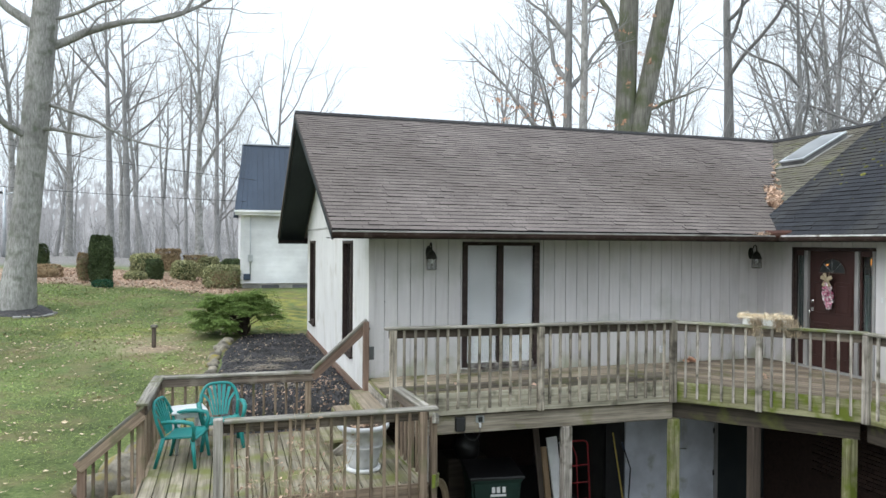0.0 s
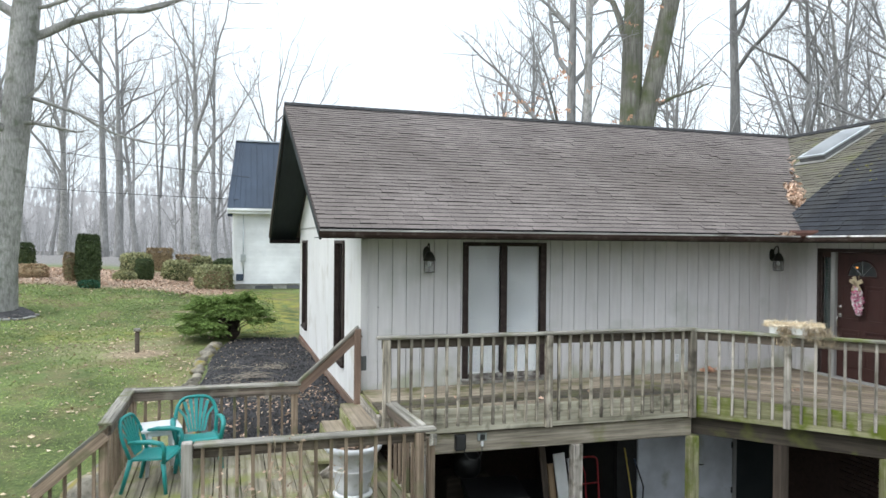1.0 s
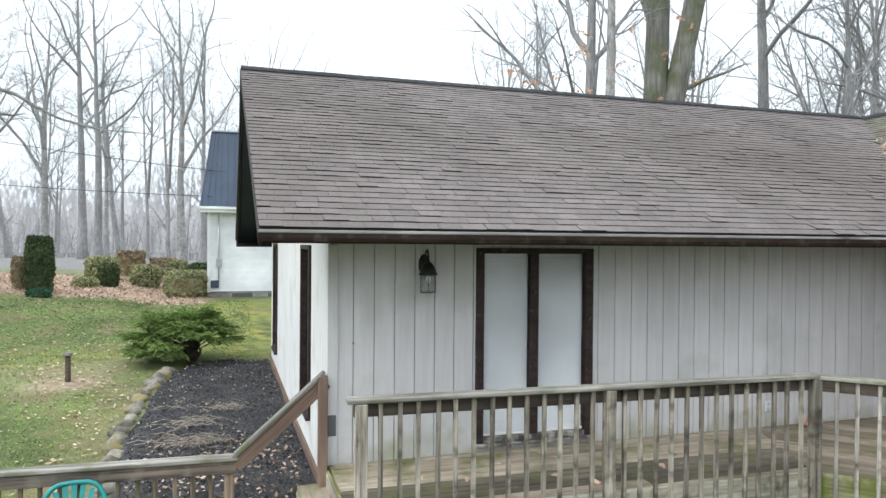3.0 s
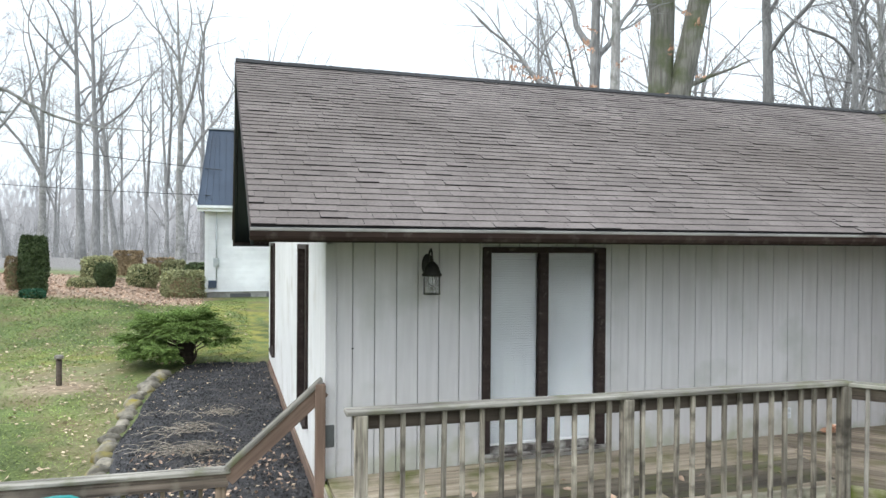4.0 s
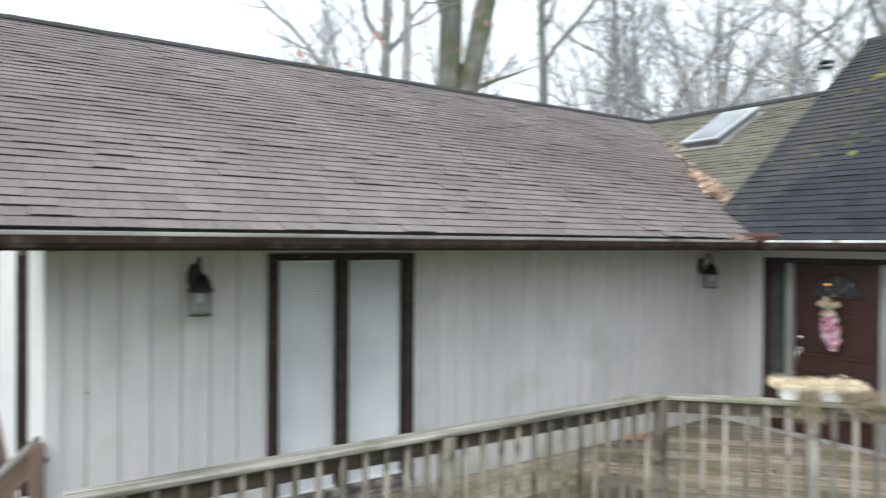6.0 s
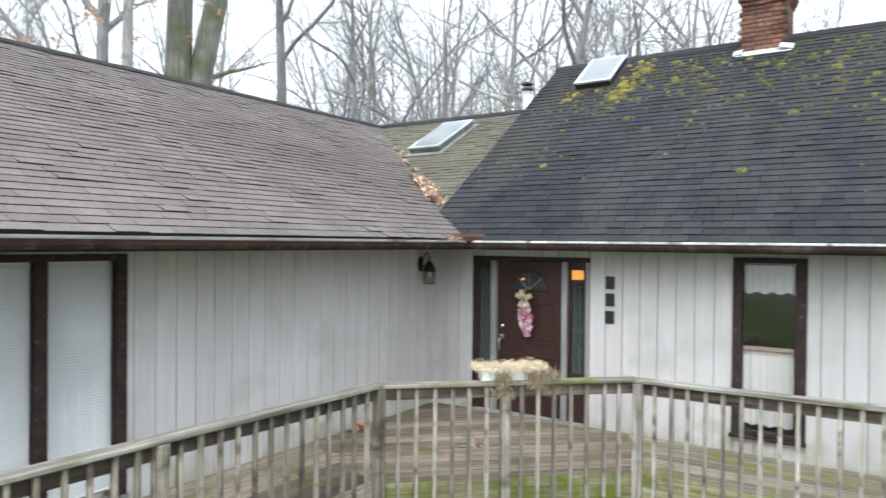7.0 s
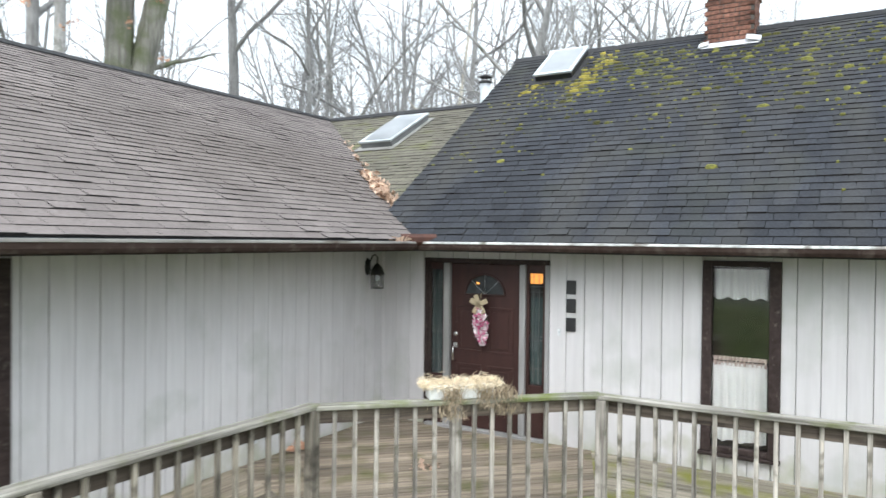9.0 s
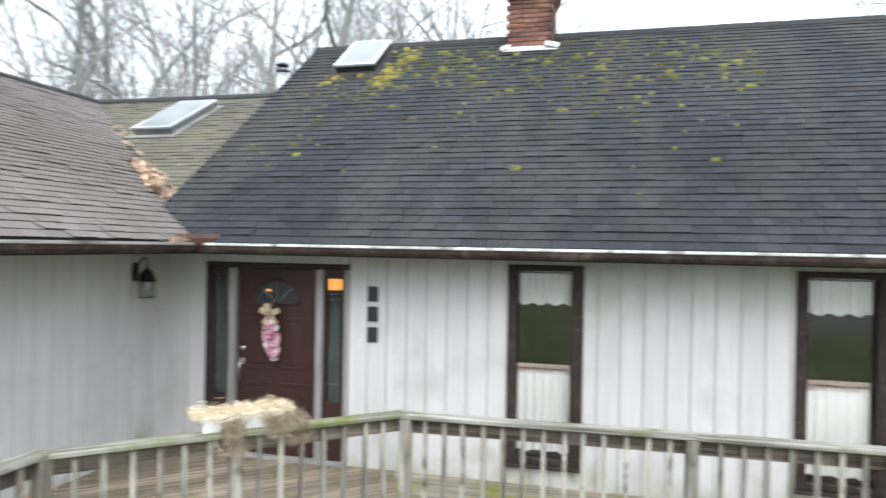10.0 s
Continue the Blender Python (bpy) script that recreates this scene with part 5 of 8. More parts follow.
part("cap", lathe_bm([(0.12, 0.0), (0.12, 0.02), (0.0, 0.07)], 20), BLACK_METAL, v, "", Matrix.Translation((12.0, 0.98, 5.37)))

# moss cushions on the charcoal roof
rng = np.random.default_rng(11)
mv, mf = [], []


def cushion(x, y, r):
    z = height_b(x, y) + 0.014
    r *= 0.72
    long = rng.uniform(1.0, 2.0)
    o = len(mv)
    mv.append((x, y, z + r * 0.55))
    for k in range(7):
        a = k / 7 * math.tau
        rr = r * rng.uniform(0.8, 1.25)
        mv.append((x + rr * 0.62 * math.cos(a), y + rr * math.sin(a) * 0.75 * long, height_b(x + rr * 0.62 * math.cos(a), y) + 0.014 + r * 0.38))
    for k in range(7):
        a = k / 7 * math.tau
        rr = r * rng.uniform(1.0, 1.4)
        mv.append((x + rr * 0.8 * math.cos(a), y + rr * math.sin(a) * long, height_b(x + rr * 0.8 * math.cos(a), y) - 0.004))
    for k in range(7):
        j = (k + 1) % 7
        mf.append((o, o + 1 + k, o + 1 + j))
        mf.append((o + 1 + k, o + 8 + k, o + 8 + j, o + 1 + j))


COURSE = 0.127 / math.sqrt(1 + SLOPE_B ** 2)


def on_course(x):
    """The nearest shingle edge to a place on the charcoal roof."""
    return 6.80 + round((x - 6.80) / COURSE) * COURSE


for _ in range(110):
    k = rng.random()
    x = 9.85 + k * 1.2 + rng.normal(0, 0.10)
    cushion(on_course(x) + rng.normal(0, 0.012), -1.52 - 0.30 * k + rng.normal(0, 0.10) + 0.9 * (1 - k) * (rng.random() < 0.3), rng.uniform(0.02, 0.065))
raw("roof_moss", mv, mf, MOSS_BRIGHT, None, "bright yellow moss clumps beside the skylight", "stuff", "moss", True)
mv.clear(), mf.clear()
for _ in range(1150):
    y = -0.9 - 5.6 * rng.random() ** 1.2
    x = 10.95 - abs(rng.normal(0.35, 1.05))
    if 7.3 < x < 11.1 and y > -7.5:
        r = rng.uniform(0.012, 0.028) if rng.random() < 0.80 else rng.uniform(0.03, 0.062)
        cushion(on_course(x) + rng.normal(0, 0.008), y, r)
for _ in range(60):
    cushion(8.2 + rng.random() * 2.2, -0.12 - rng.random() * 0.7, rng.uniform(0.012, 0.03))
raw("roof_moss", mv, mf, MOSS, None, "yellow-green moss cushions scattered over the dark shingles", "stuff", "moss", True)


# ---- wall lanterns, house number, bell, socket ----
def lantern(x, y):
    l = thing("wall_lantern", (x, y, 1.8), "dark domed metal wall lantern with a clear seeded glass cylinder", "wall lamp", "wall lanterns by the deck")
    m = Matrix.Translation((x, y - 0.15, 0))
    part("back_plate", lathe_bm([(0.0, 0.022), (0.035, 0.02), (0.052, 0.012), (0.056, 0.0)], 20), BRASS_OLD, l, "", Matrix.Translation((x, y - 0.002, 1.90)) @ Matrix.Rotation(radians(90), 4, "X") @ Matrix.Diagonal((1, 1.9, 1, 1)))
    part("arm", tube_bm([(x, y - 0.015, 1.90), (x, y - 0.045, 1.97), (x, y - 0.08, 2.035), (x, y - 0.12, 2.05), (x, y - 0.148, 2.02), (x, y - 0.15, 1.985)], 0.009, 8), BRASS_OLD, l)
    part("scroll", tube_bm([(x, y - 0.02, 1.84), (x, y - 0.05, 1.82), (x, y - 0.065, 1.85), (x, y - 0.045, 1.875)], 0.006, 6), BRASS_OLD, l)
    part("finial", lathe_bm([(0.0, 2.000), (0.010, 1.992), (0.013, 1.978), (0.006, 1.968), (0.018, 1.955), (0.010, 1.944), (0.014, 1.938)], 12), BRASS_OLD, l, "", m)
    part("dome", lathe_bm([(0.012, 1.940), (0.030, 1.930), (0.052, 1.905), (0.070, 1.870), (0.080, 1.835), (0.090, 1.822), (0.092, 1.806), (0.084, 1.803), (0.076, 1.818), (0.0, 1.822)], 20), BRASS_OLD, l, "", m)
    part("base_ring", lathe_bm([(0.066, 1.648), (0.080, 1.646), (0.082, 1.640), (0.066, 1.637)], 20), BRASS_OLD, l, "", m)
    part("base", lathe_bm([(0.0, 1.634), (0.06, 1.636), (0.066, 1.642), (0.0, 1.645)], 20), GLASS_SEEDY, l, "", m)
    for k in range(6):
        a = (k + 0.3) / 6 * math.tau
        c, q = math.cos(a), math.sin(a)
        part("post", tube_bm([(x + 0.079 * c, y - 0.15 + 0.079 * q, 1.643), (x + 0.079 * c, y - 0.15 + 0.079 * q, 1.81)], 0.003, 5), BRASS_OLD, l)
    g = part("glass", lathe_bm([(0.076, 1.645), (0.077, 1.73), (0.076, 1.815)], 24), GLASS_SEEDY, l, "seeded lantern glass", m)
    g.visible_shadow = False
    part("bulb", lathe_bm([(0.0, 1.722), (0.020, 1.732), (0.030, 1.760), (0.022, 1.785), (0.016, 1.80), (0.016, 1.822)], 14), WHITE_PLASTIC, l, "white unlit bulb", m)


lantern(0.92, 0.0)
lantern(6.97, 0.0)
num = thing("house_number", (WX, -2.5, 1.5), "three dark plain bars in a column on the siding", "sign")
for z in (1.735, 1.535, 1.33):
    part("bar", span_bm((WX - 0.018, -2.555, z - 0.075), (WX - 0.003, -2.445, z + 0.075), 0.006), BLACK_METAL, num)
bell = thing("doorbell", (WX, -2.36, 1.24), "small white doorbell button beside the door", "doorbell")
part("plate", span_bm((WX - 0.012, -2.385, 1.20), (WX - 0.002, -2.35, 1.28), 0.004), WHITE_PLASTIC, bell)
part("button", span_bm((WX - 0.018, -2.375, 1.23), (WX - 0.012, -2.36, 1.25), 0.002), GALV, bell)
sock = thing("wall_socket", (5.11, 0, 0.24), "white outdoor power socket low on the siding", "socket")
part("plate", span_bm((5.07, -0.016, 0.18), (5.15, -0.002, 0.30), 0.005), WHITE_PLASTIC, sock)
for z in (0.21, 0.27):
    part("outlet", span_bm((5.09, -0.022, z - 0.02), (5.13, -0.016, z + 0.02), 0.003), GALV, sock)
nail = new("nail_hole", to_mesh("nail_hole", lathe_bm([(0.0, 0.002), (0.009, 0.0)], 8), BLACK_METAL))
tagged(under(nail, None, Matrix.Translation((0.224, -0.004, 1.15)) @ Matrix.Rotation(radians(90), 4, "X")), "small dark knot hole in the grooved siding", "hole")


# wreath of pink blossoms on the door
def wreath():
    w = thing("door_wreath", (WX - 0.03, -1.42, 1.35), "hanging spray of pink and white blossoms with a burlap bow", "wreath")
    rng = np.random.default_rng(5)
    def drop(n, z0, z1, wide, shift):
        k = rng.random(n)
        r = wide * np.sin(np.pi * (0.12 + 0.80 * k)) * np.sqrt(rng.random(n))
        a = rng.random(n) * math.tau
        return np.stack([WX - 0.05 + 0.5 * r * np.cos(a), shift * k - 1.40 + r * np.sin(a), z1 + (z0 - z1) * k], 1)
    for nm, mt, n, s in (("blossoms", PINK, 260, 0.026), ("pale_blossoms", BLOSSOM, 270, 0.030)):
        me = card_mesh(nm, drop(n, 1.03, 1.46, 0.10, -0.05), s, mt, rng)
        under(new(nm, me), w, I4.copy())
    bm = bmesh.new()
    for a in (25, 155, 235, 300, 70):
        m = Matrix.Translation((WX - 0.06, -1.40, 1.49)) @ Matrix.Rotation(radians(a), 4, "X") @ Matrix.Translation((0, 0.06, 0))
        s = box_bm(0.02, 0.12, 0.06, 0.012, None, m)
        join(bm, s)
    part("bow", bm, BURLAP, w, "burlap bow")
    part("hanger", tube_bm([(WX - 0.02, -1.40, 1.50), (WX + 0.0, -1.40, 1.62)], 0.004, 5), BURLAP, w)


wreath()


# ---- decks and rails ----
UP = (0, 0, 1)
C, F, D, E, G = (4.33, -1.45), (5.14, -2.30), (6.01, -3.22), (6.08, -5.42), (6.20, -11.5)
CB, DB = (4.92, 0.0), (WX, -2.74)


def decking(name, label, poly, direction, z, material, width=0.139, gap=0.007, thick=0.036, seed=3, wet=None, wet_from=0.78, wet_to=1.24):
    """Deck boards laid along a direction, each clipped to the plan."""
    rng = random.Random(seed)
    d = Vector(direction).normalized()
    s = Vector((-d.y, d.x))
    deck = thing(name, (*poly[0], z), label, "deck floor", kind="structure")
    us, vs = [s.dot(Vector(p)) for p in poly], [d.dot(Vector(p)) for p in poly]
    u = min(us)
    sign = 1 if orient(poly) > 0 else -1
    while u < max(us):
        v0, v1 = min(vs) - 0.01, max(vs) + 0.01
        cuts = [v0, v1] if v1 - v0 < 3.8 else [v0, v0 + (v1 - v0) * rng.uniform(0.3, 0.7), v1]
        for a, b in zip(cuts, cuts[1:]):
            q = [tuple(s * uu + d * vv) for uu, vv in ((u, a + 0.002), (u, b - 0.002), (u + width, b - 0.002), (u + width, a + 0.002))]
            for (x0, y0), (x1, y1) in zip(poly, poly[1:] + poly[:1]):
                q = clip(q, sign * (y1 - y0), sign * (x0 - x1), sign * ((y1 - y0) * x0 + (x0 - x1) * y0)) if len(q) > 2 else []
            if len(q) < 3 or abs(orient(q)) < 0.004:
                continue
            c = sum((Vector(p) for p in q), Vector((0, 0))) / len(q)
            m = Matrix.Translation((c.x, c.y, z + rng.uniform(-0.0025, 0.0025))) @ Matrix.Rotation(math.atan2(d.y, d.x), 4, "Z")
            mi = Matrix.Rotation(-math.atan2(d.y, d.x), 2)
            loc = [tuple(mi @ (Vector(p) - c)) for p in q]
            if orient(loc) < 0:
                loc = loc[::-1]
            part("deck_board", slab_bm(loc, -thick, 0.0), wet if wet and wet_from < -c.y < wet_to else material, deck, "", m)
        u += width + gap
    return deck


DZ = 0.0
decking("floor_deck_west", "weathered tan deck boards along the siding", [(0.0, -1.30), C, CB, (0.0, -0.005)], (1, 0), DZ, DECKING, wet=DECKING_WET)
decking("floor_deck_corner", "weathered grey deck boards before the front door", [C, D, DB, (WX - 0.005, -0.005), CB], (D[0] - C[0], D[1] - C[1]), DZ, DECKING_GREY, seed=5)
decking("floor_deck_east", "mossy weathered deck boards beside the entry wing", [D, E, (WX - 0.005, E[1]), DB], (E[0] - D[0], E[1] - D[1]), DZ, DECKING_EAST, seed=7)
decking("floor_deck_south", "weathered deck boards at the far end of the entry wing", [E, G, (WX - 0.005, G[1]), (WX - 0.005, E[1])], (G[0] - E[0], G[1] - E[1]), DZ, DECKING_EAST, seed=8)


def railing(label, p0, p1, posts, z, wood, cap_wood, base_wood, top=0.910, spacing=0.155, rim=True, ends=(0.0, 0.0), hang=0.215, sub=0.115, flip=1, post_drop=0.30, sub_wood=None):
    """A straight run of deck rail: flat cap, rail board under it, square balusters lapping the rim joist, and posts."""
    a, b = Vector((*p0, 0)), Vector((*p1, 0))
    d = (b - a).normalized()
    out = Vector((d.y, -d.x, 0)) * flip
    L = (b - a).length
    r = thing("deck_railing", (p0[0], p0[1], z), label, "railing", "wooden deck railings")
    zz = Vector((0, 0, z))
    beam("cap_rail", a - d * ends[0] + zz + Vector((0, 0, top - 0.019)), b + d * ends[1] + zz + Vector((0, 0, top - 0.019)), 0.14, 0.036, cap_wood, r, bevel=0.007)
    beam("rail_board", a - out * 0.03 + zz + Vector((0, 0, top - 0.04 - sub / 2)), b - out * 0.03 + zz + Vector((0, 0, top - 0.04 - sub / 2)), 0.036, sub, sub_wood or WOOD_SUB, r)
    if rim:
        beam("rim_joist", a - out * 0.018 + zz + Vector((0, 0, -0.148)), b - out * 0.018 + zz + Vector((0, 0, -0.148)), 0.038, 0.30, base_wood, r)
    for k in posts:
        p = a + d * (k * L) + out * 0.025
        beam("post", p + zz + Vector((0, 0, -post_drop)), p + zz + Vector((0, 0, top - 0.038)), 0.09, 0.09, wood, r, tuple(d), 0.007)
    marks = sorted({0.0, 1.0, *posts})
    rng = random.Random(int(L * 1000))
    for k0, k1 in zip(marks, marks[1:]):
        n = max(int(round((k1 - k0) * L / spacing)) - 1, 0)
        for i in range(1, n + 1):
            k = k0 + (k1 - k0) * i / (n + 1)
            p = a + d * (k * L + rng.uniform(-0.006, 0.006)) + out * 0.018
            lean = d * rng.uniform(-0.008, 0.008)
            beam("baluster", p + zz + Vector((0, 0, -hang + rng.uniform(-0.008, 0.008))), p + lean + zz + Vector((0, 0, top - 0.04)), 0.034, 0.034, wood, r, tuple(d), 0.003)
    return r


# this run's rail board is dark because the cap's shade is painted in
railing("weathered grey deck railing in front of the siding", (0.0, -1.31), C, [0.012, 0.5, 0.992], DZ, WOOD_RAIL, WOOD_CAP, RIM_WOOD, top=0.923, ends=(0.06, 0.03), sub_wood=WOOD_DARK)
railing("weathered railing with algae across the deck's corner", C, D, [0.475], DZ, WOOD, WOOD_CAP_MOSS, WOOD_GREEN, top=0.914, ends=(0.03, 0.03))
railing("weathered grey railing beside the entry wing", D, E, [0.02, 0.985], DZ, WOOD, WOOD_CAP, WOOD_GREEN, top=0.905, ends=(0.03, 0.0))
railing("weathered grey railing beside the entry wing", E, G, [0.36, 0.72, 0.995], DZ, WOOD, WOOD_CAP, WOOD, top=0.902, ends=(0.0, 0.05))

# beams, joists and posts that carry the deck
sub = thing("deck_substructure", (2.5, -1.2, -1.0), "heavy weathered beams and square posts carrying the deck", "deck frame")
beam("beam", (0.30, -1.21, -0.452), (C[0] + 0.03, C[1] + 0.11, -0.452), 0.09, 0.25, WOOD_BEAM, sub, bevel=0.008)
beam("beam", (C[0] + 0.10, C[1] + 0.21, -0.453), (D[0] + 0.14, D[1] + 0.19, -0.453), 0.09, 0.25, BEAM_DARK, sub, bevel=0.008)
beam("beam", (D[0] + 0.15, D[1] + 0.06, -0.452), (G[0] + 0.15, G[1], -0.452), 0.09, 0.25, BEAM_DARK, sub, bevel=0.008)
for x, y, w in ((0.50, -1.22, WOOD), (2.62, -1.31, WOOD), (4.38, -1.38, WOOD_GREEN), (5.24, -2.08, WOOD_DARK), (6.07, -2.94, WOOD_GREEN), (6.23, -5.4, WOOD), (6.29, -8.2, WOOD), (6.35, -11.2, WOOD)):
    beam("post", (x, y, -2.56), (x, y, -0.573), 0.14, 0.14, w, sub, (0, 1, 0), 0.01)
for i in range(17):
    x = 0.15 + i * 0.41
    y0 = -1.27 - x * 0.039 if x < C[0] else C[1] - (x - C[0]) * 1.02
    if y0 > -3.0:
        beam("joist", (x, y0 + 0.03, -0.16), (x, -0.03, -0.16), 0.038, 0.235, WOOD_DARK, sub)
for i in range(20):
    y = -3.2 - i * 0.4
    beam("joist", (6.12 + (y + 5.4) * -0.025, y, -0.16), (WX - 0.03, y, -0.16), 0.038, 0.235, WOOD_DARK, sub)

# ---- the lower landing ----
LZ = -0.75
decking("floor_landing", "mossy weathered boards of the lower landing", [(-3.0, -2.52), (0.18, -2.52), (0.18, 0.12), (-3.0, 0.12)], (0, 1), LZ, DECKING_MOSS, gap=0.012, seed=11)
railing("weathered railing of the lower landing above the lawn", (-0.84, 0.10), (-2.98, 0.20), [0.03, 0.985], LZ, WOOD_BROWN, WOOD_CAP, WOOD_BROWN, top=0.89, ends=(0.02, 0.07), flip=1)
railing("weathered railing along the landing's lawn side", (-2.98, 0.20), (-3.0, -1.44), [0.99], LZ, WOOD_BROWN, WOOD_CAP, WOOD_BROWN, top=0.894, ends=(0.07, 0.08), flip=1)
near_rail = railing("weathered railing on the landing's near edge", (-2.14, -2.52), (0.20, -2.56), [0.965], LZ, WOOD_BROWN, WOOD_CAP, WOOD_BROWN, top=0.89, ends=(-0.06, 0.10), spacing=0.15, flip=1, post_drop=1.8)
beam("post", (-2.14, -2.54, LZ - 0.3), (-2.14, -2.54, LZ + 0.905), 0.11, 0.10, WOOD_PALE, near_rail, (1, 0, 0), 0.008)
railing("weathered railing between the landing and the deck", (0.17, -2.45), (0.10, -1.34), [], LZ, WOOD_BROWN, WOOD_CAP, WOOD_GREEN, top=0.89, flip=1)
blk = thing("rail_blocking", (0.28, -2.50, 0.0), "short bolted lumber blocks on the landing's end post", "lumber")
beam("block", (0.24, -2.62, 0.02), (0.36, -2.36, -0.06), 0.04, 0.12, WOOD_CAP, blk)
beam("block", (0.24, -2.62, -0.72), (0.36, -2.38, -0.78), 0.04, 0.15, WOOD_GREEN, blk)
beam("post", (0.27, -2.50, -2.56), (0.27, -2.50, 0.0), 0.07, 0.09, WOOD_BROWN, blk, (0, 1, 0))
# stair rail down to the lawn, with treads
st = thing("garden_stairs", (-3.4, -1.9, -1.1), "weathered wooden steps and handrail down to the lawn", "stairs")
a, b = Vector((-2.98, -1.46, LZ + 0.86)), Vector((-3.68, -1.40, LZ + 0.26))
beam("handrail", a, b, 0.14, 0.036, WOOD_CAP, st, bevel=0.006)
beam("rail_board", a + Vector((-0.02, -0.045, -0.09)), b + Vector((-0.02, -0.045, -0.09)), 0.036, 0.14, WOOD_BROWN, st)
beam("post", (-3.66, -1.40, -1.25), (-3.66, -1.40, LZ + 0.24), 0.09, 0.09, WOOD_RED, st, (0, 1, 0))
for k in (0.2, 0.4, 0.6, 0.8):
    p = a.lerp(b, k)
    beam("baluster", (p.x, p.y + 0.02, -1.15 - 0.1 * k), (p.x, p.y + 0.02, p.z - 0.03), 0.034, 0.034, WOOD_BROWN, st, (0, 1, 0))
for i in range(2):
    beam("tread", (-3.17 - 0.28 * i, -2.5, LZ - 0.18 * (i + 1)), (-3.17 - 0.28 * i, -1.5, LZ - 0.18 * (i + 1)), 0.28, 0.04, DECKING_MOSS, st)
    beam("riser", (-3.03 - 0.28 * i, -2.5, LZ - 0.13 - 0.18 * i), (-3.03 - 0.28 * i, -1.5, LZ - 0.13 - 0.18 * i), 0.03, 0.15, WOOD_BROWN, st)

# steps between the landing and the upper deck
up = thing("deck_stairs", (-0.4, -0.6, -0.5), "mossy wooden steps between landing and deck with a sloping handrail", "stairs")
for i in range(3):
    x = -0.15 - 0.27 * i
    z = -0.19 * (i + 1)
    beam("tread", (x, -1.22, z), (x, 0.02 if i < 1 else -0.10 * i, z), 0.29, 0.04, (DECKING, DECKING, DECKING_MOSS)[i], up)
    beam("riser", (x + 0.13, -1.2, z + 0.09), (x + 0.13, 0.0, z + 0.09), 0.03, 0.15, WOOD_GREEN, up)
for y in (-1.24, -0.6, 0.05):
    beam("stringer", (-0.70, y, -0.735), (-0.04, y, -0.30), 0.04, 0.12, WOOD, up)
a, b = Vector((-0.86, 0.10, 0.135)), Vector((-0.05, 0.0, 0.885))
beam("handrail", a, b, 0.135, 0.038, WOOD_CAP, up, bevel=0.006)
beam("rail_board", a + Vector((0.01, -0.03, -0.085)), b + Vector((0.01, -0.03, -0.085)), 0.036, 0.13, WOOD_RED, up)
beam("post", (-0.07, -0.05, -0.35), (-0.07, -0.05, 0.86), 0.085, 0.085, WOOD_RED, up, (0, 1, 0), 0.006)
beam("rim_joist", (-0.02, -1.30, -0.165), (-0.02, -0.01, -0.165), 0.038, 0.245, WOOD, up)
br = thing("corner_bracket", (-0.02, -0.03, 0.45), "dark grey lap of flashing on the wall's corner", "flashing")
part("plate", span_bm((-0.03, -0.03, 0.28), (0.06, -0.014, 0.48), 0.004), LEAD, br)
lf = thing("landing_frame", (-1.4, -1.2, -0.95), "weathered joists and short posts under the landing", "deck frame")
for p0, p1 in (((-3.0, -2.5), (0.18, -2.5)), ((-3.0, 0.10), (0.18, 0.10)), ((-2.98, -2.5), (-2.98, 0.1)), ((0.16, -2.5), (0.16, 0.1))):
    beam("rim_joist", (*p0, LZ - 0.16), (*p1, LZ - 0.16), 0.038, 0.235, WOOD, lf)
for x in (-2.9, -1.5, 0.1):
    for y in (-2.42, -0.0):
        beam("post", (x, y, -2.6), (x, y, LZ - 0.28), 0.09, 0.09, WOOD, lf, (0, 1, 0))


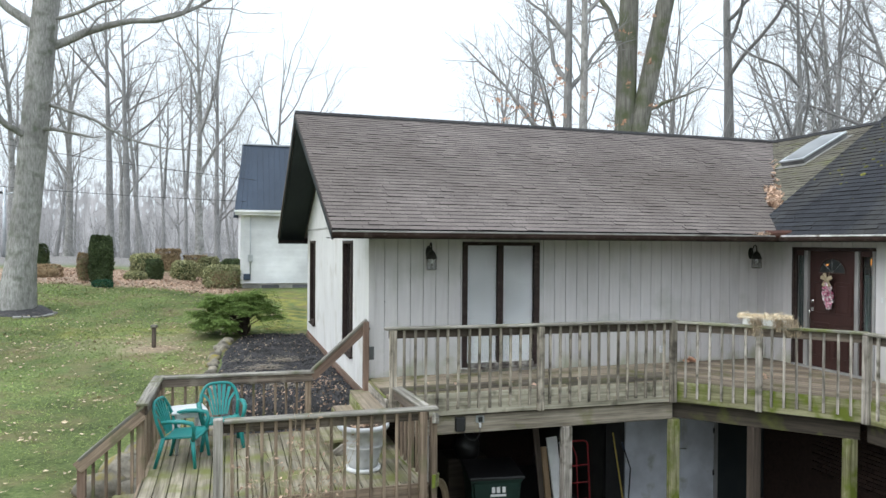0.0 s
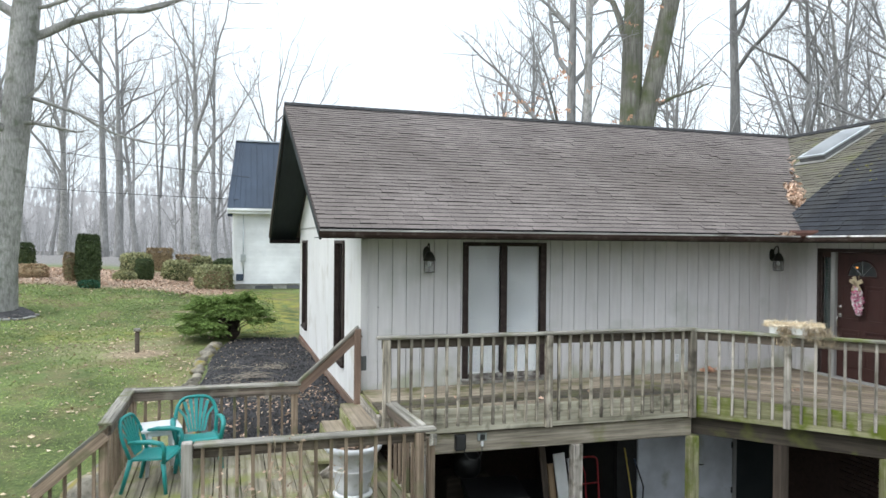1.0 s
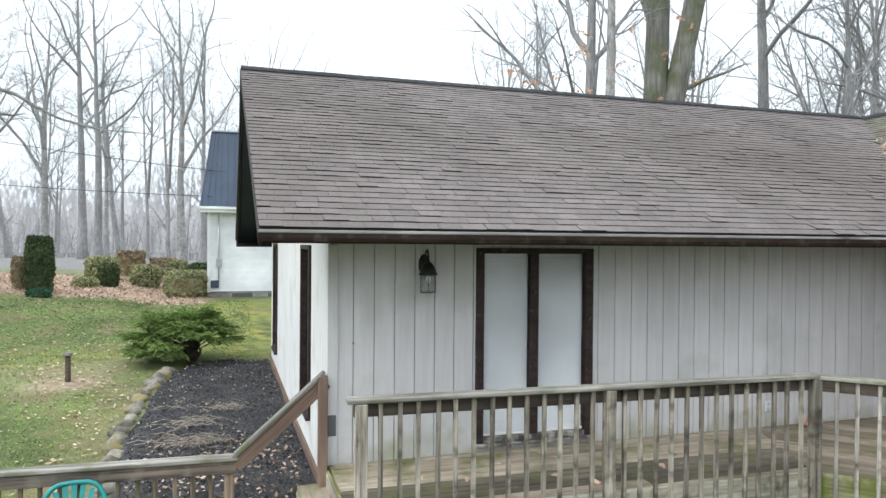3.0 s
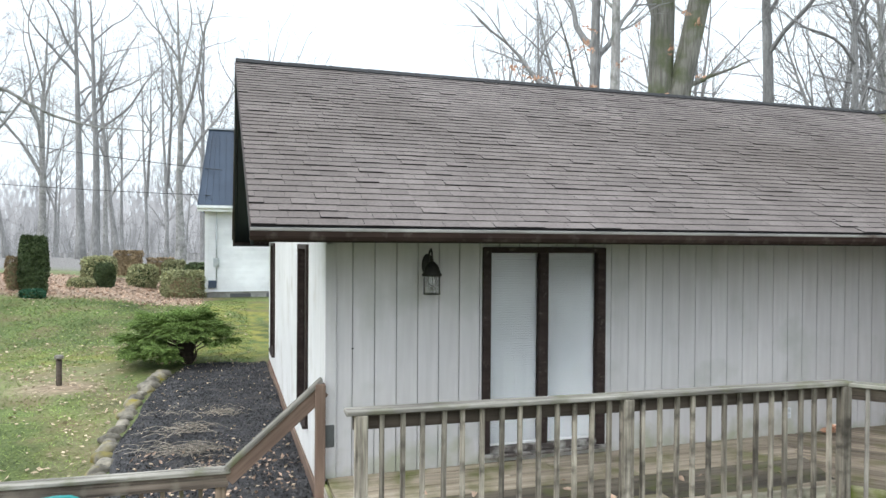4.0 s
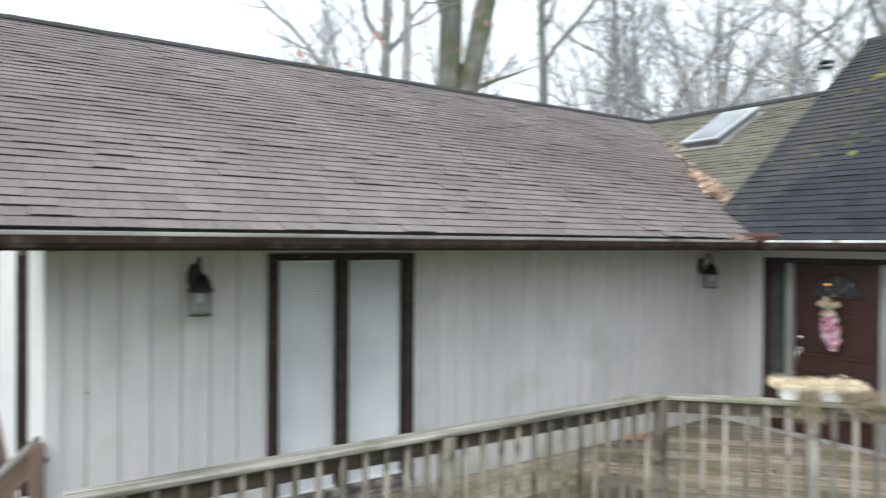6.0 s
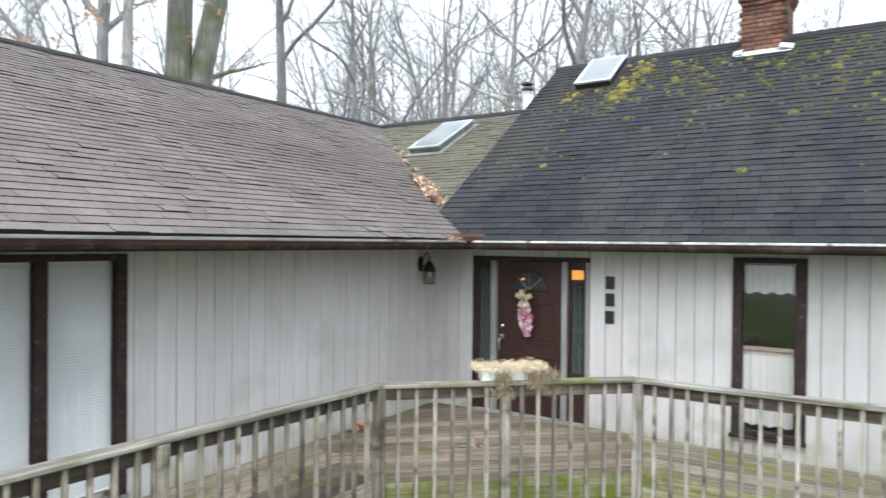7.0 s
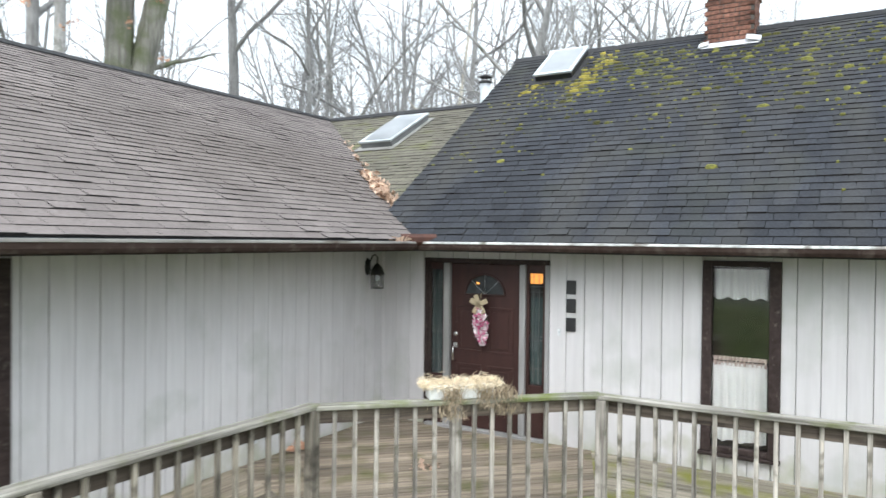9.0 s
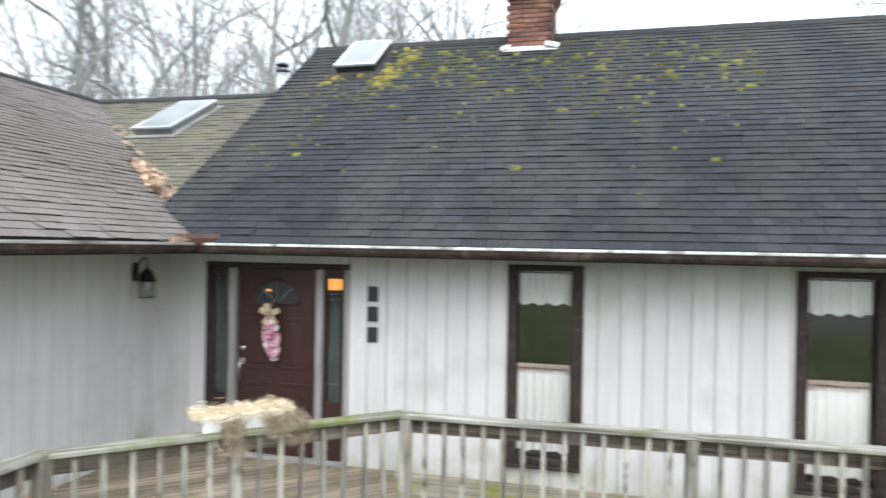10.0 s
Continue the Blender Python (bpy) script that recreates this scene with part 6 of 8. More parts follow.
# ---- garden chairs, table, planter ----
def garden_chair(at, turn, label):
    """A moulded plastic armchair facing local -y."""
    m = Matrix.Translation(at) @ Matrix.Rotation(radians(turn), 4, "Z") @ Matrix.Diagonal((1.06, 0.92, 0.89, 1))
    ch = thing("garden_chair", at, label, "chair", "teal plastic chairs on the landing")
    def put(name, bm):
        return part(name, bm, TEAL, ch, "", m)
    for sx in (-1, 1):
        put("leg", tube_bm([(sx * 0.22, -0.20, 0.40), (sx * 0.235, -0.225, 0.2), (sx * 0.255, -0.25, 0.0)], [0.032, 0.027, 0.022], 8))
        put("leg", tube_bm([(sx * 0.21, 0.19, 0.42), (sx * 0.23, 0.24, 0.2), (sx * 0.25, 0.29, 0.0)], [0.032, 0.027, 0.022], 8))
        put("armrest", tube_bm([(sx * 0.235, -0.215, 0.38), (sx * 0.265, -0.235, 0.56), (sx * 0.275, -0.21, 0.63), (sx * 0.275, -0.08, 0.655), (sx * 0.27, 0.08, 0.65), (sx * 0.245, 0.20, 0.63)], [0.026, 0.026, 0.03, 0.032, 0.03, 0.024], 8))
    bm = bmesh.new()
    nu, nv = 10, 10
    def surf(i, j):
        u, v = (i / nu - 0.5) * 2, j / nv
        w = 0.225 + 0.02 * (1 - v)
        return Vector((u * w, -0.24 + 0.46 * v, 0.425 - 0.035 * v + 0.02 * u * u - (0.03 * ((0.12 - v) / 0.12) ** 2 if v < 0.12 else 0)))
    g = [[bm.verts.new(surf(i, j)) for i in range(nu + 1)] for j in range(nv + 1)]
    lo = [[bm.verts.new(surf(i, j) - Vector((0, 0, 0.02))) for i in range(nu + 1)] for j in range(nv + 1)]
    for j in range(nv):
        for i in range(nu):
            bm.faces.new((g[j][i], g[j][i + 1], g[j + 1][i + 1], g[j + 1][i])).smooth = True
            bm.faces.new((lo[j][i], lo[j + 1][i], lo[j + 1][i + 1], lo[j][i + 1]))
    for j in range(nv):
        bm.faces.new((g[j][0], g[j + 1][0], lo[j + 1][0], lo[j][0]))
        bm.faces.new((g[j][nu], lo[j][nu], lo[j + 1][nu], g[j + 1][nu]))
    for i in range(nu):
        bm.faces.new((g[0][i], lo[0][i], lo[0][i + 1], g[0][i + 1]))
        bm.faces.new((g[nv][i], g[nv][i + 1], lo[nv][i + 1], lo[nv][i]))
    put("seat", bm)
    def back(u, z):
        return Vector((u, 0.215 + 0.16 * (z - 0.42) / 0.48 + 0.10 * u * u - 0.02, z))
    hoop = [back(0.235 * math.copysign(min(1.0, abs(math.cos(a)) ** 0.55), math.cos(a)), 0.60 + 0.30 * math.sin(a)) for a in [k * math.pi / 14 for k in range(15)]]
    hoop_ob = put("back_frame", tube_bm([back(0.215, 0.40)] + hoop + [back(-0.215, 0.40)], 0.022, 8))
    for k in range(7):
        f = (k - 3) / 3
        zt = 0.60 + 0.285 * math.sqrt(max(0.0, 1 - (f * 0.86) ** 2))
        a, b, c = back(0.085 * f, 0.43), back(0.13 * f, 0.64), back(0.20 * f, zt)
        bm = bmesh.new()
        prev = None
        for p, w in ((a, 0.012), (a.lerp(b, 0.5), 0.013), (b, 0.016), (b.lerp(c, 0.5), 0.019), (c, 0.021)):
            ring = [bm.verts.new(p + Vector((sx * w, sy * 0.006, 0))) for sx, sy in ((-1, -1), (1, -1), (1, 1), (-1, 1))]
            if prev:
                for q in range(4):
                    bm.faces.new((prev[q], prev[(q + 1) % 4], ring[(q + 1) % 4], ring[q]))
            prev = ring
        part("back_slat", bm, TEAL, hoop_ob, "", m)
    put("apron", tube_bm([(-0.225, -0.235, 0.40), (0, -0.25, 0.405), (0.225, -0.235, 0.40)], 0.018, 8))
    return ch


garden_chair((-2.57, -0.96, LZ), 74, "teal plastic garden armchair turned sideways on the landing")
garden_chair((-2.13, -0.34, LZ), 6, "teal plastic garden armchair facing the stairs on the landing")
tb = thing("side_table", (-2.62, -0.42, LZ), "small white plastic garden table behind the teal chairs", "table")
tm = Matrix.Translation((-2.56, -0.45, LZ)) @ Matrix.Rotation(radians(12), 4, "Z") @ Matrix.Diagonal((1, 1, 1.1, 1))
part("tabletop", box_bm(0.46, 0.42, 0.035, 0.015), WHITE_PLASTIC, tb, "", tm @ Matrix.Translation((0, 0, 0.50)))
part("apron", box_bm(0.32, 0.32, 0.06, 0.01), WHITE_PLASTIC, tb, "", tm @ Matrix.Translation((0, 0, 0.455)))
for sx in (-1, 1):
    for sy in (-1, 1):
        part("leg", tube_bm([(sx * 0.13, sy * 0.13, 0.45), (sx * 0.16, sy * 0.16, 0.0)], [0.03, 0.022], 8), WHITE_PLASTIC, tb, "", tm)

pl = thing("planter", (-0.42, -1.85, LZ), "large pale grey urn planter with dry soil and a white base", "plant pot")
pm = Matrix.Translation((-0.44, -1.85, LZ)) @ Matrix.Diagonal((0.81, 0.81, 0.98, 1))
part("pot", lathe_bm([(0.0, 0.04), (0.215, 0.04), (0.235, 0.10), (0.29, 0.30), (0.294, 0.315), (0.288, 0.33), (0.335, 0.50), (0.37, 0.515), (0.395, 0.54), (0.395, 0.575), (0.375, 0.59), (0.335, 0.585), (0.32, 0.53)], 32), POT, pl, "", pm)
part("band", lathe_bm([(0.293, 0.305), (0.301, 0.315), (0.293, 0.325)], 32), WHITE_PLASTIC, pl, "", pm)
part("saucer", lathe_bm([(0.0, 0.0), (0.26, 0.0), (0.275, 0.02), (0.262, 0.045), (0.225, 0.05)], 32), WHITE_PLASTIC, pl, "chipped white base", pm)
bm = bmesh.new()
bmesh.ops.create_circle(bm, cap_ends=True, radius=0.325, segments=28)
part("soil", bm, SOIL, pl, "", pm @ Matrix.Translation((0, 0, 0.545)))
rng = np.random.default_rng(21)
me = card_mesh("dead_leaves", np.array([(-0.42 + rng.normal(0, 0.09), -1.85 + rng.normal(0, 0.09), LZ + 0.56) for _ in range(60)]), 0.035, LEAF_DRY, rng, up=0.5)
under(new("dead_leaves", me), pl, I4.copy())


# flower box with a heap of dried stems, sitting on the corner rail
def flower_box():
    d = (Vector((*D, 0)) - Vector((*C, 0))).normalized()
    s = Vector((d.y, -d.x, 0))
    c = Vector((*F, 0)) + Vector((0.05, -0.04, 0)) + d * -0.02 - s * 0.06
    m = Matrix((d, s, Vector((0, 0, 1)))).transposed().to_4x4()
    m.translation = c + Vector((0, 0, 0.908))
    m = m @ Matrix.Diagonal((0.9, 1, 0.92, 1))
    f = thing("flower_box", tuple(c + Vector((0, 0, 0.912))), "white window box heaped with withered straw-coloured plants on the railing", "flower box")
    part("box", box_bm(0.62, 0.17, 0.13, 0.01), WHITE_PAINT, f, "chipped white box", m @ Matrix.Translation((0, 0, 0.068)))
    rng = np.random.default_rng(8)
    n = 3600
    pts = np.stack([rng.uniform(-0.38, 0.38, n), rng.normal(0, 0.07, n), 0.11 + np.abs(rng.normal(0, 0.03, n))], 1)
    dirs = np.stack([rng.normal(0, 1, n), rng.normal(0, 0.6, n), rng.normal(0.1, 0.45, n)], 1)
    v, k = cards(pts, 0.042, rng, stretch=1.0, dirs=dirs)
    v2 = v.reshape(-1, 4, 3)
    mid = v2.mean(1, keepdims=True)
    v2[:, [1, 3]] = mid + (v2[:, [1, 3]] - mid) * 0.12
    me = bpy.data.meshes.new("dried_straw")
    me.from_pydata(v2.reshape(-1, 3).tolist(), [], k.tolist())
    me.materials.append(STRAW)
    under(new("dried_straw", me), f, m.copy())
    n = 1100
    which = rng.random(n)
    cx = np.where(which < 0.45, -0.10, np.where(which < 0.7, 0.22, 0.40)) + rng.normal(0, 0.055, n)
    depth = np.where(which < 0.45, 0.27, np.where(which < 0.7, 0.17, 0.24))
    t = rng.random(n)
    pts = np.stack([cx, 0.13 + rng.normal(0, 0.03, n), 0.12 - depth * t], 1)
    dirs = np.stack([rng.normal(0, 0.4, n), rng.normal(0, 0.3, n), -np.ones(n)], 1)
    v, k = cards(pts, 0.05, rng, dirs=dirs)
    v2 = v.reshape(-1, 4, 3)
    mid = v2.mean(1, keepdims=True)
    v2[:, [1, 3]] = mid + (v2[:, [1, 3]] - mid) * 0.15
    me = bpy.data.meshes.new("hanging_fringe")
    me.from_pydata(v2.reshape(-1, 3).tolist(), [], k.tolist())
    me.materials.append(STRAW_DARK)
    under(new("hanging_fringe", me), f, m.copy())


flower_box()
rng = np.random.default_rng(31)
for pts, mt, lab in (([(5.62 + rng.normal(0, 0.06), -0.10 - abs(rng.normal(0, 0.04)), 0.03 + abs(rng.normal(0, 0.03))) for _ in range(60)], LEAF_ORANGE, "orange leaves blown against the wall on the deck"),
                     ([(5.95 + rng.normal(0, 0.09), -1.55 + rng.normal(0, 0.07), 0.012) for _ in range(12)] + [(2.2 + rng.normal(0, 1.2), -0.9 + rng.normal(0, 0.2), 0.012) for _ in range(10)], LEAF_DRY, "few dry brown leaves lying on the deck boards")):
    ob = new("fallen_leaves", card_mesh("fallen_leaves", np.array([p for p in pts if p[1] < -0.03 and p[1] > -1.25 or p[0] > 5]), 0.05, mt, rng, up=0.7))
    tagged(ob, lab, "leaves", kind="stuff")

# ---- under the deck ----
lowwall = thing("wall_basement", (4, 0.1, -1.5), "brick basement wall with shade in its colour and a deep open bay", "wall", kind="structure")
BZ = -2.56
part("pier", span_bm((0.0, -0.02, BZ), (0.66, 0.30, -0.28), 0.004), MORTAR, lowwall)
# bay back and sides are near-black: the recess's shade is in their colour
part("bay_back", span_bm((0.66, 2.9, BZ), (4.05, 3.0, -0.28), 0), BRICK_SHADED, lowwall)
part("bay_side", span_bm((0.60, 0.30, BZ), (0.66, 2.9, -0.28), 0), BRICK_SHADED, lowwall)
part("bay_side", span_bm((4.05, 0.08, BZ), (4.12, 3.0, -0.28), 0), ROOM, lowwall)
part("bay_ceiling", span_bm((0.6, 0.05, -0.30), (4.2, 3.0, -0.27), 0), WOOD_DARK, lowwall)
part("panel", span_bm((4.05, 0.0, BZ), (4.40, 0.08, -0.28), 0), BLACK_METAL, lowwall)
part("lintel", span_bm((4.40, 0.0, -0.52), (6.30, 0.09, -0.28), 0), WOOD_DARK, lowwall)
# near-black piece: the deep shade under the deck is its colour
part("wall_core", span_bm((6.30, 0.0, BZ), (WX + 0.3, 0.12, -0.28), 0), SOFFIT_AND_SHADE, lowwall)
part("wall_core", span_bm((WX + 0.01, -12.0, BZ), (WX + 0.14, -0.002, -0.04), 0), BRICK_SHADED, lowwall)
bme = to_mesh("brick", box_bm(0.203, 0.05, 0.057, 0.004), BRICK_SHADED)
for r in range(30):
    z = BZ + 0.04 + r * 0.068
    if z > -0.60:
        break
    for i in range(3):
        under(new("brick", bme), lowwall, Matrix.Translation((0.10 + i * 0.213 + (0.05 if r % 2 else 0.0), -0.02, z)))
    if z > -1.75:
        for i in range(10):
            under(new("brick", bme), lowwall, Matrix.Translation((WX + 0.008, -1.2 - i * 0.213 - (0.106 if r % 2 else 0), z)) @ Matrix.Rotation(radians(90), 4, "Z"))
dd = thing("door_2", (5.3, -0.01, BZ), "pale grey double basement doors with lever handle", "door", kind="structure")
for x0, x1 in ((4.42, 5.33), (5.345, 6.22)):
    part("door_leaf", span_bm((x0, 0.0, BZ + 0.02), (x1, 0.045, -0.53), 0.004), DOOR_WHITE, dd)
part("door_frame", span_bm((6.225, -0.012, BZ), (6.30, 0.08, -0.52), 0.004), TRIM_GREY, dd)
part("astragal", span_bm((5.315, -0.012, BZ + 0.02), (5.36, -0.002, -0.53), 0.003), DOOR_WHITE, dd)
part("door_handle", tube_bm([(5.46, 0.0, -1.50), (5.46, -0.055, -1.50), (5.60, -0.06, -1.505)], 0.011, 8), CHROME, dd)
part("rose", lathe_bm([(0.0, 0.012), (0.03, 0.01), (0.033, 0.0)], 14), CHROME, dd, "", Matrix.Translation((5.46, -0.001, -1.50)) @ Matrix.Rotation(radians(90), 4, "X"))
part("keyhole", lathe_bm([(0.0, 0.012), (0.026, 0.01), (0.03, 0.0)], 14), BLACK_METAL, dd, "", Matrix.Translation((5.46, -0.001, -1.64)) @ Matrix.Rotation(radians(90), 4, "X"))
for z in (-1.25, -2.0):
    part("hinge", span_bm((6.195, -0.01, z - 0.05), (6.23, 0.0, z + 0.05), 0.002), BLACK_METAL, dd)


def wheelie_bin():
    b = thing("wheelie_bin", (1.85, -0.35, BZ), "dark green refuse bin with a black lid and white lettering bars", "bin")
    bm = bmesh.new()
    ring = []
    for z, w, d in ((0.10, 0.30, 0.28), (1.02, 0.385, 0.36), (1.06, 0.40, 0.375), (1.10, 0.40, 0.375)):
        ring.append([bm.verts.new((sx * w, sy * d, z)) for sx, sy in ((-1, -1), (1, -1), (1, 1), (-1, 1))])
    for a, c in zip(ring, ring[1:]):
        for k in range(4):
            bm.faces.new((a[k], a[(k + 1) % 4], c[(k + 1) % 4], c[k]))
    bm.faces.new(ring[0][::-1])
    bmesh.ops.bevel(bm, geom=[e for e in bm.edges if abs(e.verts[0].co.z - e.verts[1].co.z) > 0.3], offset=0.04, segments=3, affect="EDGES")
    m = Matrix.Translation((1.85, -0.35, BZ)) @ Matrix.Rotation(radians(-8), 4, "Z")
    part("body", bm, BIN_GREEN, b, "", m)
    lid = part("lid", box_bm(0.84, 0.80, 0.05, 0.02), BLACK_METAL, b, "black lid", m @ Matrix.Translation((0, 0.0, 1.125)) @ Matrix.Rotation(radians(3), 4, "X"))
    part("handle", tube_bm([(-0.3, 0.42, 1.08), (0.3, 0.42, 1.08)], 0.018, 8), BLACK_METAL, lid, "", m)
    for sx in (-1, 1):
        part("wheel", tube_bm([(sx * 0.30 - 0.03, 0.30, 0.11), (sx * 0.30 + 0.03, 0.30, 0.11)], 0.11, 18), BLACK_METAL, b, "", m)
    for x, w in ((-0.085, 0.05), (-0.01, 0.055), (0.075, 0.05)):
        part("letter_bar", box_bm(w, 0.004, 0.085, 0.003), WHITE_PAINT, b, "white bar", m @ Matrix.Translation((x + 0.03, -0.366, 0.93)) @ Matrix.Rotation(radians(-5), 4, "X"))
    part("letter_bar", box_bm(0.24, 0.004, 0.035, 0.003), WHITE_PAINT, b, "white bar", m @ Matrix.Translation((0.02, -0.358, 0.845)) @ Matrix.Rotation(radians(-5), 4, "X"))


wheelie_bin()
bag = bmesh.new()
bmesh.ops.create_icosphere(bag, subdivisions=3, radius=0.24)
for v in bag.verts:
    v.co = v.co * (1 + 0.16 * noise.noise(v.co * 5)) * (1 if v.co.z > 0 else 0.9)
    v.co.z *= 1.1
solid("bin_bag", smooth(bag), BLACK_METAL, "black stuffed refuse bag standing behind the bin", "bag", world=Matrix.Translation((1.72, 0.45, BZ + 1.25)))
solid("storage_crate", box_bm(0.7, 0.6, 1.05, 0.02), WOOD_DARK, "dark storage crate in the open bay", "crate", world=Matrix.Translation((1.75, 0.75, BZ + 0.53)))


def hand_truck():
    h = thing("hand_truck", (3.55, 0.05, BZ), "red tubular steel hand truck leaning in the bay", "hand truck")
    m = Matrix.Translation((3.56, -0.02, BZ)) @ Matrix.Rotation(radians(-6), 4, "X")
    for sx in (-1, 1):
        part("side_tube", tube_bm([(sx * 0.20, 0, 0.05), (sx * 0.20, 0, 1.22), (sx * 0.185, 0, 1.27), (sx * 0.14, 0, 1.30), (0, 0, 1.305)], 0.015, 8), RED, h, "", m)
        part("wheel", tube_bm([(sx * 0.24 - 0.03, 0.10, 0.13), (sx * 0.24 + 0.03, 0.10, 0.13)], 0.13, 18), BLACK_METAL, h, "", m)
    for z in (0.35, 0.62, 0.90):
        part("cross_bar", tube_bm([(-0.2, 0, z), (0.2, 0, z)], 0.012, 6), RED, h, "", m)
    part("centre_bar", tube_bm([(-0.02, 0.0, 0.1), (-0.02, 0.0, 1.05), (-0.10, 0.0, 1.28)], 0.010, 6), RED, h, "", m)
    part("toe_plate", box_bm(0.42, 0.22, 0.01, 0.003), RED, h, "", m @ Matrix.Translation((0, -0.12, 0.02)))


hand_truck()
for p0, p1, w, h, mt, lab in (((2.86, -0.15, BZ), (2.76, 0.12, -0.62), 0.10, 0.04, WOOD_DARK, "dark plank leaning in the open bay"),
                              ((2.92, -0.25, BZ), (2.90, 0.02, -1.28), 0.10, 0.04, WOOD_NEW, "bare brown plank leaning in the open bay"),
                              ((3.10, -0.30, BZ), (3.02, -0.02, -1.12), 0.19, 0.03, WHITE_PAINT, "pale painted board leaning in the open bay"),
                              ((3.32, -0.32, BZ), (3.17, -0.05, -1.20), 0.05, 0.03, DOOR_WHITE, "narrow pale batten leaning in the open bay")):
    ob = beam("leaning_plank", p0, p1, w, h, mt, None, (0, -1, 0.3))
    tagged(ob, lab, "plank")
tl = thing("broom", (4.24, -0.2, BZ), "yellow-handled broom leaning against the dark panel", "broom")
part("handle", tube_bm([(4.27, -0.25, BZ + 0.12), (4.16, -0.03, -1.13)], 0.013, 8), YELLOW, tl)
part("head", box_bm(0.28, 0.05, 0.12, 0.01), BLACK_METAL, tl, "", Matrix.Translation((4.275, -0.26, BZ + 0.062)))
ht = thing("loppers", (4.40, -0.2, BZ), "black bent-handled garden tool leaning by the doors", "garden tool")
part("handle", tube_bm([(4.33, -0.22, BZ + 0.02), (4.43, -0.15, -1.72), (4.33, -0.06, -1.33)], 0.012, 7), BLACK_METAL, ht)
part("grip", tube_bm([(4.36, -0.08, -1.44), (4.32, -0.055, -1.30)], 0.016, 7), NAVY, ht)
hose = thing("hose_coil", (0.62, -0.98, -1.6), "tan coiled hose hanging on the post", "hose")
for k in range(5):
    r = 0.15 + 0.010 * k
    part("loop", tube_bm([(0.66 + 0.008 * k + r * 0.72 * math.cos(a), -1.33 - 0.012 * k, -1.52 + r * 2.0 * math.sin(a) - 0.0) for a in [q * math.tau / 24 for q in range(25)]], 0.010, 6), ROPE, hose)
# boxes and cable on the beam
jb = thing("outdoor_speaker_box", (1.02, -1.28, -0.44), "small black box screwed to the deck beam", "box")
part("case", span_bm((0.94, -1.33, -0.54), (1.08, -1.267, -0.34), 0.012), BLACK_METAL, jb)
part("grille", span_bm((0.96, -1.336, -0.52), (1.06, -1.33, -0.36), 0.003), CABLE, jb)
cb = thing("junction_box", (1.30, -1.28, -0.40), "grey weatherproof outlet with a dangling cable on the beam", "outlet")
plate = part("plate", span_bm((1.24, -1.31, -0.44), (1.36, -1.267, -0.34), 0.006), GALV, cb)
part("cover", span_bm((1.27, -1.325, -0.425), (1.33, -1.31, -0.355), 0.004), BLACK_METAL, plate)
plug = part("plug", span_bm((1.275, -1.35, -0.50), (1.305, -1.312, -0.44), 0.006), WHITE_PLASTIC, cb)
part("cable", tube_bm([(1.29, -1.335, -0.50), (1.28, -1.34, -0.60), (1.22, -1.33, -0.67), (1.13, -1.32, -0.66), (1.07, -1.31, -0.58), (1.06, -1.30, -0.53)], 0.005, 6), CABLE, plug)

# leggy dry shrub in front of the landing
rng = np.random.default_rng(17)
bm = bmesh.new()
leaves = []
for k in range(26):
    x, y = -1.45 + rng.normal(0, 0.22), -2.95 + rng.normal(0, 0.10)
    p = [Vector((x, y, -1.6))]
    dv = Vector((rng.normal(0, 0.10), rng.normal(0, 0.06), 1))
    h = rng.uniform(0.9, 1.75)
    for s in range(6):
        dv += Vector((rng.normal(0, 0.10), rng.normal(0, 0.08), 0))
        p.append(p[-1] + dv.normalized() * h / 6)
        for q in range(3):
            side = Vector((rng.normal(0, 1), rng.normal(0, 0.5), rng.uniform(0.2, 0.9))).normalized() * rng.uniform(0.05, 0.18)
            tube_bm([p[-1], p[-1] + side], [0.003, 0.002], 3, bm, False)
            if rng.random() < 0.8 and s > 1:
                leaves.append(tuple(p[-1] + side))
    tube_bm(p, [0.006 - 0.0006 * i for i in range(7)], 4, bm, False)
sh = thing("dry_shrub", (-1.45, -2.95, -1.6), "leggy bare shrub with a few withered pinkish leaves", "shrub")
part("stem", bm, STRAW_DARK, sh)
under(new("withered_leaves", card_mesh("withered_leaves", np.array(leaves), 0.026, LEAF_DRY, rng)), sh, I4.copy())

# ---- garden bed, edging stones, bollard ----
bx, by = np.linspace(-2.35, -0.02, 26), np.linspace(-0.2, 9.4, 80)
verts, faces = [], []
for y in by:
    edge = -2.05 - 0.25 * math.sin(y * 0.35) - 0.18 * noise.noise((0, y * 0.6, 1)) + 0.10 * max(0, y - 7.5)
    for i, _ in enumerate(bx):
        x = edge + (-0.02 - edge) * i / 25
        base = terrain(x, y)
        k = min(1.0, i / 4)
        target = max(base, -0.44 - 0.02 * y) - 0.55 * ease(1.0, -0.1, y)
        verts.append((x, y, base - 0.02 + (target + 0.05 - base + 0.03 * noise.noise((x * 2.2, y * 2.2, 0)) + 0.015 * noise.noise((x * 9, y * 9, 3))) * k))
faces = [(j * 26 + i, j * 26 + i + 1, (j + 1) * 26 + i + 1, (j + 1) * 26 + i) for j in range(79) for i in range(25)]
bed = raw("garden_bed", verts, faces, MULCH, None, "bed of dark mulch along the gable wall", "structure", "flower bed", True)
barr = np.array(verts).reshape(80, 26, 3)
rng = np.random.default_rng(3)
n = 30000
jj, ii = rng.integers(0, 79, n), rng.integers(1, 25, n)
fj, fi = rng.random(n)[:, None], rng.random(n)[:, None]
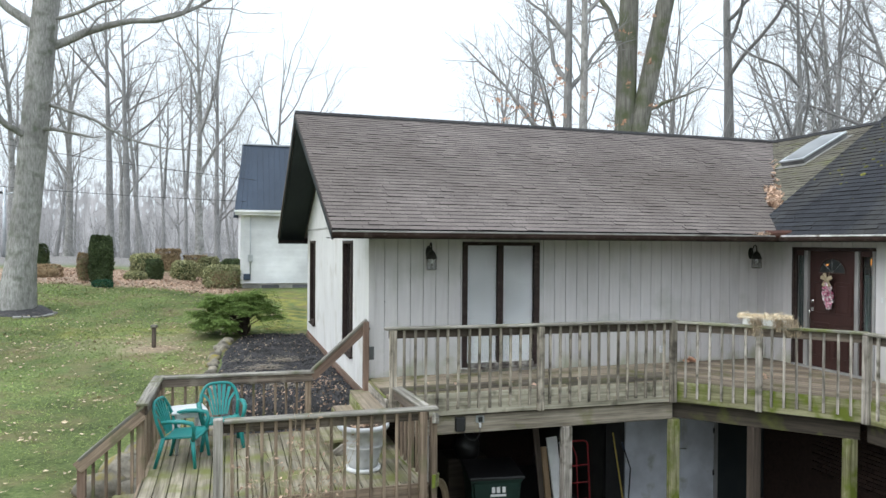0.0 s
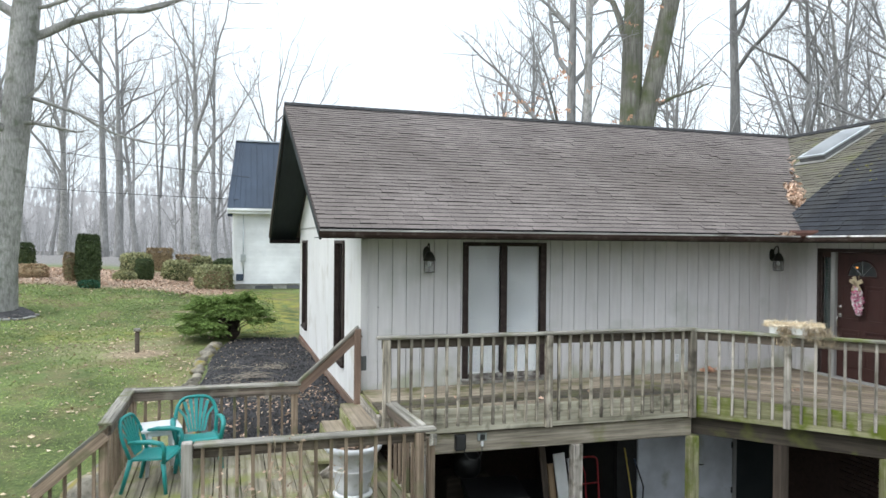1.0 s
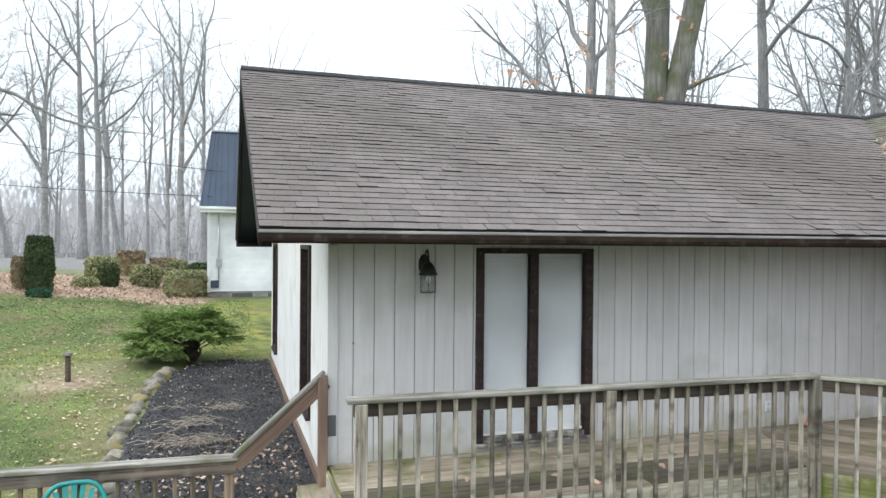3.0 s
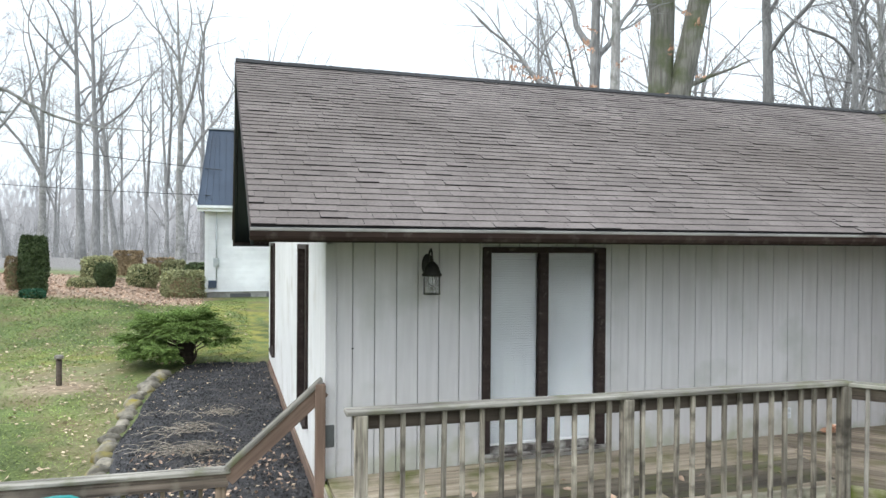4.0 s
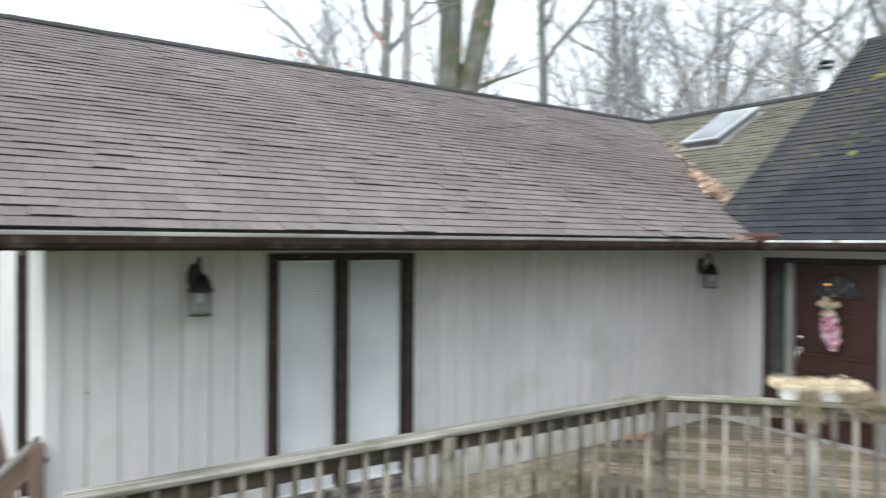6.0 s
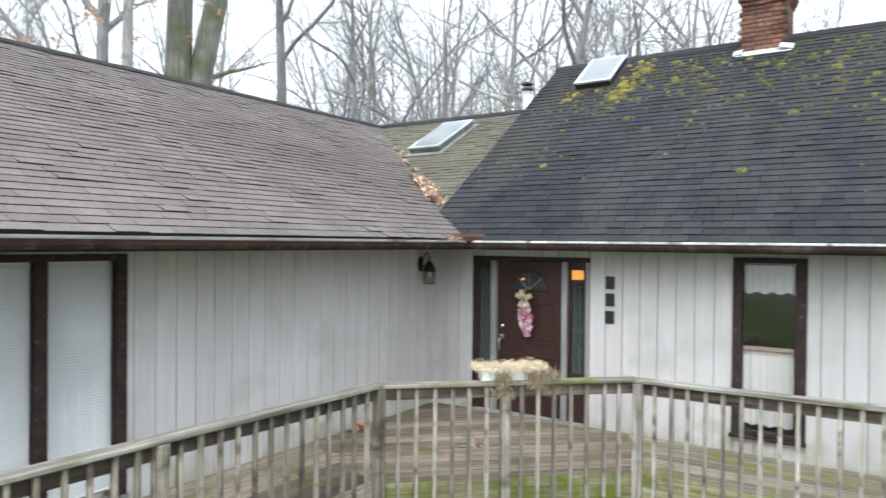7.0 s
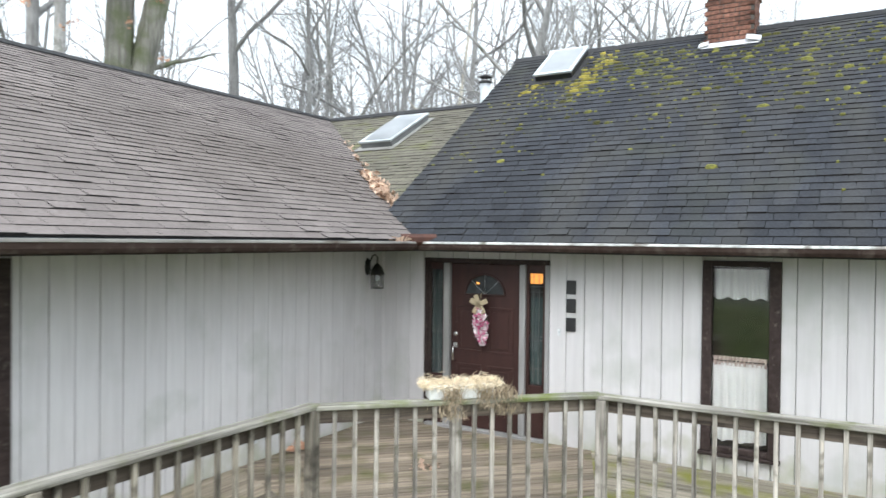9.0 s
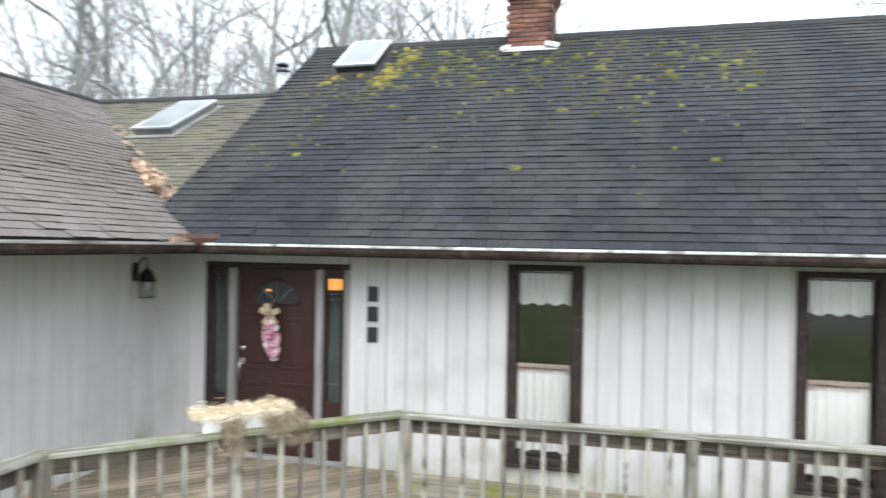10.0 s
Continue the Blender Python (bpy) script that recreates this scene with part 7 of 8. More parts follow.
pts = (barr[jj, ii] * (1 - fi) + barr[jj, ii + 1] * fi) * (1 - fj) + (barr[jj + 1, ii] * (1 - fi) + barr[jj + 1, ii + 1] * fi) * fj
pts[:, 2] += 0.012
tagged(new("mulch_chips", card_mesh("mulch_chips", pts, 0.015, CHIP, rng, up=0.45)), "loose dark bark chips over the bed", "mulch", kind="stuff")
n = 300
sel = rng.integers(0, 30000, n)
lp = pts[sel] + [0, 0, 0.01]
tagged(new("fallen_leaves", card_mesh("fallen_leaves", lp, 0.026, LEAF_LAWN, rng, up=0.6)), "dry leaves strewn over the dark mulch", "leaves", kind="stuff")
lx = np.stack([rng.uniform(-1.9, -0.15, 360), 0.4 + 2.3 * rng.random(360) ** 1.3, np.zeros(360)], 1)
lx[:, 2] = [max(terrain(p[0], p[1]), -0.44 - 0.02 * p[1]) - 0.55 * ease(1.0, -0.1, p[1]) + 0.075 for p in lx]
tagged(new("fallen_leaves", card_mesh("fallen_leaves", lx, 0.030, LEAF_DRY, rng, up=0.6)), "brown leaves drifted behind the landing railing", "leaves", kind="stuff")
# flattened dead stalks in the bed
bm = bmesh.new()
for cx, cy, cnt, ln in ((-1.22, 2.7, 80, 0.30), (-1.34, 3.75, 50, 0.36), (-0.96, 4.72, 80, 0.20), (-1.1, 1.7, 40, 0.28), (-1.79, 4.9, 20, 0.2), (-1.28, 7.6, 16, 0.16), (-0.79, 7.3, 10, 0.14), (-1.65, 3.0, 20, 0.36)):
    for _ in range(cnt):
        x, y = cx + rng.normal(0, 0.18), cy + rng.normal(0, 0.15)
        a = rng.normal(0.2, 1.1)
        z = -0.40 - 0.02 * y + abs(rng.normal(0, 0.02))
        l = ln * rng.uniform(0.5, 1.2)
        tube_bm([(x - l / 2 * math.cos(a), y - l / 2 * math.sin(a), z + 0.02), (x, y, z + rng.uniform(0.03, 0.07)), (x + l / 2 * math.cos(a), y + l / 2 * math.sin(a), z + 0.02)], 0.0035, 3, bm, False)
solid("dead_stalks", bm, STALK, "flattened tan stalks of dead perennials on the mulch", "dead plants", kind="stuff")


def stone(x, y, r, seed):
    bm = bmesh.new()
    bmesh.ops.create_icosphere(bm, subdivisions=3, radius=1.0)
    q = Vector((seed * 3.1, seed * 1.7, 0))
    for v in bm.verts:
        v.co *= 1 + 0.28 * noise.noise(v.co * 1.1 + q) + 0.08 * noise.noise(v.co * 3.5 + q)
        v.co = Vector((v.co.x * r * 0.9, v.co.y * r * 1.2, v.co.z * r * 0.75))
    z = max(terrain(x, y), terrain(x + 0.25, y) - 0.1)
    solid("edging_stone", smooth(bm), STONE, "lichen-spotted field stone edging the mulch bed", "stone", "stones edging the bed", world=Matrix.Translation((x, y, z + r * 0.12)) @ Matrix.Rotation(seed, 4, "Z"))


rs = random.Random(6)
y, i = 0.1, 0
while y < 8.6:
    r = rs.uniform(0.09, 0.17)
    edge = -2.12 - 0.25 * math.sin(y * 0.35) - 0.18 * noise.noise((0, y * 0.6, 1)) + 0.10 * max(0, y - 7.5)
    stone(edge + rs.uniform(-0.06, 0.06), y, r, i + 1)
    y += r * rs.uniform(1.7, 2.5)
    i += 1
for x, y, r in ((-3.35, -0.35, 0.30), (-3.55, -0.85, 0.26), (-3.2, 0.35, 0.24), (-3.15, -1.05, 0.22)):
    i += 1
    stone(x, y, r, i + 1)
bz = terrain(-3.80, 8.1)
bo = thing("path_light", (-3.80, 8.1, bz), "weathered wooden path light post with a flat cap", "path light")
part("post", lathe_bm([(0.052, -0.05), (0.05, 0.5), (0.0, 0.5)], 14), WOOD_DARK, bo, "", Matrix.Translation((-3.80, 8.1, bz)))
part("cap", lathe_bm([(0.0, 0.49), (0.08, 0.49), (0.085, 0.53), (0.07, 0.56), (0.0, 0.565)], 14), WOOD_CAP, bo, "", Matrix.Translation((-3.80, 8.1, bz)))


# ---- the neighbour's house ----
def neighbour():
    h = thing("neighbour_house", (3, 22, 0), "white vinyl-sided house with a steep blue metal gambrel roof", "house")
    x0, x1, y0, y1, zs, ze = -1.55, 9.5, 19.7, 29.5, 0.30, 3.22
    part("wall", span_bm((x0, y0, zs), (x1, y1, ze + 0.4), 0), VINYL, h)
    part("foundation", span_bm((x0 + 0.04, y0 + 0.04, -0.7), (x1 - 0.04, y1, zs - 0.002), 0), CONCRETE, h, "grey block foundation")
    # lapped clapboards on the front
    bm = bmesh.new()
    v = [bm.verts.new(q) for q in ((x0 - 0.01, -0.034, 0), (x1, -0.034, 0), (x1, -0.003, 0.102), (x0 - 0.01, -0.003, 0.102), (x0 - 0.01, -0.002, 0), (x1, -0.002, 0))]
    bm.faces.new((v[0], v[1], v[2], v[3]))
    bm.faces.new((v[0], v[4], v[5], v[1]))
    me = to_mesh("clapboard", bm, VINYL)
    z = zs
    while z < ze - 0.03:
        under(new("clapboard", me), h, Matrix.Translation((0, y0, z)))
        z += 0.104
    part("corner_post", span_bm((x0 - 0.035, y0 - 0.035, zs - 0.02), (x0 + 0.09, y0 + 0.05, ze), 0.006), VINYL, h)
    part("soffit", span_bm((x0 - 0.25, y0 - 0.30, ze - 0.06), (x1, y0 + 0.02, ze), 0.004), VINYL, h)
    part("fascia", span_bm((x0 - 0.27, y0 - 0.33, ze - 0.08), (x1, y0 - 0.30, ze + 0.13), 0.004), VINYL, h)
    part("gutter", span_bm((x0 - 0.29, y0 - 0.42, ze + 0.03), (x1, y0 - 0.335, ze + 0.13), 0.01), VINYL, h, "white gutter")
    # steep lower slope and shallow upper slope
    zr, ztop = 6.20, 6.75
    roof = bmesh.new()
    prof = [(y0 - 0.40, ze + 0.14), (y0 + 0.75, zr), ((y0 + y1) / 2, ztop), (y1 - 0.75, zr), (y1 + 0.4, ze + 0.14)]
    rings = []
    for x, ins in ((x0 - 0.27, 0.0), (x1 + 0.2, 0.0)):
        rings.append([roof.verts.new((x + (0.36 if 0 < i < 4 and x < 0 else 0), y, z)) for i, (y, z) in enumerate(prof)])
    for i in (0, 3):
        roof.faces.new((rings[0][i], rings[1][i], rings[1][i + 1], rings[0][i + 1]))
    roof.faces.new(rings[0][::-1])
    part("roof", roof, NAVY, h, "dark blue standing-seam metal")
    up = bmesh.new()
    r2 = [[up.verts.new((x, y, z + 0.01)) for y, z in prof[1:4]] for x in (x0 + 0.09, x1 + 0.2)]
    for i in range(2):
        up.faces.new((r2[0][i], r2[1][i], r2[1][i + 1], r2[0][i + 1]))
    part("upper_roof", up, SHEEN_ROOF, h, "pale sheen upper roof")
    x = x0 - 0.26
    while x < x1:
        beam("roof_seam", (x, y0 - 0.41, ze + 0.155), (x + max(0.0, 0.36 - 0.5 * (x - x0 + 0.27)), y0 + 0.74, zr + 0.01), 0.03, 0.03, NAVY, h)
        x += 0.23
    beam("roof_edge", (x0 + 0.08, y0 + 0.72, zr + 0.0), (x1, y0 + 0.72, zr + 0.0), 0.10, 0.06, SHEEN_ROOF, h)
    # meter, conduit, boxes and basement vents
    part("conduit", tube_bm([(-1.19, y0 - 0.05, 3.15), (-1.19, y0 - 0.05, 0.55)], 0.022, 8), GALV, h)
    part("meter", tube_bm([(-1.19, y0 - 0.03, 1.35), (-1.19, y0 - 0.17, 1.35)], 0.10, 18), GALV, h, "round electric meter")
    part("meter_box", span_bm((-1.29, y0 - 0.09, 1.18), (-1.09, y0 - 0.022, 1.50), 0.01), GALV, h)
    part("utility_box", span_bm((-1.46, y0 - 0.10, 0.44), (-1.18, y0 - 0.022, 0.70), 0.01), NAVY, h, "blue-grey utility box")
    for vx in (-0.72, 0.55, 2.0):
        part("basement_vent", span_bm((vx, y0 + 0.02, -0.08), (vx + 0.72, y0 + 0.05, 0.22), 0.004), SCREEN, h, "grey louvred basement window")


neighbour()


# ---- evergreen shrubs and hedges ----
def leafy(name, label, category, cx, cy, shape, n, size, leaf, seed, core=(0.9, EVERGREEN), stretch=1.0, zb=None):
    """A clipped shrub: an uneven shell of small leaves round a dark core. shape(u, v) gives a point of the shell for u, v in 0..1."""
    rng = np.random.default_rng(seed)
    z0 = terrain(cx, cy) - 0.04 if zb is None else zb
    s = thing(name, (cx, cy, z0), label, category)
    u, v = rng.random(n), rng.random(n)
    pts = np.array([shape(a, b) for a, b in zip(u, v)])
    wob = np.array([noise.noise((p[0] * 3.5 + seed, p[1] * 3.5, p[2] * 3.5)) for p in pts])
    pts[:, :2] *= (1 + 0.13 * wob + rng.normal(0, 0.05, n))[:, None]
    pts[:, 2] *= 1 + 0.04 * wob + rng.normal(0, 0.02, n)
    pts += (cx, cy, z0)
    under(new("foliage", card_mesh("foliage", pts, size, leaf, rng, stretch=stretch)), s, I4.copy())
    bm = bmesh.new()
    nu, nv = 18, 9
    g = [[bm.verts.new(Vector(shape(i / nu, j / nv)) * core[0] + Vector((cx, cy, z0))) for i in range(nu)] for j in range(nv + 1)]
    for j in range(nv):
        for i in range(nu):
            try:
                bm.faces.new((g[j][i], g[j][(i + 1) % nu], g[j + 1][(i + 1) % nu], g[j + 1][i])).smooth = True
            except ValueError:
                pass
    part("core", bm, core[1], s)
    part("stem", tube_bm([(cx, cy, z0 - 0.1), (cx, cy, z0 + 0.3)], 0.04, 6), BARK, s)
    return s


def drum(rx, ry, h, round_top=0.25):
    """A clipped form: upright sides and a rounded top."""
    def f(u, v):
        a = u * math.tau
        side = h * (1 - round_top)
        total = h + max(rx, ry)
        d = v * total
        if d < side:
            r, z = 0.82 + 0.18 * min(1, d / (0.3 * h)), d
        elif d < side + h * round_top * 1.5:
            k = (d - side) / (h * round_top * 1.5) * math.pi / 2
            r, z = math.cos(k) * 0.35 + 0.65, side + h * round_top * math.sin(k)
        else:
            k = min((d - side - h * round_top * 1.5) / max(total - side - h * round_top * 1.5, 0.01), 1)
            r, z = 0.65 * math.sqrt(max(0.0, 1 - k)), h
        return (rx * r * math.cos(a), ry * r * math.sin(a), z)
    return f


def boxy(rx, ry, h):
    def f(u, v):
        a = u * math.tau
        c, s = math.cos(a), math.sin(a)
        q = 1 / max(abs(c), abs(s)) ** 0.7
        total = h + 0.8
        d = v * total
        r, z = (1.0, d) if d < h else (math.sqrt(max(0.0, 1 - (d - h) / 0.8)), h)
        return (rx * r * c * q * 0.9, ry * r * s * q * 0.9, z)
    return f


leafy("columnar_evergreen", "tall dark clipped columnar evergreen in the leaf bed", "shrub", -6.66, 18.5, drum(0.40, 0.37, 1.78, 0.36), 5200, 0.045, EVERGREEN, 1)
leafy("columnar_evergreen", "short yellow-brown columnar evergreen in the leaf bed", "shrub", -7.35, 18.9, drum(0.20, 0.2, 1.05, 0.25), 1500, 0.04, BOXWOOD_BROWN, 2, (0.85, BOXWOOD))
leafy("low_evergreen", "low bright green evergreen at a shrub's foot", "shrub", -6.45, 17.5, drum(0.36, 0.28, 0.26, 0.6), 900, 0.05, SPRUCE, 3)
leafy("hedge", "clipped square hedge with an olive top", "hedge", -5.75, 24.6, drum(0.62, 0.6, 0.95, 0.22), 3600, 0.055, BOXWOOD, 4)
leafy("hedge", "dark clipped tub-shaped evergreen", "hedge", -5.06, 21.4, drum(0.33, 0.33, 0.86, 0.10), 2800, 0.045, EVERGREEN, 5)
leafy("hedge", "olive clipped hedge block", "hedge", -3.98, 23.3, drum(0.55, 0.5, 0.88, 0.25), 3200, 0.055, BOXWOOD, 6)
leafy("shrub", "rounded yellow-green clipped shrub", "shrub", -2.98, 25.5, drum(0.48, 0.5, 1.05, 0.5), 3000, 0.055, BOXWOOD, 7)
leafy("shrub", "broad loose shrub beside the neighbour's wall", "shrub", -2.22, 20.0, drum(0.78, 0.62, 0.95, 0.4), 5200, 0.05, BOXWOOD, 8, (0.8, BOXWOOD_BROWN))
leafy("hedge", "dark clipped hedge at the neighbour's corner", "hedge", -1.9, 22.8, drum(0.5, 0.5, 1.1, 0.25), 2200, 0.06, EVERGREEN, 9)
leafy("hedge", "low clipped hedge with bronze leaves", "hedge", -5.0, 27.2, boxy(0.6, 0.5, 1.08), 2200, 0.06, BOXWOOD_BROWN, 10, (0.85, BOXWOOD_BROWN))
leafy("shrub", "bronze-leaved shrub in the leaf bed", "shrub", -8.9, 19.6, drum(0.7, 0.5, 0.5, 0.5), 1800, 0.05, BOXWOOD_BROWN, 11, (0.85, BOXWOOD_BROWN))
leafy("shrub", "dark upright shrub beyond the big tree", "shrub", -9.6, 21.5, drum(0.5, 0.5, 1.25, 0.3), 2000, 0.06, EVERGREEN, 12)
leafy("shrub", "low grey-green shrub in the leaf bed", "shrub", -5.75, 21.0, drum(0.42, 0.36, 0.36, 0.5), 1500, 0.05, BOXWOOD, 13)
leafy("hedge", "low clipped hedge with bronze leaves", "hedge", -3.7, 27.8, boxy(0.6, 0.4, 0.92), 2000, 0.06, BOXWOOD_BROWN, 14, (0.85, BOXWOOD_BROWN))


def yew(cx, cy):
    """A spreading yew: crooked stems under tiers of flat feathery sprays, hanging to the ground on the lawn side."""
    rng = np.random.default_rng(77)
    z0 = terrain(cx, cy)
    y = thing("yew_bush", (cx, cy, z0), "spreading green yew bush with tiered feathery sprays beside the mulch", "bush")
    bm = bmesh.new()
    tips = []
    foot = Vector((cx + 0.22, cy - 0.1, z0))
    for k in range(84):
        a = k * 2.39996 + rng.normal(0, 0.1)
        west = 0.5 - 0.5 * math.cos(a)
        reach = 1.17 * math.sqrt((k + 2) / 86) * rng.uniform(0.9, 1.06)
        h = 1.10 * math.sqrt(1 - 0.72 * min(1.0, reach / 1.2) ** 2) * rng.uniform(0.86, 1.06)
        if reach > 0.72 and rng.random() < 0.25 + 0.5 * west:
            h *= rng.uniform(0.35, 0.8) if west > 0.35 else rng.uniform(0.75, 0.95)
        c, q = math.cos(a), math.sin(a) * 0.8
        p0 = foot + Vector((0.07 * c, 0.05 * q, 0))
        p1 = foot + Vector((0.20 * reach * c - 0.04, 0.16 * reach * q, min(h, 0.7) * 0.6))
        p2 = foot + Vector((0.55 * reach * c - 0.14, 0.55 * reach * q, h * 0.92))
        p3 = foot + Vector((reach * c - 0.24, reach * q, h * rng.uniform(0.92, 1.04)))
        tube_bm([p0, p0.lerp(p1, 0.5) + Vector((rng.normal(0, 0.03), 0, 0)), p1, p2, p3], [0.020, 0.017, 0.014, 0.009, 0.004], 5, bm, False)
        tips += [(p2.lerp(p3, 0.1), p3), (p2, p3)]
    part("stem", bm, WOOD_DARK, y, "dark crooked stems")
    pts, dirs = [], []
    for p, q in tips:
        axis = (q - p).normalized()
        side0 = axis.cross(Vector((0, 0, 1))).normalized()
        for _ in range(26):
            f = rng.random()
            sg0 = 1 if rng.random() < 0.5 else -1
            out = (axis * rng.uniform(0.4, 1.1) + side0 * sg0 * rng.uniform(0.2, 1.0) + Vector((0, 0, rng.normal(0.05, 0.10)))).normalized()
            b = p.lerp(q, f) + Vector((rng.normal(0, 0.05), rng.normal(0, 0.05), rng.normal(0.0, 0.025)))
            ln = rng.uniform(0.16, 0.36)
            side = out.cross(Vector((0, 0, 1))).normalized()
            for n_ in range(15):
                c = b + out * ln * n_ / 14 - Vector((0, 0, 0.05 * (n_ / 14) ** 2))
                for sg in (-1, 1):
                    pts.append(tuple(c + side * sg * 0.016))
                    dirs.append(tuple(out * 0.75 + side * sg + Vector((0, 0, 0.12))))
    v, kk = cards(np.array(pts), 0.029, rng, stretch=1.0, dirs=np.array(dirs))
    v2 = v.reshape(-1, 4, 3)
    mid = v2.mean(1, keepdims=True)
    v2[:, [1, 3]] = mid + (v2[:, [1, 3]] - mid) * 0.55
    me = bpy.data.meshes.new("needle_sprays")
    me.from_pydata(v2.reshape(-1, 3).tolist(), [], kk.tolist())
    me.materials.append(YEW)
    under(new("needle_sprays", me), y, I4.copy())


yew(-1.86, 9.7)


# ---- bare trees ----
def tubes(paths, sides):
    """Joins tapered branches, given as (points, radii), into one list of vertices and faces."""
    V, Fc, o = [], [], 0
    ang = np.arange(sides) * math.tau / sides
    ca, sa = np.cos(ang)[None, :, None], np.sin(ang)[None, :, None]
    for P, R in paths:
        P, R = np.asarray(P, float), np.asarray(R, float)
        T = np.gradient(P, axis=0)
        T /= np.linalg.norm(T, axis=1)[:, None] + 1e-9
        ref = np.array([1.0, 0.13, 0.07]) if abs(T[0, 0]) < 0.8 else np.array([0.1, 1.0, 0.05])
        U = ref - T * (T @ ref)[:, None]
        U /= np.linalg.norm(U, axis=1)[:, None] + 1e-9
        W = np.cross(T, U)
        ring = P[:, None, :] + (U[:, None, :] * ca + W[:, None, :] * sa) * R[:, None, None]
        V.append(ring.reshape(-1, 3))
        n = len(P)
        for i in range(n - 1):
            for k in range(sides):
                j = (k + 1) % sides
                Fc.append((o + i * sides + k, o + i * sides + j, o + (i + 1) * sides + j, o + (i + 1) * sides + k))
        o += n * sides
    return np.concatenate(V).tolist() if V else [], Fc


def grow(rng, start, d, length, r, level, spec, out, twigs):
    """One branch with its side branches; thick ones go to out, thin ones to twigs."""
    seg = spec["segs"][level]
    P, R = [np.array(start, float)], [r]
    d = np.array(d, float)
    taper = spec["taper"][level]
    for i in range(seg):
        d = d + rng.normal(0, spec["wander"][level], 3) + np.array([0, 0, spec["rise"][level]])
        d /= np.linalg.norm(d)
        P.append(P[-1] + d * length / seg)
        R.append(r * (1 - (1 - taper) * (i + 1) / seg))
    (out if level < spec["thick"] else twigs).append((P, R))
    if level + 1 >= len(spec["segs"]):
        return
    n = spec["kids"][level]
    for k in range(n):
        f = spec["from"][level] + (1 - spec["from"][level]) * (k + rng.random() * 0.8) / n
        i = min(int(f * seg), seg - 1)
        w = f * seg - i
        p = P[i] * (1 - w) + P[i + 1] * w
        rr = (R[i] * (1 - w) + R[i + 1] * w)
        t = P[i + 1] - P[i]
        t /= np.linalg.norm(t)
        side = rng.normal(size=3)
        side -= t * (side @ t)
        side /= np.linalg.norm(side) + 1e-9
        a = radians(rng.normal(*spec["angle"][level]))
        nd = t * math.cos(a) + side * math.sin(a)
        grow(rng, p, nd, length * spec["ratio"][level] * rng.uniform(0.6, 1.15) * (1.15 - 0.55 * f), min(rr * 0.75, r * spec["thin"][level] * rng.uniform(0.7, 1.2)), level + 1, spec, out, twigs)


FOREST = dict(segs=[12, 10, 8, 5, 3], taper=[0.10, 0.10, 0.12, 0.2, 0.3], wander=[0.035, 0.13, 0.18, 0.22, 0.25], rise=[0.03, 0.045, 0.03, 0.015, 0.0], kids=[9, 8, 7, 5],
              angle=[(44, 11), (44, 13), (48, 15), (48, 16)], ratio=[0.46, 0.50, 0.50, 0.55], thin=[0.36, 0.33, 0.34, 0.40], thick=2)
FOREST["from"] = [0.40, 0.20, 0.16, 0.10]
# limbs that fan upwards from a short trunk
VASE = dict(FOREST, kids=[8, 9, 7, 5], angle=[(30, 8), (38, 13), (46, 15), (48, 16)], ratio=[0.66, 0.46, 0.50, 0.55], thin=[0.48, 0.34, 0.35, 0.40], rise=[0.02, 0.045, 0.03, 0.015, 0.0])
VASE["from"] = [0.30, 0.15, 0.18, 0.12]


STRAIGHT = dict(FOREST, wander=[0.012, 0.12, 0.17, 0.21, 0.24], rise=[0.0, 0.05, 0.035, 0.02, 0.0])
STOUT = dict(STRAIGHT, taper=[0.55, 0.10, 0.12, 0.2, 0.3])


def tree_parts(seed, H, r, lean=(0, 0), spec=STRAIGHT, limbs=(), twin=None):
    rng = np.random.default_rng(seed)
    out, twigs = [], []
    d = np.array([lean[0], lean[1], 1.0])
    grow(rng, (0, 0, -0.3), d, H, r, 0, spec, out, twigs)
    P, R = out[0]
    R[0] *= 1.45
    R[1] *= 1.05
    if twin:
        z, dv, ln, rr = twin
        grow(rng, (0, 0, z), dv, ln, rr, 0, spec, out, twigs)
    wide = dict(spec, rise=[0, 0.015, 0.03, 0.03, 0.02], wander=[0.03, 0.13, 0.16, 0.18, 0.2])
    for z, dv, ln, rr in limbs:
        zs = [p[2] for p in P]
        at = np.array([np.interp(z, zs, [p[c] for p in P]) for c in range(3)])
        grow(rng, at, np.array(dv, float), ln, rr, 1, wide, out, twigs)
    return out, twigs


def make_tree(label, at, seed, H, r, bark=None, **kw):
    out, twigs = tree_parts(seed, H, r, **kw)
    t = thing("bare_tree", at, label, "tree", "bare woodland trees")
    big = [o for o in out if max(o[1]) > 0.05]
    small = [o for o in out if max(o[1]) <= 0.05]
    v, f = tubes(big, 9)
    raw("trunk", v, f, bark or BARK, t, "", "", "", True)
    v, f = tubes(small, 4)
    v2, f2 = tubes(twigs, 3)
    o = len(v)
    raw("crown", v + v2, f + [tuple(i + o for i in q) for q in f2], TWIG, t, "fine bare grey branches")
    for c in t.children:
        c.matrix_parent_inverse = Matrix.Identity(4)
        c.matrix_basis = Matrix.Identity(4)
    return t


def tree_at(x, y):
    return (x, y, terrain(x, y))


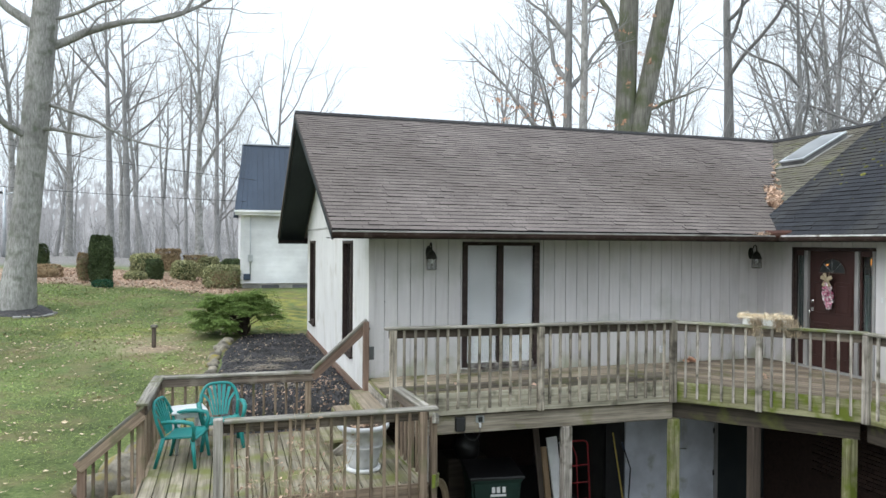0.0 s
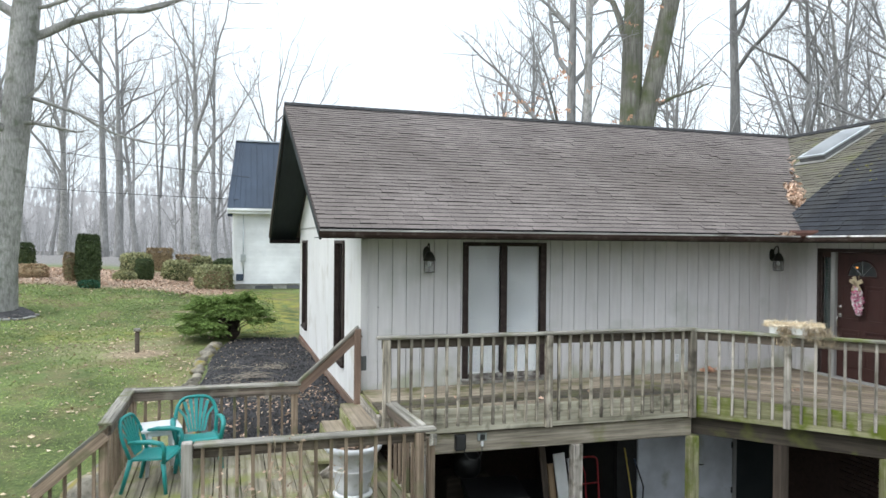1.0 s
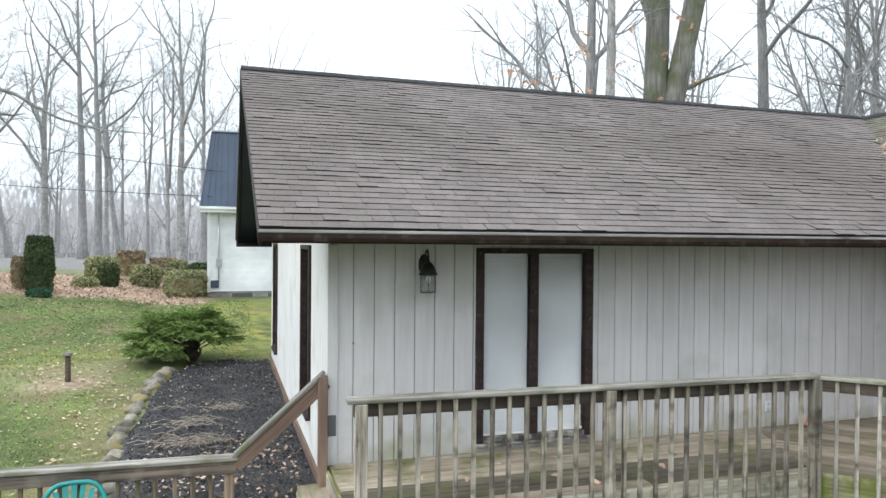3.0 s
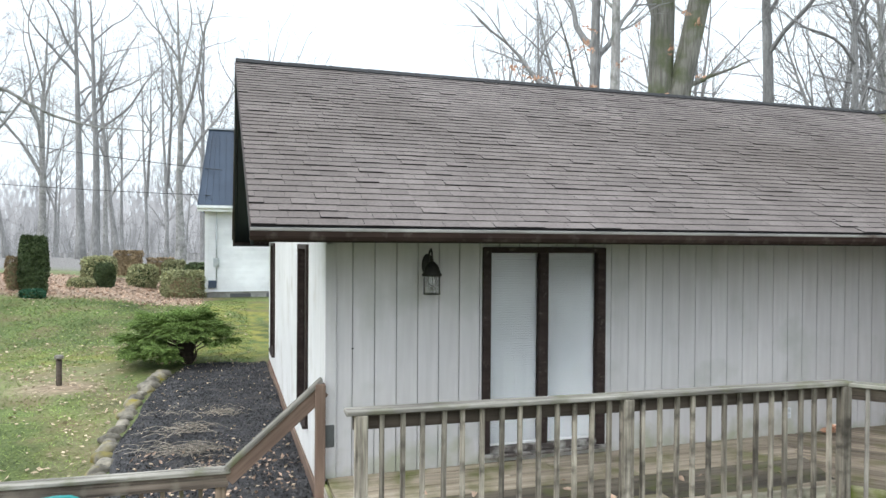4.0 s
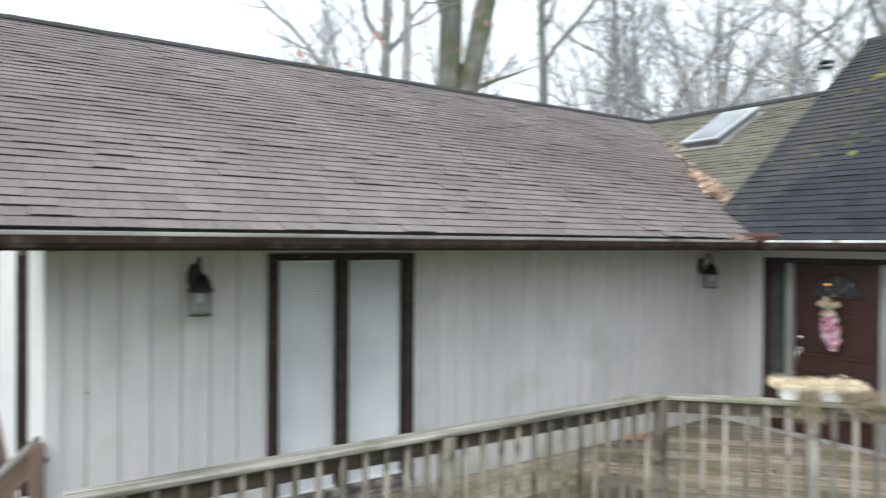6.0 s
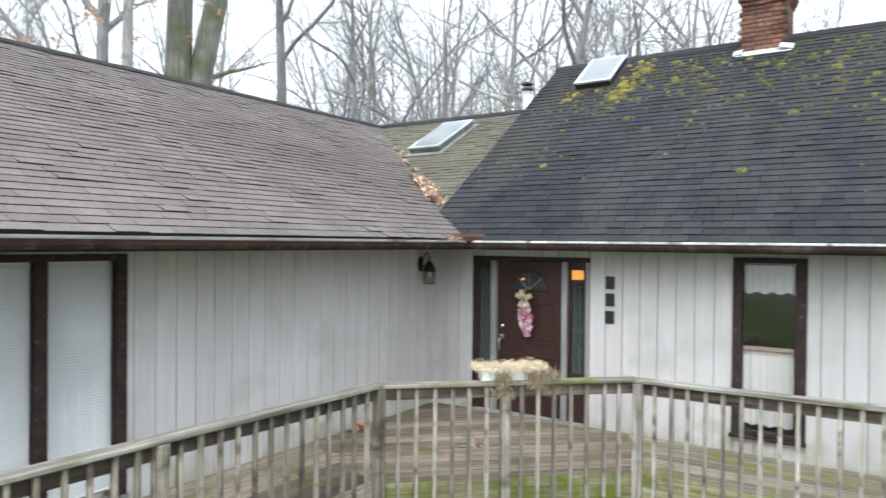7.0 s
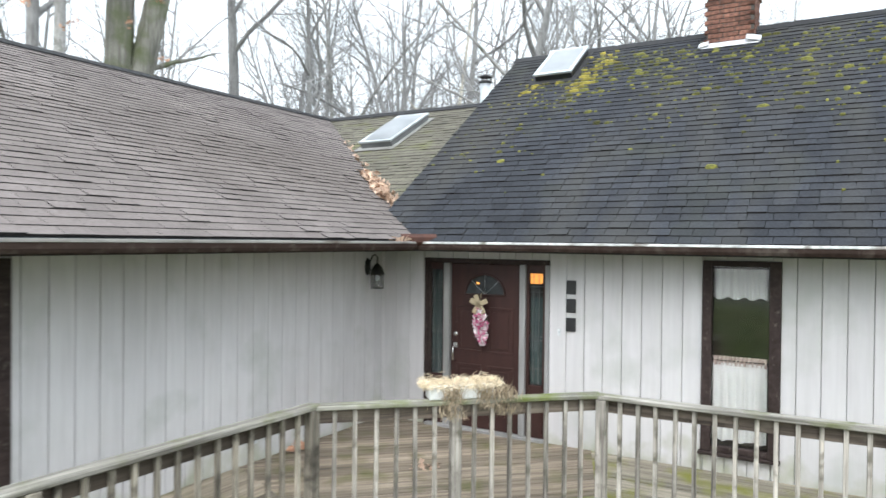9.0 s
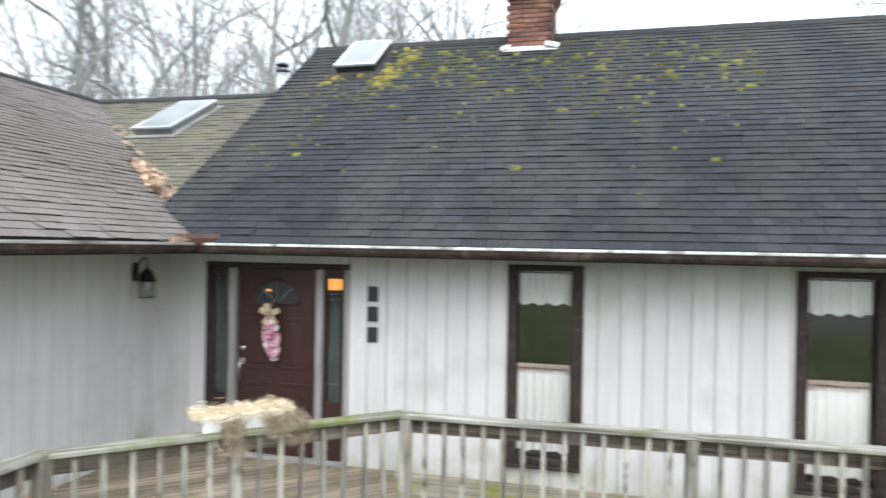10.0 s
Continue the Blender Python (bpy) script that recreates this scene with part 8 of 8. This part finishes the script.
big_left = make_tree("massive pale-barked bare tree on the lawn", tree_at(-8.2, 13.4), 41, 22, 0.41, BARK_PALE, lean=(0.10, 0.02), spec=dict(STOUT, taper=[0.75, 0.10, 0.12, 0.2, 0.3]),
                     limbs=[(7.9, (1.0, 0.1, 0.60), 7.0, 0.14), (8.8, (1.0, -0.1, 0.12), 6.0, 0.06), (6.35, (1.0, -0.2, 0.12), 5.5, 0.06), (6.1, (0.8, -0.5, 0.2), 3.0, 0.05), (5.5, (0.9, -0.5, 0.02), 2.2, 0.085), (5.2, (-0.8, -0.6, 0.25), 4.0, 0.12), (8.5, (-0.9, 0.2, 0.5), 6, 0.16)])


def tree_mound(cx, cy, radius):
    """A low ring of dark soil round a trunk, with flat stones along its near edge."""
    verts, faces = [(cx, cy, terrain(cx, cy) + 0.17)], []
    rings, seg = 7, 36
    for r in range(1, rings + 1):
        for k in range(seg):
            a = math.tau * k / seg
            q = radius * r / rings * (1 + 0.10 * noise.noise((math.cos(a) * 1.5, math.sin(a) * 1.5, 4.0)))
            x, y = cx + q * math.cos(a), cy + q * math.sin(a)
            verts.append((x, y, terrain(x, y) + 0.16 * (1 - (r / rings) ** 2.5) + 0.02 * noise.noise((x * 6, y * 6, 1)) - (0.03 if r == rings else 0)))
    for k in range(seg):
        faces.append((0, 1 + k, 1 + (k + 1) % seg))
    for r in range(rings - 1):
        for k in range(seg):
            a, b = 1 + r * seg, 1 + (r + 1) * seg
            faces.append((a + k, b + k, b + (k + 1) % seg, a + (k + 1) % seg))
    raw("tree_bed", verts, faces, MULCH, None, "low mound of dark soil round the big trunk", "structure", "flower bed", True)
    rng = random.Random(12)
    for k in range(6):
        a = radians(280 + 15.5 * k + rng.uniform(-2, 2))
        x, y = cx + (radius + 0.03) * math.cos(a), cy + (radius + 0.03) * math.sin(a)
        bm = box_bm(rng.uniform(0.19, 0.25), 0.11, 0.07, 0.02)
        for vert in bm.verts:
            vert.co += noise.noise_vector(vert.co * 7 + Vector((k, 0, 0))) * 0.012
        solid("edging_stone", bm, CONCRETE, "flat pale stone edging the soil round the trunk", "stone", "stones round the big trunk",
              world=Matrix.Translation((x, y, terrain(x, y) + 0.02)) @ Matrix.Rotation(a + math.pi / 2 + rng.uniform(-0.1, 0.1), 4, "Z"))


tree_mound(-8.05, 13.35, 0.92)
make_tree("tall leaning bare tree behind the big trunk", tree_at(-9.9, 16.5), 42, 19, 0.26, BARK_PALE, lean=(0.03, 0))
twin = make_tree("huge furrowed twin-trunked tree behind the roof", tree_at(12.35, 13.1), 43, 23, 0.47, BARK_GREEN, lean=(0.02, 0.0), spec=STOUT,
                 twin=(3.8, (0.20, -0.10, 1.0), 18, 0.40), limbs=[(7.2, (1.0, -0.35, 0.10), 3.6, 0.12)])
make_tree("bare tree with crooked limbs behind the roof", tree_at(9.2, 11.7), 44, 18, 0.24, BARK, lean=(0.0, 0.0), limbs=[(5.4, (-0.7, 0.0, 0.75), 6.0, 0.11), (5.0, (-0.55, -0.3, 0.9), 5.0, 0.08)])
make_tree("slim pale bare tree behind the roof", tree_at(9.4, 10.95), 45, 19, 0.21, BARK_PALE, lean=(0.01, 0.0))
protos = [make_tree("tall straight bare woodland tree", tree_at(21.4, 18.2), 51, 24, 0.34, BARK, lean=(0.02, 0)),
          make_tree("tall forked bare woodland tree", tree_at(-4.7, 59.7), 52, 24, 0.40, BARK_PALE, lean=(0.0, 0), spec=VASE),
          make_tree("slender bare woodland tree", tree_at(32.8, 16.8), 53, 22, 0.18, BARK, lean=(0.05, 0.02), spec=FOREST, twin=(6, (-0.3, 0.2, 1), 13, 0.17)),
          make_tree("leaning bare woodland tree", tree_at(32.3, 13.8), 54, 23, 0.26, BARK, lean=(0.10, -0.12), spec=FOREST),
          make_tree("wide-branching bare woodland tree", tree_at(0.2, 49.7), 55, 17, 0.22, BARK, lean=(0.06, 0), spec=VASE, limbs=[(4.5, (0.8, 0, 0.6), 6, 0.13), (5.5, (-0.8, 0.1, 0.7), 6, 0.12)])]
make_tree("thick leaning bare tree beyond the link roof", tree_at(20.4, 6.3), 61, 20, 0.26, BARK, lean=(0.10, -0.16))
make_tree("slim cream-barked dead tree beyond the link roof", tree_at(25.3, 9.9), 62, 17, 0.14, BARK_CREAM, lean=(0.02, -0.04), spec=dict(STRAIGHT, kids=[3, 4, 4, 3]))
make_tree("crooked dark bare tree with spreading limbs beyond the link roof", tree_at(24.7, 10.9), 63, 15, 0.22, BARK, spec=VASE, limbs=[(6.5, (-0.55, 0.85, 0.75), 7.0, 0.13), (7.5, (0.5, -0.8, 0.6), 4.0, 0.09), (5.8, (-0.5, 0.7, 0.25), 5.0, 0.08)])
make_tree("pale fan-shaped bare tree beyond the link roof", tree_at(26.0, 15.9), 64, 17, 0.20, BARK_PALE, spec=VASE)
make_tree("strongly leaning bare trunk behind the entry wing", tree_at(21.8, -4.2), 65, 16, 0.20, BARK_PALE, lean=(-0.45, 0.72))
make_tree("leaning bare tree behind the entry wing", tree_at(28.9, 1.8), 66, 17, 0.24, BARK, lean=(-0.19, 0.31))
make_tree("stout forked bare tree behind the entry wing", tree_at(32.6, 2.3), 67, 18, 0.36, BARK, spec=VASE, limbs=[(7.5, (0.5, -0.75, 0.9), 6.0, 0.15)])
make_tree("slender forked bare tree behind the flue pipe", tree_at(32.2, 9.6), 68, 18, 0.17, BARK_PALE, spec=VASE)
rs = random.Random(99)


def plant(i, x, y, s, lab=None):
    m = Matrix.Translation(tree_at(x, y)) @ Matrix.Rotation(rs.uniform(0, math.tau), 4, "Z") @ Matrix.Diagonal((s, s, s * rs.uniform(0.9, 1.1), 1))
    c = copy_thing(protos[i], Matrix.Translation(tree_at(x, y)))
    c.matrix_basis = m
    return c


for i, x, y, s in ((0, -11.2, 51.0, 1.0), (0, -9.6, 47.2, 0.9), (3, -9.2, 55.3, 0.9), (2, -6.2, 64.6, 1.1), (0, -3.4, 79.7, 1.1), (1, -17.7, 68.2, 1.0), (3, -23, 77.3, 1.1), (1, -19.9, 57.4, 0.9), (2, -10, 84.4, 1.2),
                   (4, 18.8, 46, 1.1), (2, 19.1, 40.5, 0.9), (0, 22.8, 44.3, 0.9), (2, 26.8, 30.6, 0.9), (4, 34.3, 37.5, 1.1), (4, 24.6, 19.6, 0.8), (2, 36.7, 28.8, 1.0), (0, 34.5, 23.9, 0.8), (2, 31.7, 19.5, 0.7),
                   (2, 43.1, 35.8, 1.0), (2, 19.5, 21.0, 0.75), (3, 23.0, 15.5, 0.75), (2, 17.0, 26.0, 0.8), (4, 41.8, 29.8, 1.1), (2, 47.7, 30.3, 1.0), (0, 37.8, 18.2, 0.7), (2, 43.2, 18.8, 1.0), (4, 48.2, 20.1, 1.0), (2, 42.9, 15.1, 0.9), (3, 46, 13, 1.0), (1, 33.5, 6.3, 0.8), (4, 39.6, 7.0, 1.0),
                   (1, 38.3, 4.2, 0.8), (2, 53.2, 6.3, 1.0), (4, 39.2, -0.8, 0.9), (2, 49.3, -1.4, 1.0), (4, 54.4, -3.1, 1.0), (2, 44.5, -5.1, 0.8), (0, 48.3, 10.8, 1.0), (4, 60.1, -13.9, 1.1), (2, 54.1, -18.5, 1.0), (3, 43.7, -18.4, 0.9)):
    plant(i, x, y, s)
for _ in range(16):
    a = rs.uniform(-45, 6)
    plant(rs.randrange(5), a, rs.uniform(80, 135) - 0.1 * a, rs.uniform(0.75, 1.15))
for _ in range(30):
    ang, r = radians(rs.uniform(-22, 55)), rs.uniform(60, 115)
    plant(rs.choice((0, 2, 2, 3, 4)), 6 + r * math.cos(ang), -4 + r * math.sin(ang), rs.uniform(0.7, 1.1))
# unseen trees added west and south of the house to dim the low sky
for _ in range(26):
    ang, r = radians(rs.uniform(165, 300)), rs.uniform(40, 80)
    plant(rs.randrange(5), 1 + r * math.cos(ang), -6 + r * math.sin(ang), rs.uniform(0.7, 1.0))
# clinging orange leaves on low twigs behind the roof
rng = np.random.default_rng(13)
lp = []
for cx, cy, cz, sx, n in ((7.4, 10.5, 6.5, 0.75, 90), (8.5, 10.2, 7.4, 0.35, 40), (9.3, 9.9, 7.9, 0.3, 26), (10.9, 9.9, 6.9, 0.45, 22), (10.9, 9.9, 8.4, 0.4, 12), (10.6, 9.8, 5.9, 0.2, 12), (6.9, 11.0, 6.0, 0.4, 26), (16.5, 14.0, 5.9, 0.5, 46), (11.3, 9.9, 9.3, 0.3, 18)):
    for _ in range(max(2, n // 9)):
        a0 = np.array([cx + rng.normal(0, sx), cy + rng.normal(0, 0.3), cz + rng.normal(0, 0.2) + 0.18 * rng.normal(0, sx)])
        run = np.array([rng.normal(0, 0.35), rng.normal(0, 0.2), rng.normal(0.05, 0.16)])
        lp += [tuple(a0 + run * rng.random() + rng.normal(0, 0.035, 3)) for _ in range(14)]
orange = new("clinging_leaves", card_mesh("clinging_leaves", np.array(lp), 0.052, LEAF_ORANGE, rng))
tagged(orange, "sparse orange leaves still clinging to low twigs", "leaves", kind="stuff")
# tangled understorey of the woods
def understorey(n, gen, seed, hmin, hmax, sides=7):
    rng = np.random.default_rng(seed)
    paths = []
    for _ in range(n):
        x, y = gen(rng)
        z = terrain(x, y) - 0.2
        h = rng.uniform(hmin, hmax)
        d = np.array([rng.normal(0, 0.2), rng.normal(0, 0.2), 1.0])
        P = [np.array([x, y, z])]
        for s in range(4):
            d = d + rng.normal(0, 0.16, 3) * [1, 1, 0.3]
            d /= np.linalg.norm(d)
            P.append(P[-1] + d * h / 4)
        r0 = h * 0.006 + 0.008
        paths.append((P, [r0, r0 * 0.8, r0 * 0.6, r0 * 0.4, r0 * 0.2]))
        for s in range(sides):
            k = rng.integers(1, 4)
            q = P[k] + (P[k + 1] - P[k]) * rng.random()
            e = np.array([rng.normal(), rng.normal(), rng.uniform(0.3, 1.3)])
            e *= h * rng.uniform(0.12, 0.3) / np.linalg.norm(e)
            paths.append(([q, q + e * 0.5 + rng.normal(0, 0.04, 3) * h * 0.3, q + e], [r0 * 0.4, r0 * 0.28, r0 * 0.12]))
    return tubes(paths, 3)


v, f = understorey(1100, lambda g: (6 + g.uniform(0, 60), 28 + g.uniform(0, 50)) if g.random() < 0.5 else (32 + g.uniform(0, 50), -18 + g.uniform(0, 60)), 5, 3.5, 9)
raw("undergrowth", v, f, TWIG, None, "tangled grey saplings under the bare trees", "stuff", "undergrowth")
v, f = understorey(320, lambda g: (14 + g.uniform(0, 22), 9 + g.uniform(0, 24)), 9, 3.5, 9)
raw("undergrowth", v, f, TWIG, None, "fine grey thicket close behind the house", "stuff", "undergrowth")
v, f = understorey(560, lambda g: (30 + g.uniform(0, 40), -14 + g.uniform(0, 76)), 12, 8, 15, 12)
raw("undergrowth", v, f, TWIG, None, "tall thin young trees filling the far woods", "stuff", "undergrowth")
v, f = understorey(700, lambda g: (-45 + g.uniform(0, 50), 62 + g.uniform(0, 50)), 6, 2.5, 7)
raw("undergrowth", v, f, TWIG, None, "hazy grey saplings across the far yard", "stuff", "undergrowth")


# overhead wires, far poles
for k, (a, b, sag) in enumerate((((-36, 46, 13.4), (-1.0, 19.4, 4.6), 0.9), ((-36, 46, 8.2), (-1.4, 19.3, 3.7), 0.6))):
    a, b = Vector(a), Vector(b)
    pts = [a.lerp(b, t / 16) - Vector((0, 0, sag * 4 * (t / 16) * (1 - t / 16))) for t in range(17)]
    solid("power_line", tube_bm(pts, 0.014, 5), CABLE, "thin overhead service wire running to the neighbour's house", "cable")
for x, y, h in ((-19.0, 52.0, 5.5), (-29.0, 62.0, 9.0)):
    z = terrain(x, y)
    p = thing("street_lamp", (x, y, z), "pale pole with a small dark arm beyond the shrubs", "lamp post")
    part("pole", tube_bm([(x, y, z - 0.2), (x, y, z + h)], [0.14, 0.10], 8), GALV, p)
    part("arm", tube_bm([(x, y, z + h - 0.6), (x + 1.2, y, z + h - 0.2)], 0.05, 6), GALV, p)
    part("lamp_head", box_bm(0.6, 0.3, 0.2, 0.05), BLACK_METAL, p, "", Matrix.Translation((x - 0.4, y, z + h - 0.4)))

# ---- grass and fallen leaves on the lawn ----
rng = np.random.default_rng(7)
n = 120000
yy = -2.5 + 21 * rng.random(n) ** 1.3
xx = rng.uniform(-11, -0.2, n)
keep = (xx < -2.35 - 0.25 * np.sin(yy * 0.35)) | (yy > 9.6)
keep &= ~((xx > -3.7) & (yy < 0.3))
xx, yy = xx[keep], yy[keep]
litter = np.array([litter_at(x, y) for x, y in zip(xx, yy)])
patch = np.array([noise.noise((x * 0.5, y * 0.5, 9)) for x, y in zip(xx, yy)])
keep = (litter < 0.3 + 0.3 * rng.random(len(xx))) & (patch > -0.38)
xx, yy = xx[keep], yy[keep]
zz = np.array([terrain(x, y) for x, y in zip(xx, yy)])
h = rng.uniform(0.010, 0.034, len(xx))
a = rng.random(len(xx)) * math.tau
w = 0.006 + 0.0009 * np.maximum(yy, 0)
base = np.stack([xx, yy, zz - 0.005], 1)
off = np.stack([np.cos(a) * w, np.sin(a) * w, np.zeros_like(a)], 1)
tip = base + np.stack([rng.normal(0, 0.045, len(xx)), rng.normal(0, 0.045, len(xx)), h], 1)
gv = np.stack([base - off, base + off, tip], 1).reshape(-1, 3)
raw("grass", gv.tolist(), (np.arange(len(xx))[:, None] * 3 + np.arange(3)).tolist(), GRASS, None, "short patchy lawn grass", "stuff", "grass")
n = 12000
lx, ly = rng.uniform(-10, -0.3, n), -2 + 20 * rng.random(n)
ok = (lx < -2.5) | (ly > 9.5)
ok &= ~((lx > -3.7) & (ly < 0.3))
prob = np.array([0.10 + 0.75 * max(0.0, noise.noise((x * 0.7, y * 0.7, 4))) + 0.9 * litter_at(x, y) for x, y in zip(lx, ly)])
ok &= rng.random(n) < prob
lx, ly = lx[ok], ly[ok]
lp = np.stack([lx, ly, np.array([terrain(x, y) for x, y in zip(lx, ly)]) + 0.035], 1)
bx2 = rng.uniform(-11, -1.6, 5000)
by2 = rng.uniform(17.4, 26, 5000)
tagged(new("fallen_leaves", card_mesh("fallen_leaves", lp, 0.042, LEAF_LAWN, rng, up=0.85)), "bleached leaves scattered over the lawn", "leaves", kind="stuff")
bp = np.stack([bx2, by2, np.array([terrain(x, y) for x, y in zip(bx2, by2)]) + 0.03], 1)
tagged(new("fallen_leaves", card_mesh("fallen_leaves", bp, 0.055, LEAF_DRY, rng, up=0.6)), "dry brown leaves lying under the shrubs", "leaves", kind="stuff")

# ---- shingled roof slopes ----
plane_roof("roof_west_wing", "brown-grey asphalt shingle roof of the long wing", [(VERGE_EAVE_X, EAVE_Y), (6.82, EAVE_Y), (MID_RIDGE_X, RIDGE_Y), (VERGE_X, RIDGE_Y)], height_a, 0.10, ROOF_A, ROOF_A2, (0, -1), (1.5, -0.8), seed=2, exposure=0.136, tab=0.225, lift=(0.009, 0.003, 0.20))
plane_roof("roof_link", "mossy brown shingle roof joining the two wings", [(6.83, EAVE_Y + 0.01), (MID_RIDGE_X, -0.2), (MID_RIDGE_X, RIDGE_Y)], height_m, 0.10, ROOF_C, ROOF_C2, (-1, 0), (8.5, 1.0), seed=3, exposure=0.127, tab=0.225)
plane_roof("roof_entry_wing", "charcoal asphalt shingle roof of the entry wing", [(6.80, -12), (B_RIDGE_X, -12), (B_RIDGE_X, -0.05), (7.34, -0.05), (6.80, EAVE_Y + 0.15)], height_b, 0.10, ROOF_B, ROOF_B2, (-1, 0), (6.9, -3.0), seed=4, exposure=0.127, tab=0.20, lift=(0.013, 0.004, 0.12), joint=0.003)
back = thing("roof_rear", (8, 9, 3), "plain rear roof slopes", "roof", kind="structure")
part("slope", slab_bm([(0, 0), (16.5, 0), (16.5, 5.75), (0, 5.75)], -0.1, 0.0), ROOF_A, back, "", Matrix.Translation((VERGE_X, RIDGE_Y, RIDGE_Z)) @ Matrix.Rotation(-math.atan(SLOPE_A), 4, "X"))
part("slope", slab_bm([(0, 0), (5.0, 0), (5.0, 6.0), (0, 6.0)], -0.1, 0.0), ROOF_C, back, "", Matrix.Translation((MID_RIDGE_X, -1.5, RIDGE_Z)) @ Matrix.Rotation(math.atan(SLOPE_M), 4, "Y"))
part("slope", slab_bm([(0, 0), (5.2, 0), (5.2, 11.95), (0, 11.95)], -0.1, 0.0), ROOF_B, back, "", Matrix.Translation((B_RIDGE_X, -12.0, B_RIDGE_Z)) @ Matrix.Rotation(math.atan(SLOPE_B), 4, "Y"))
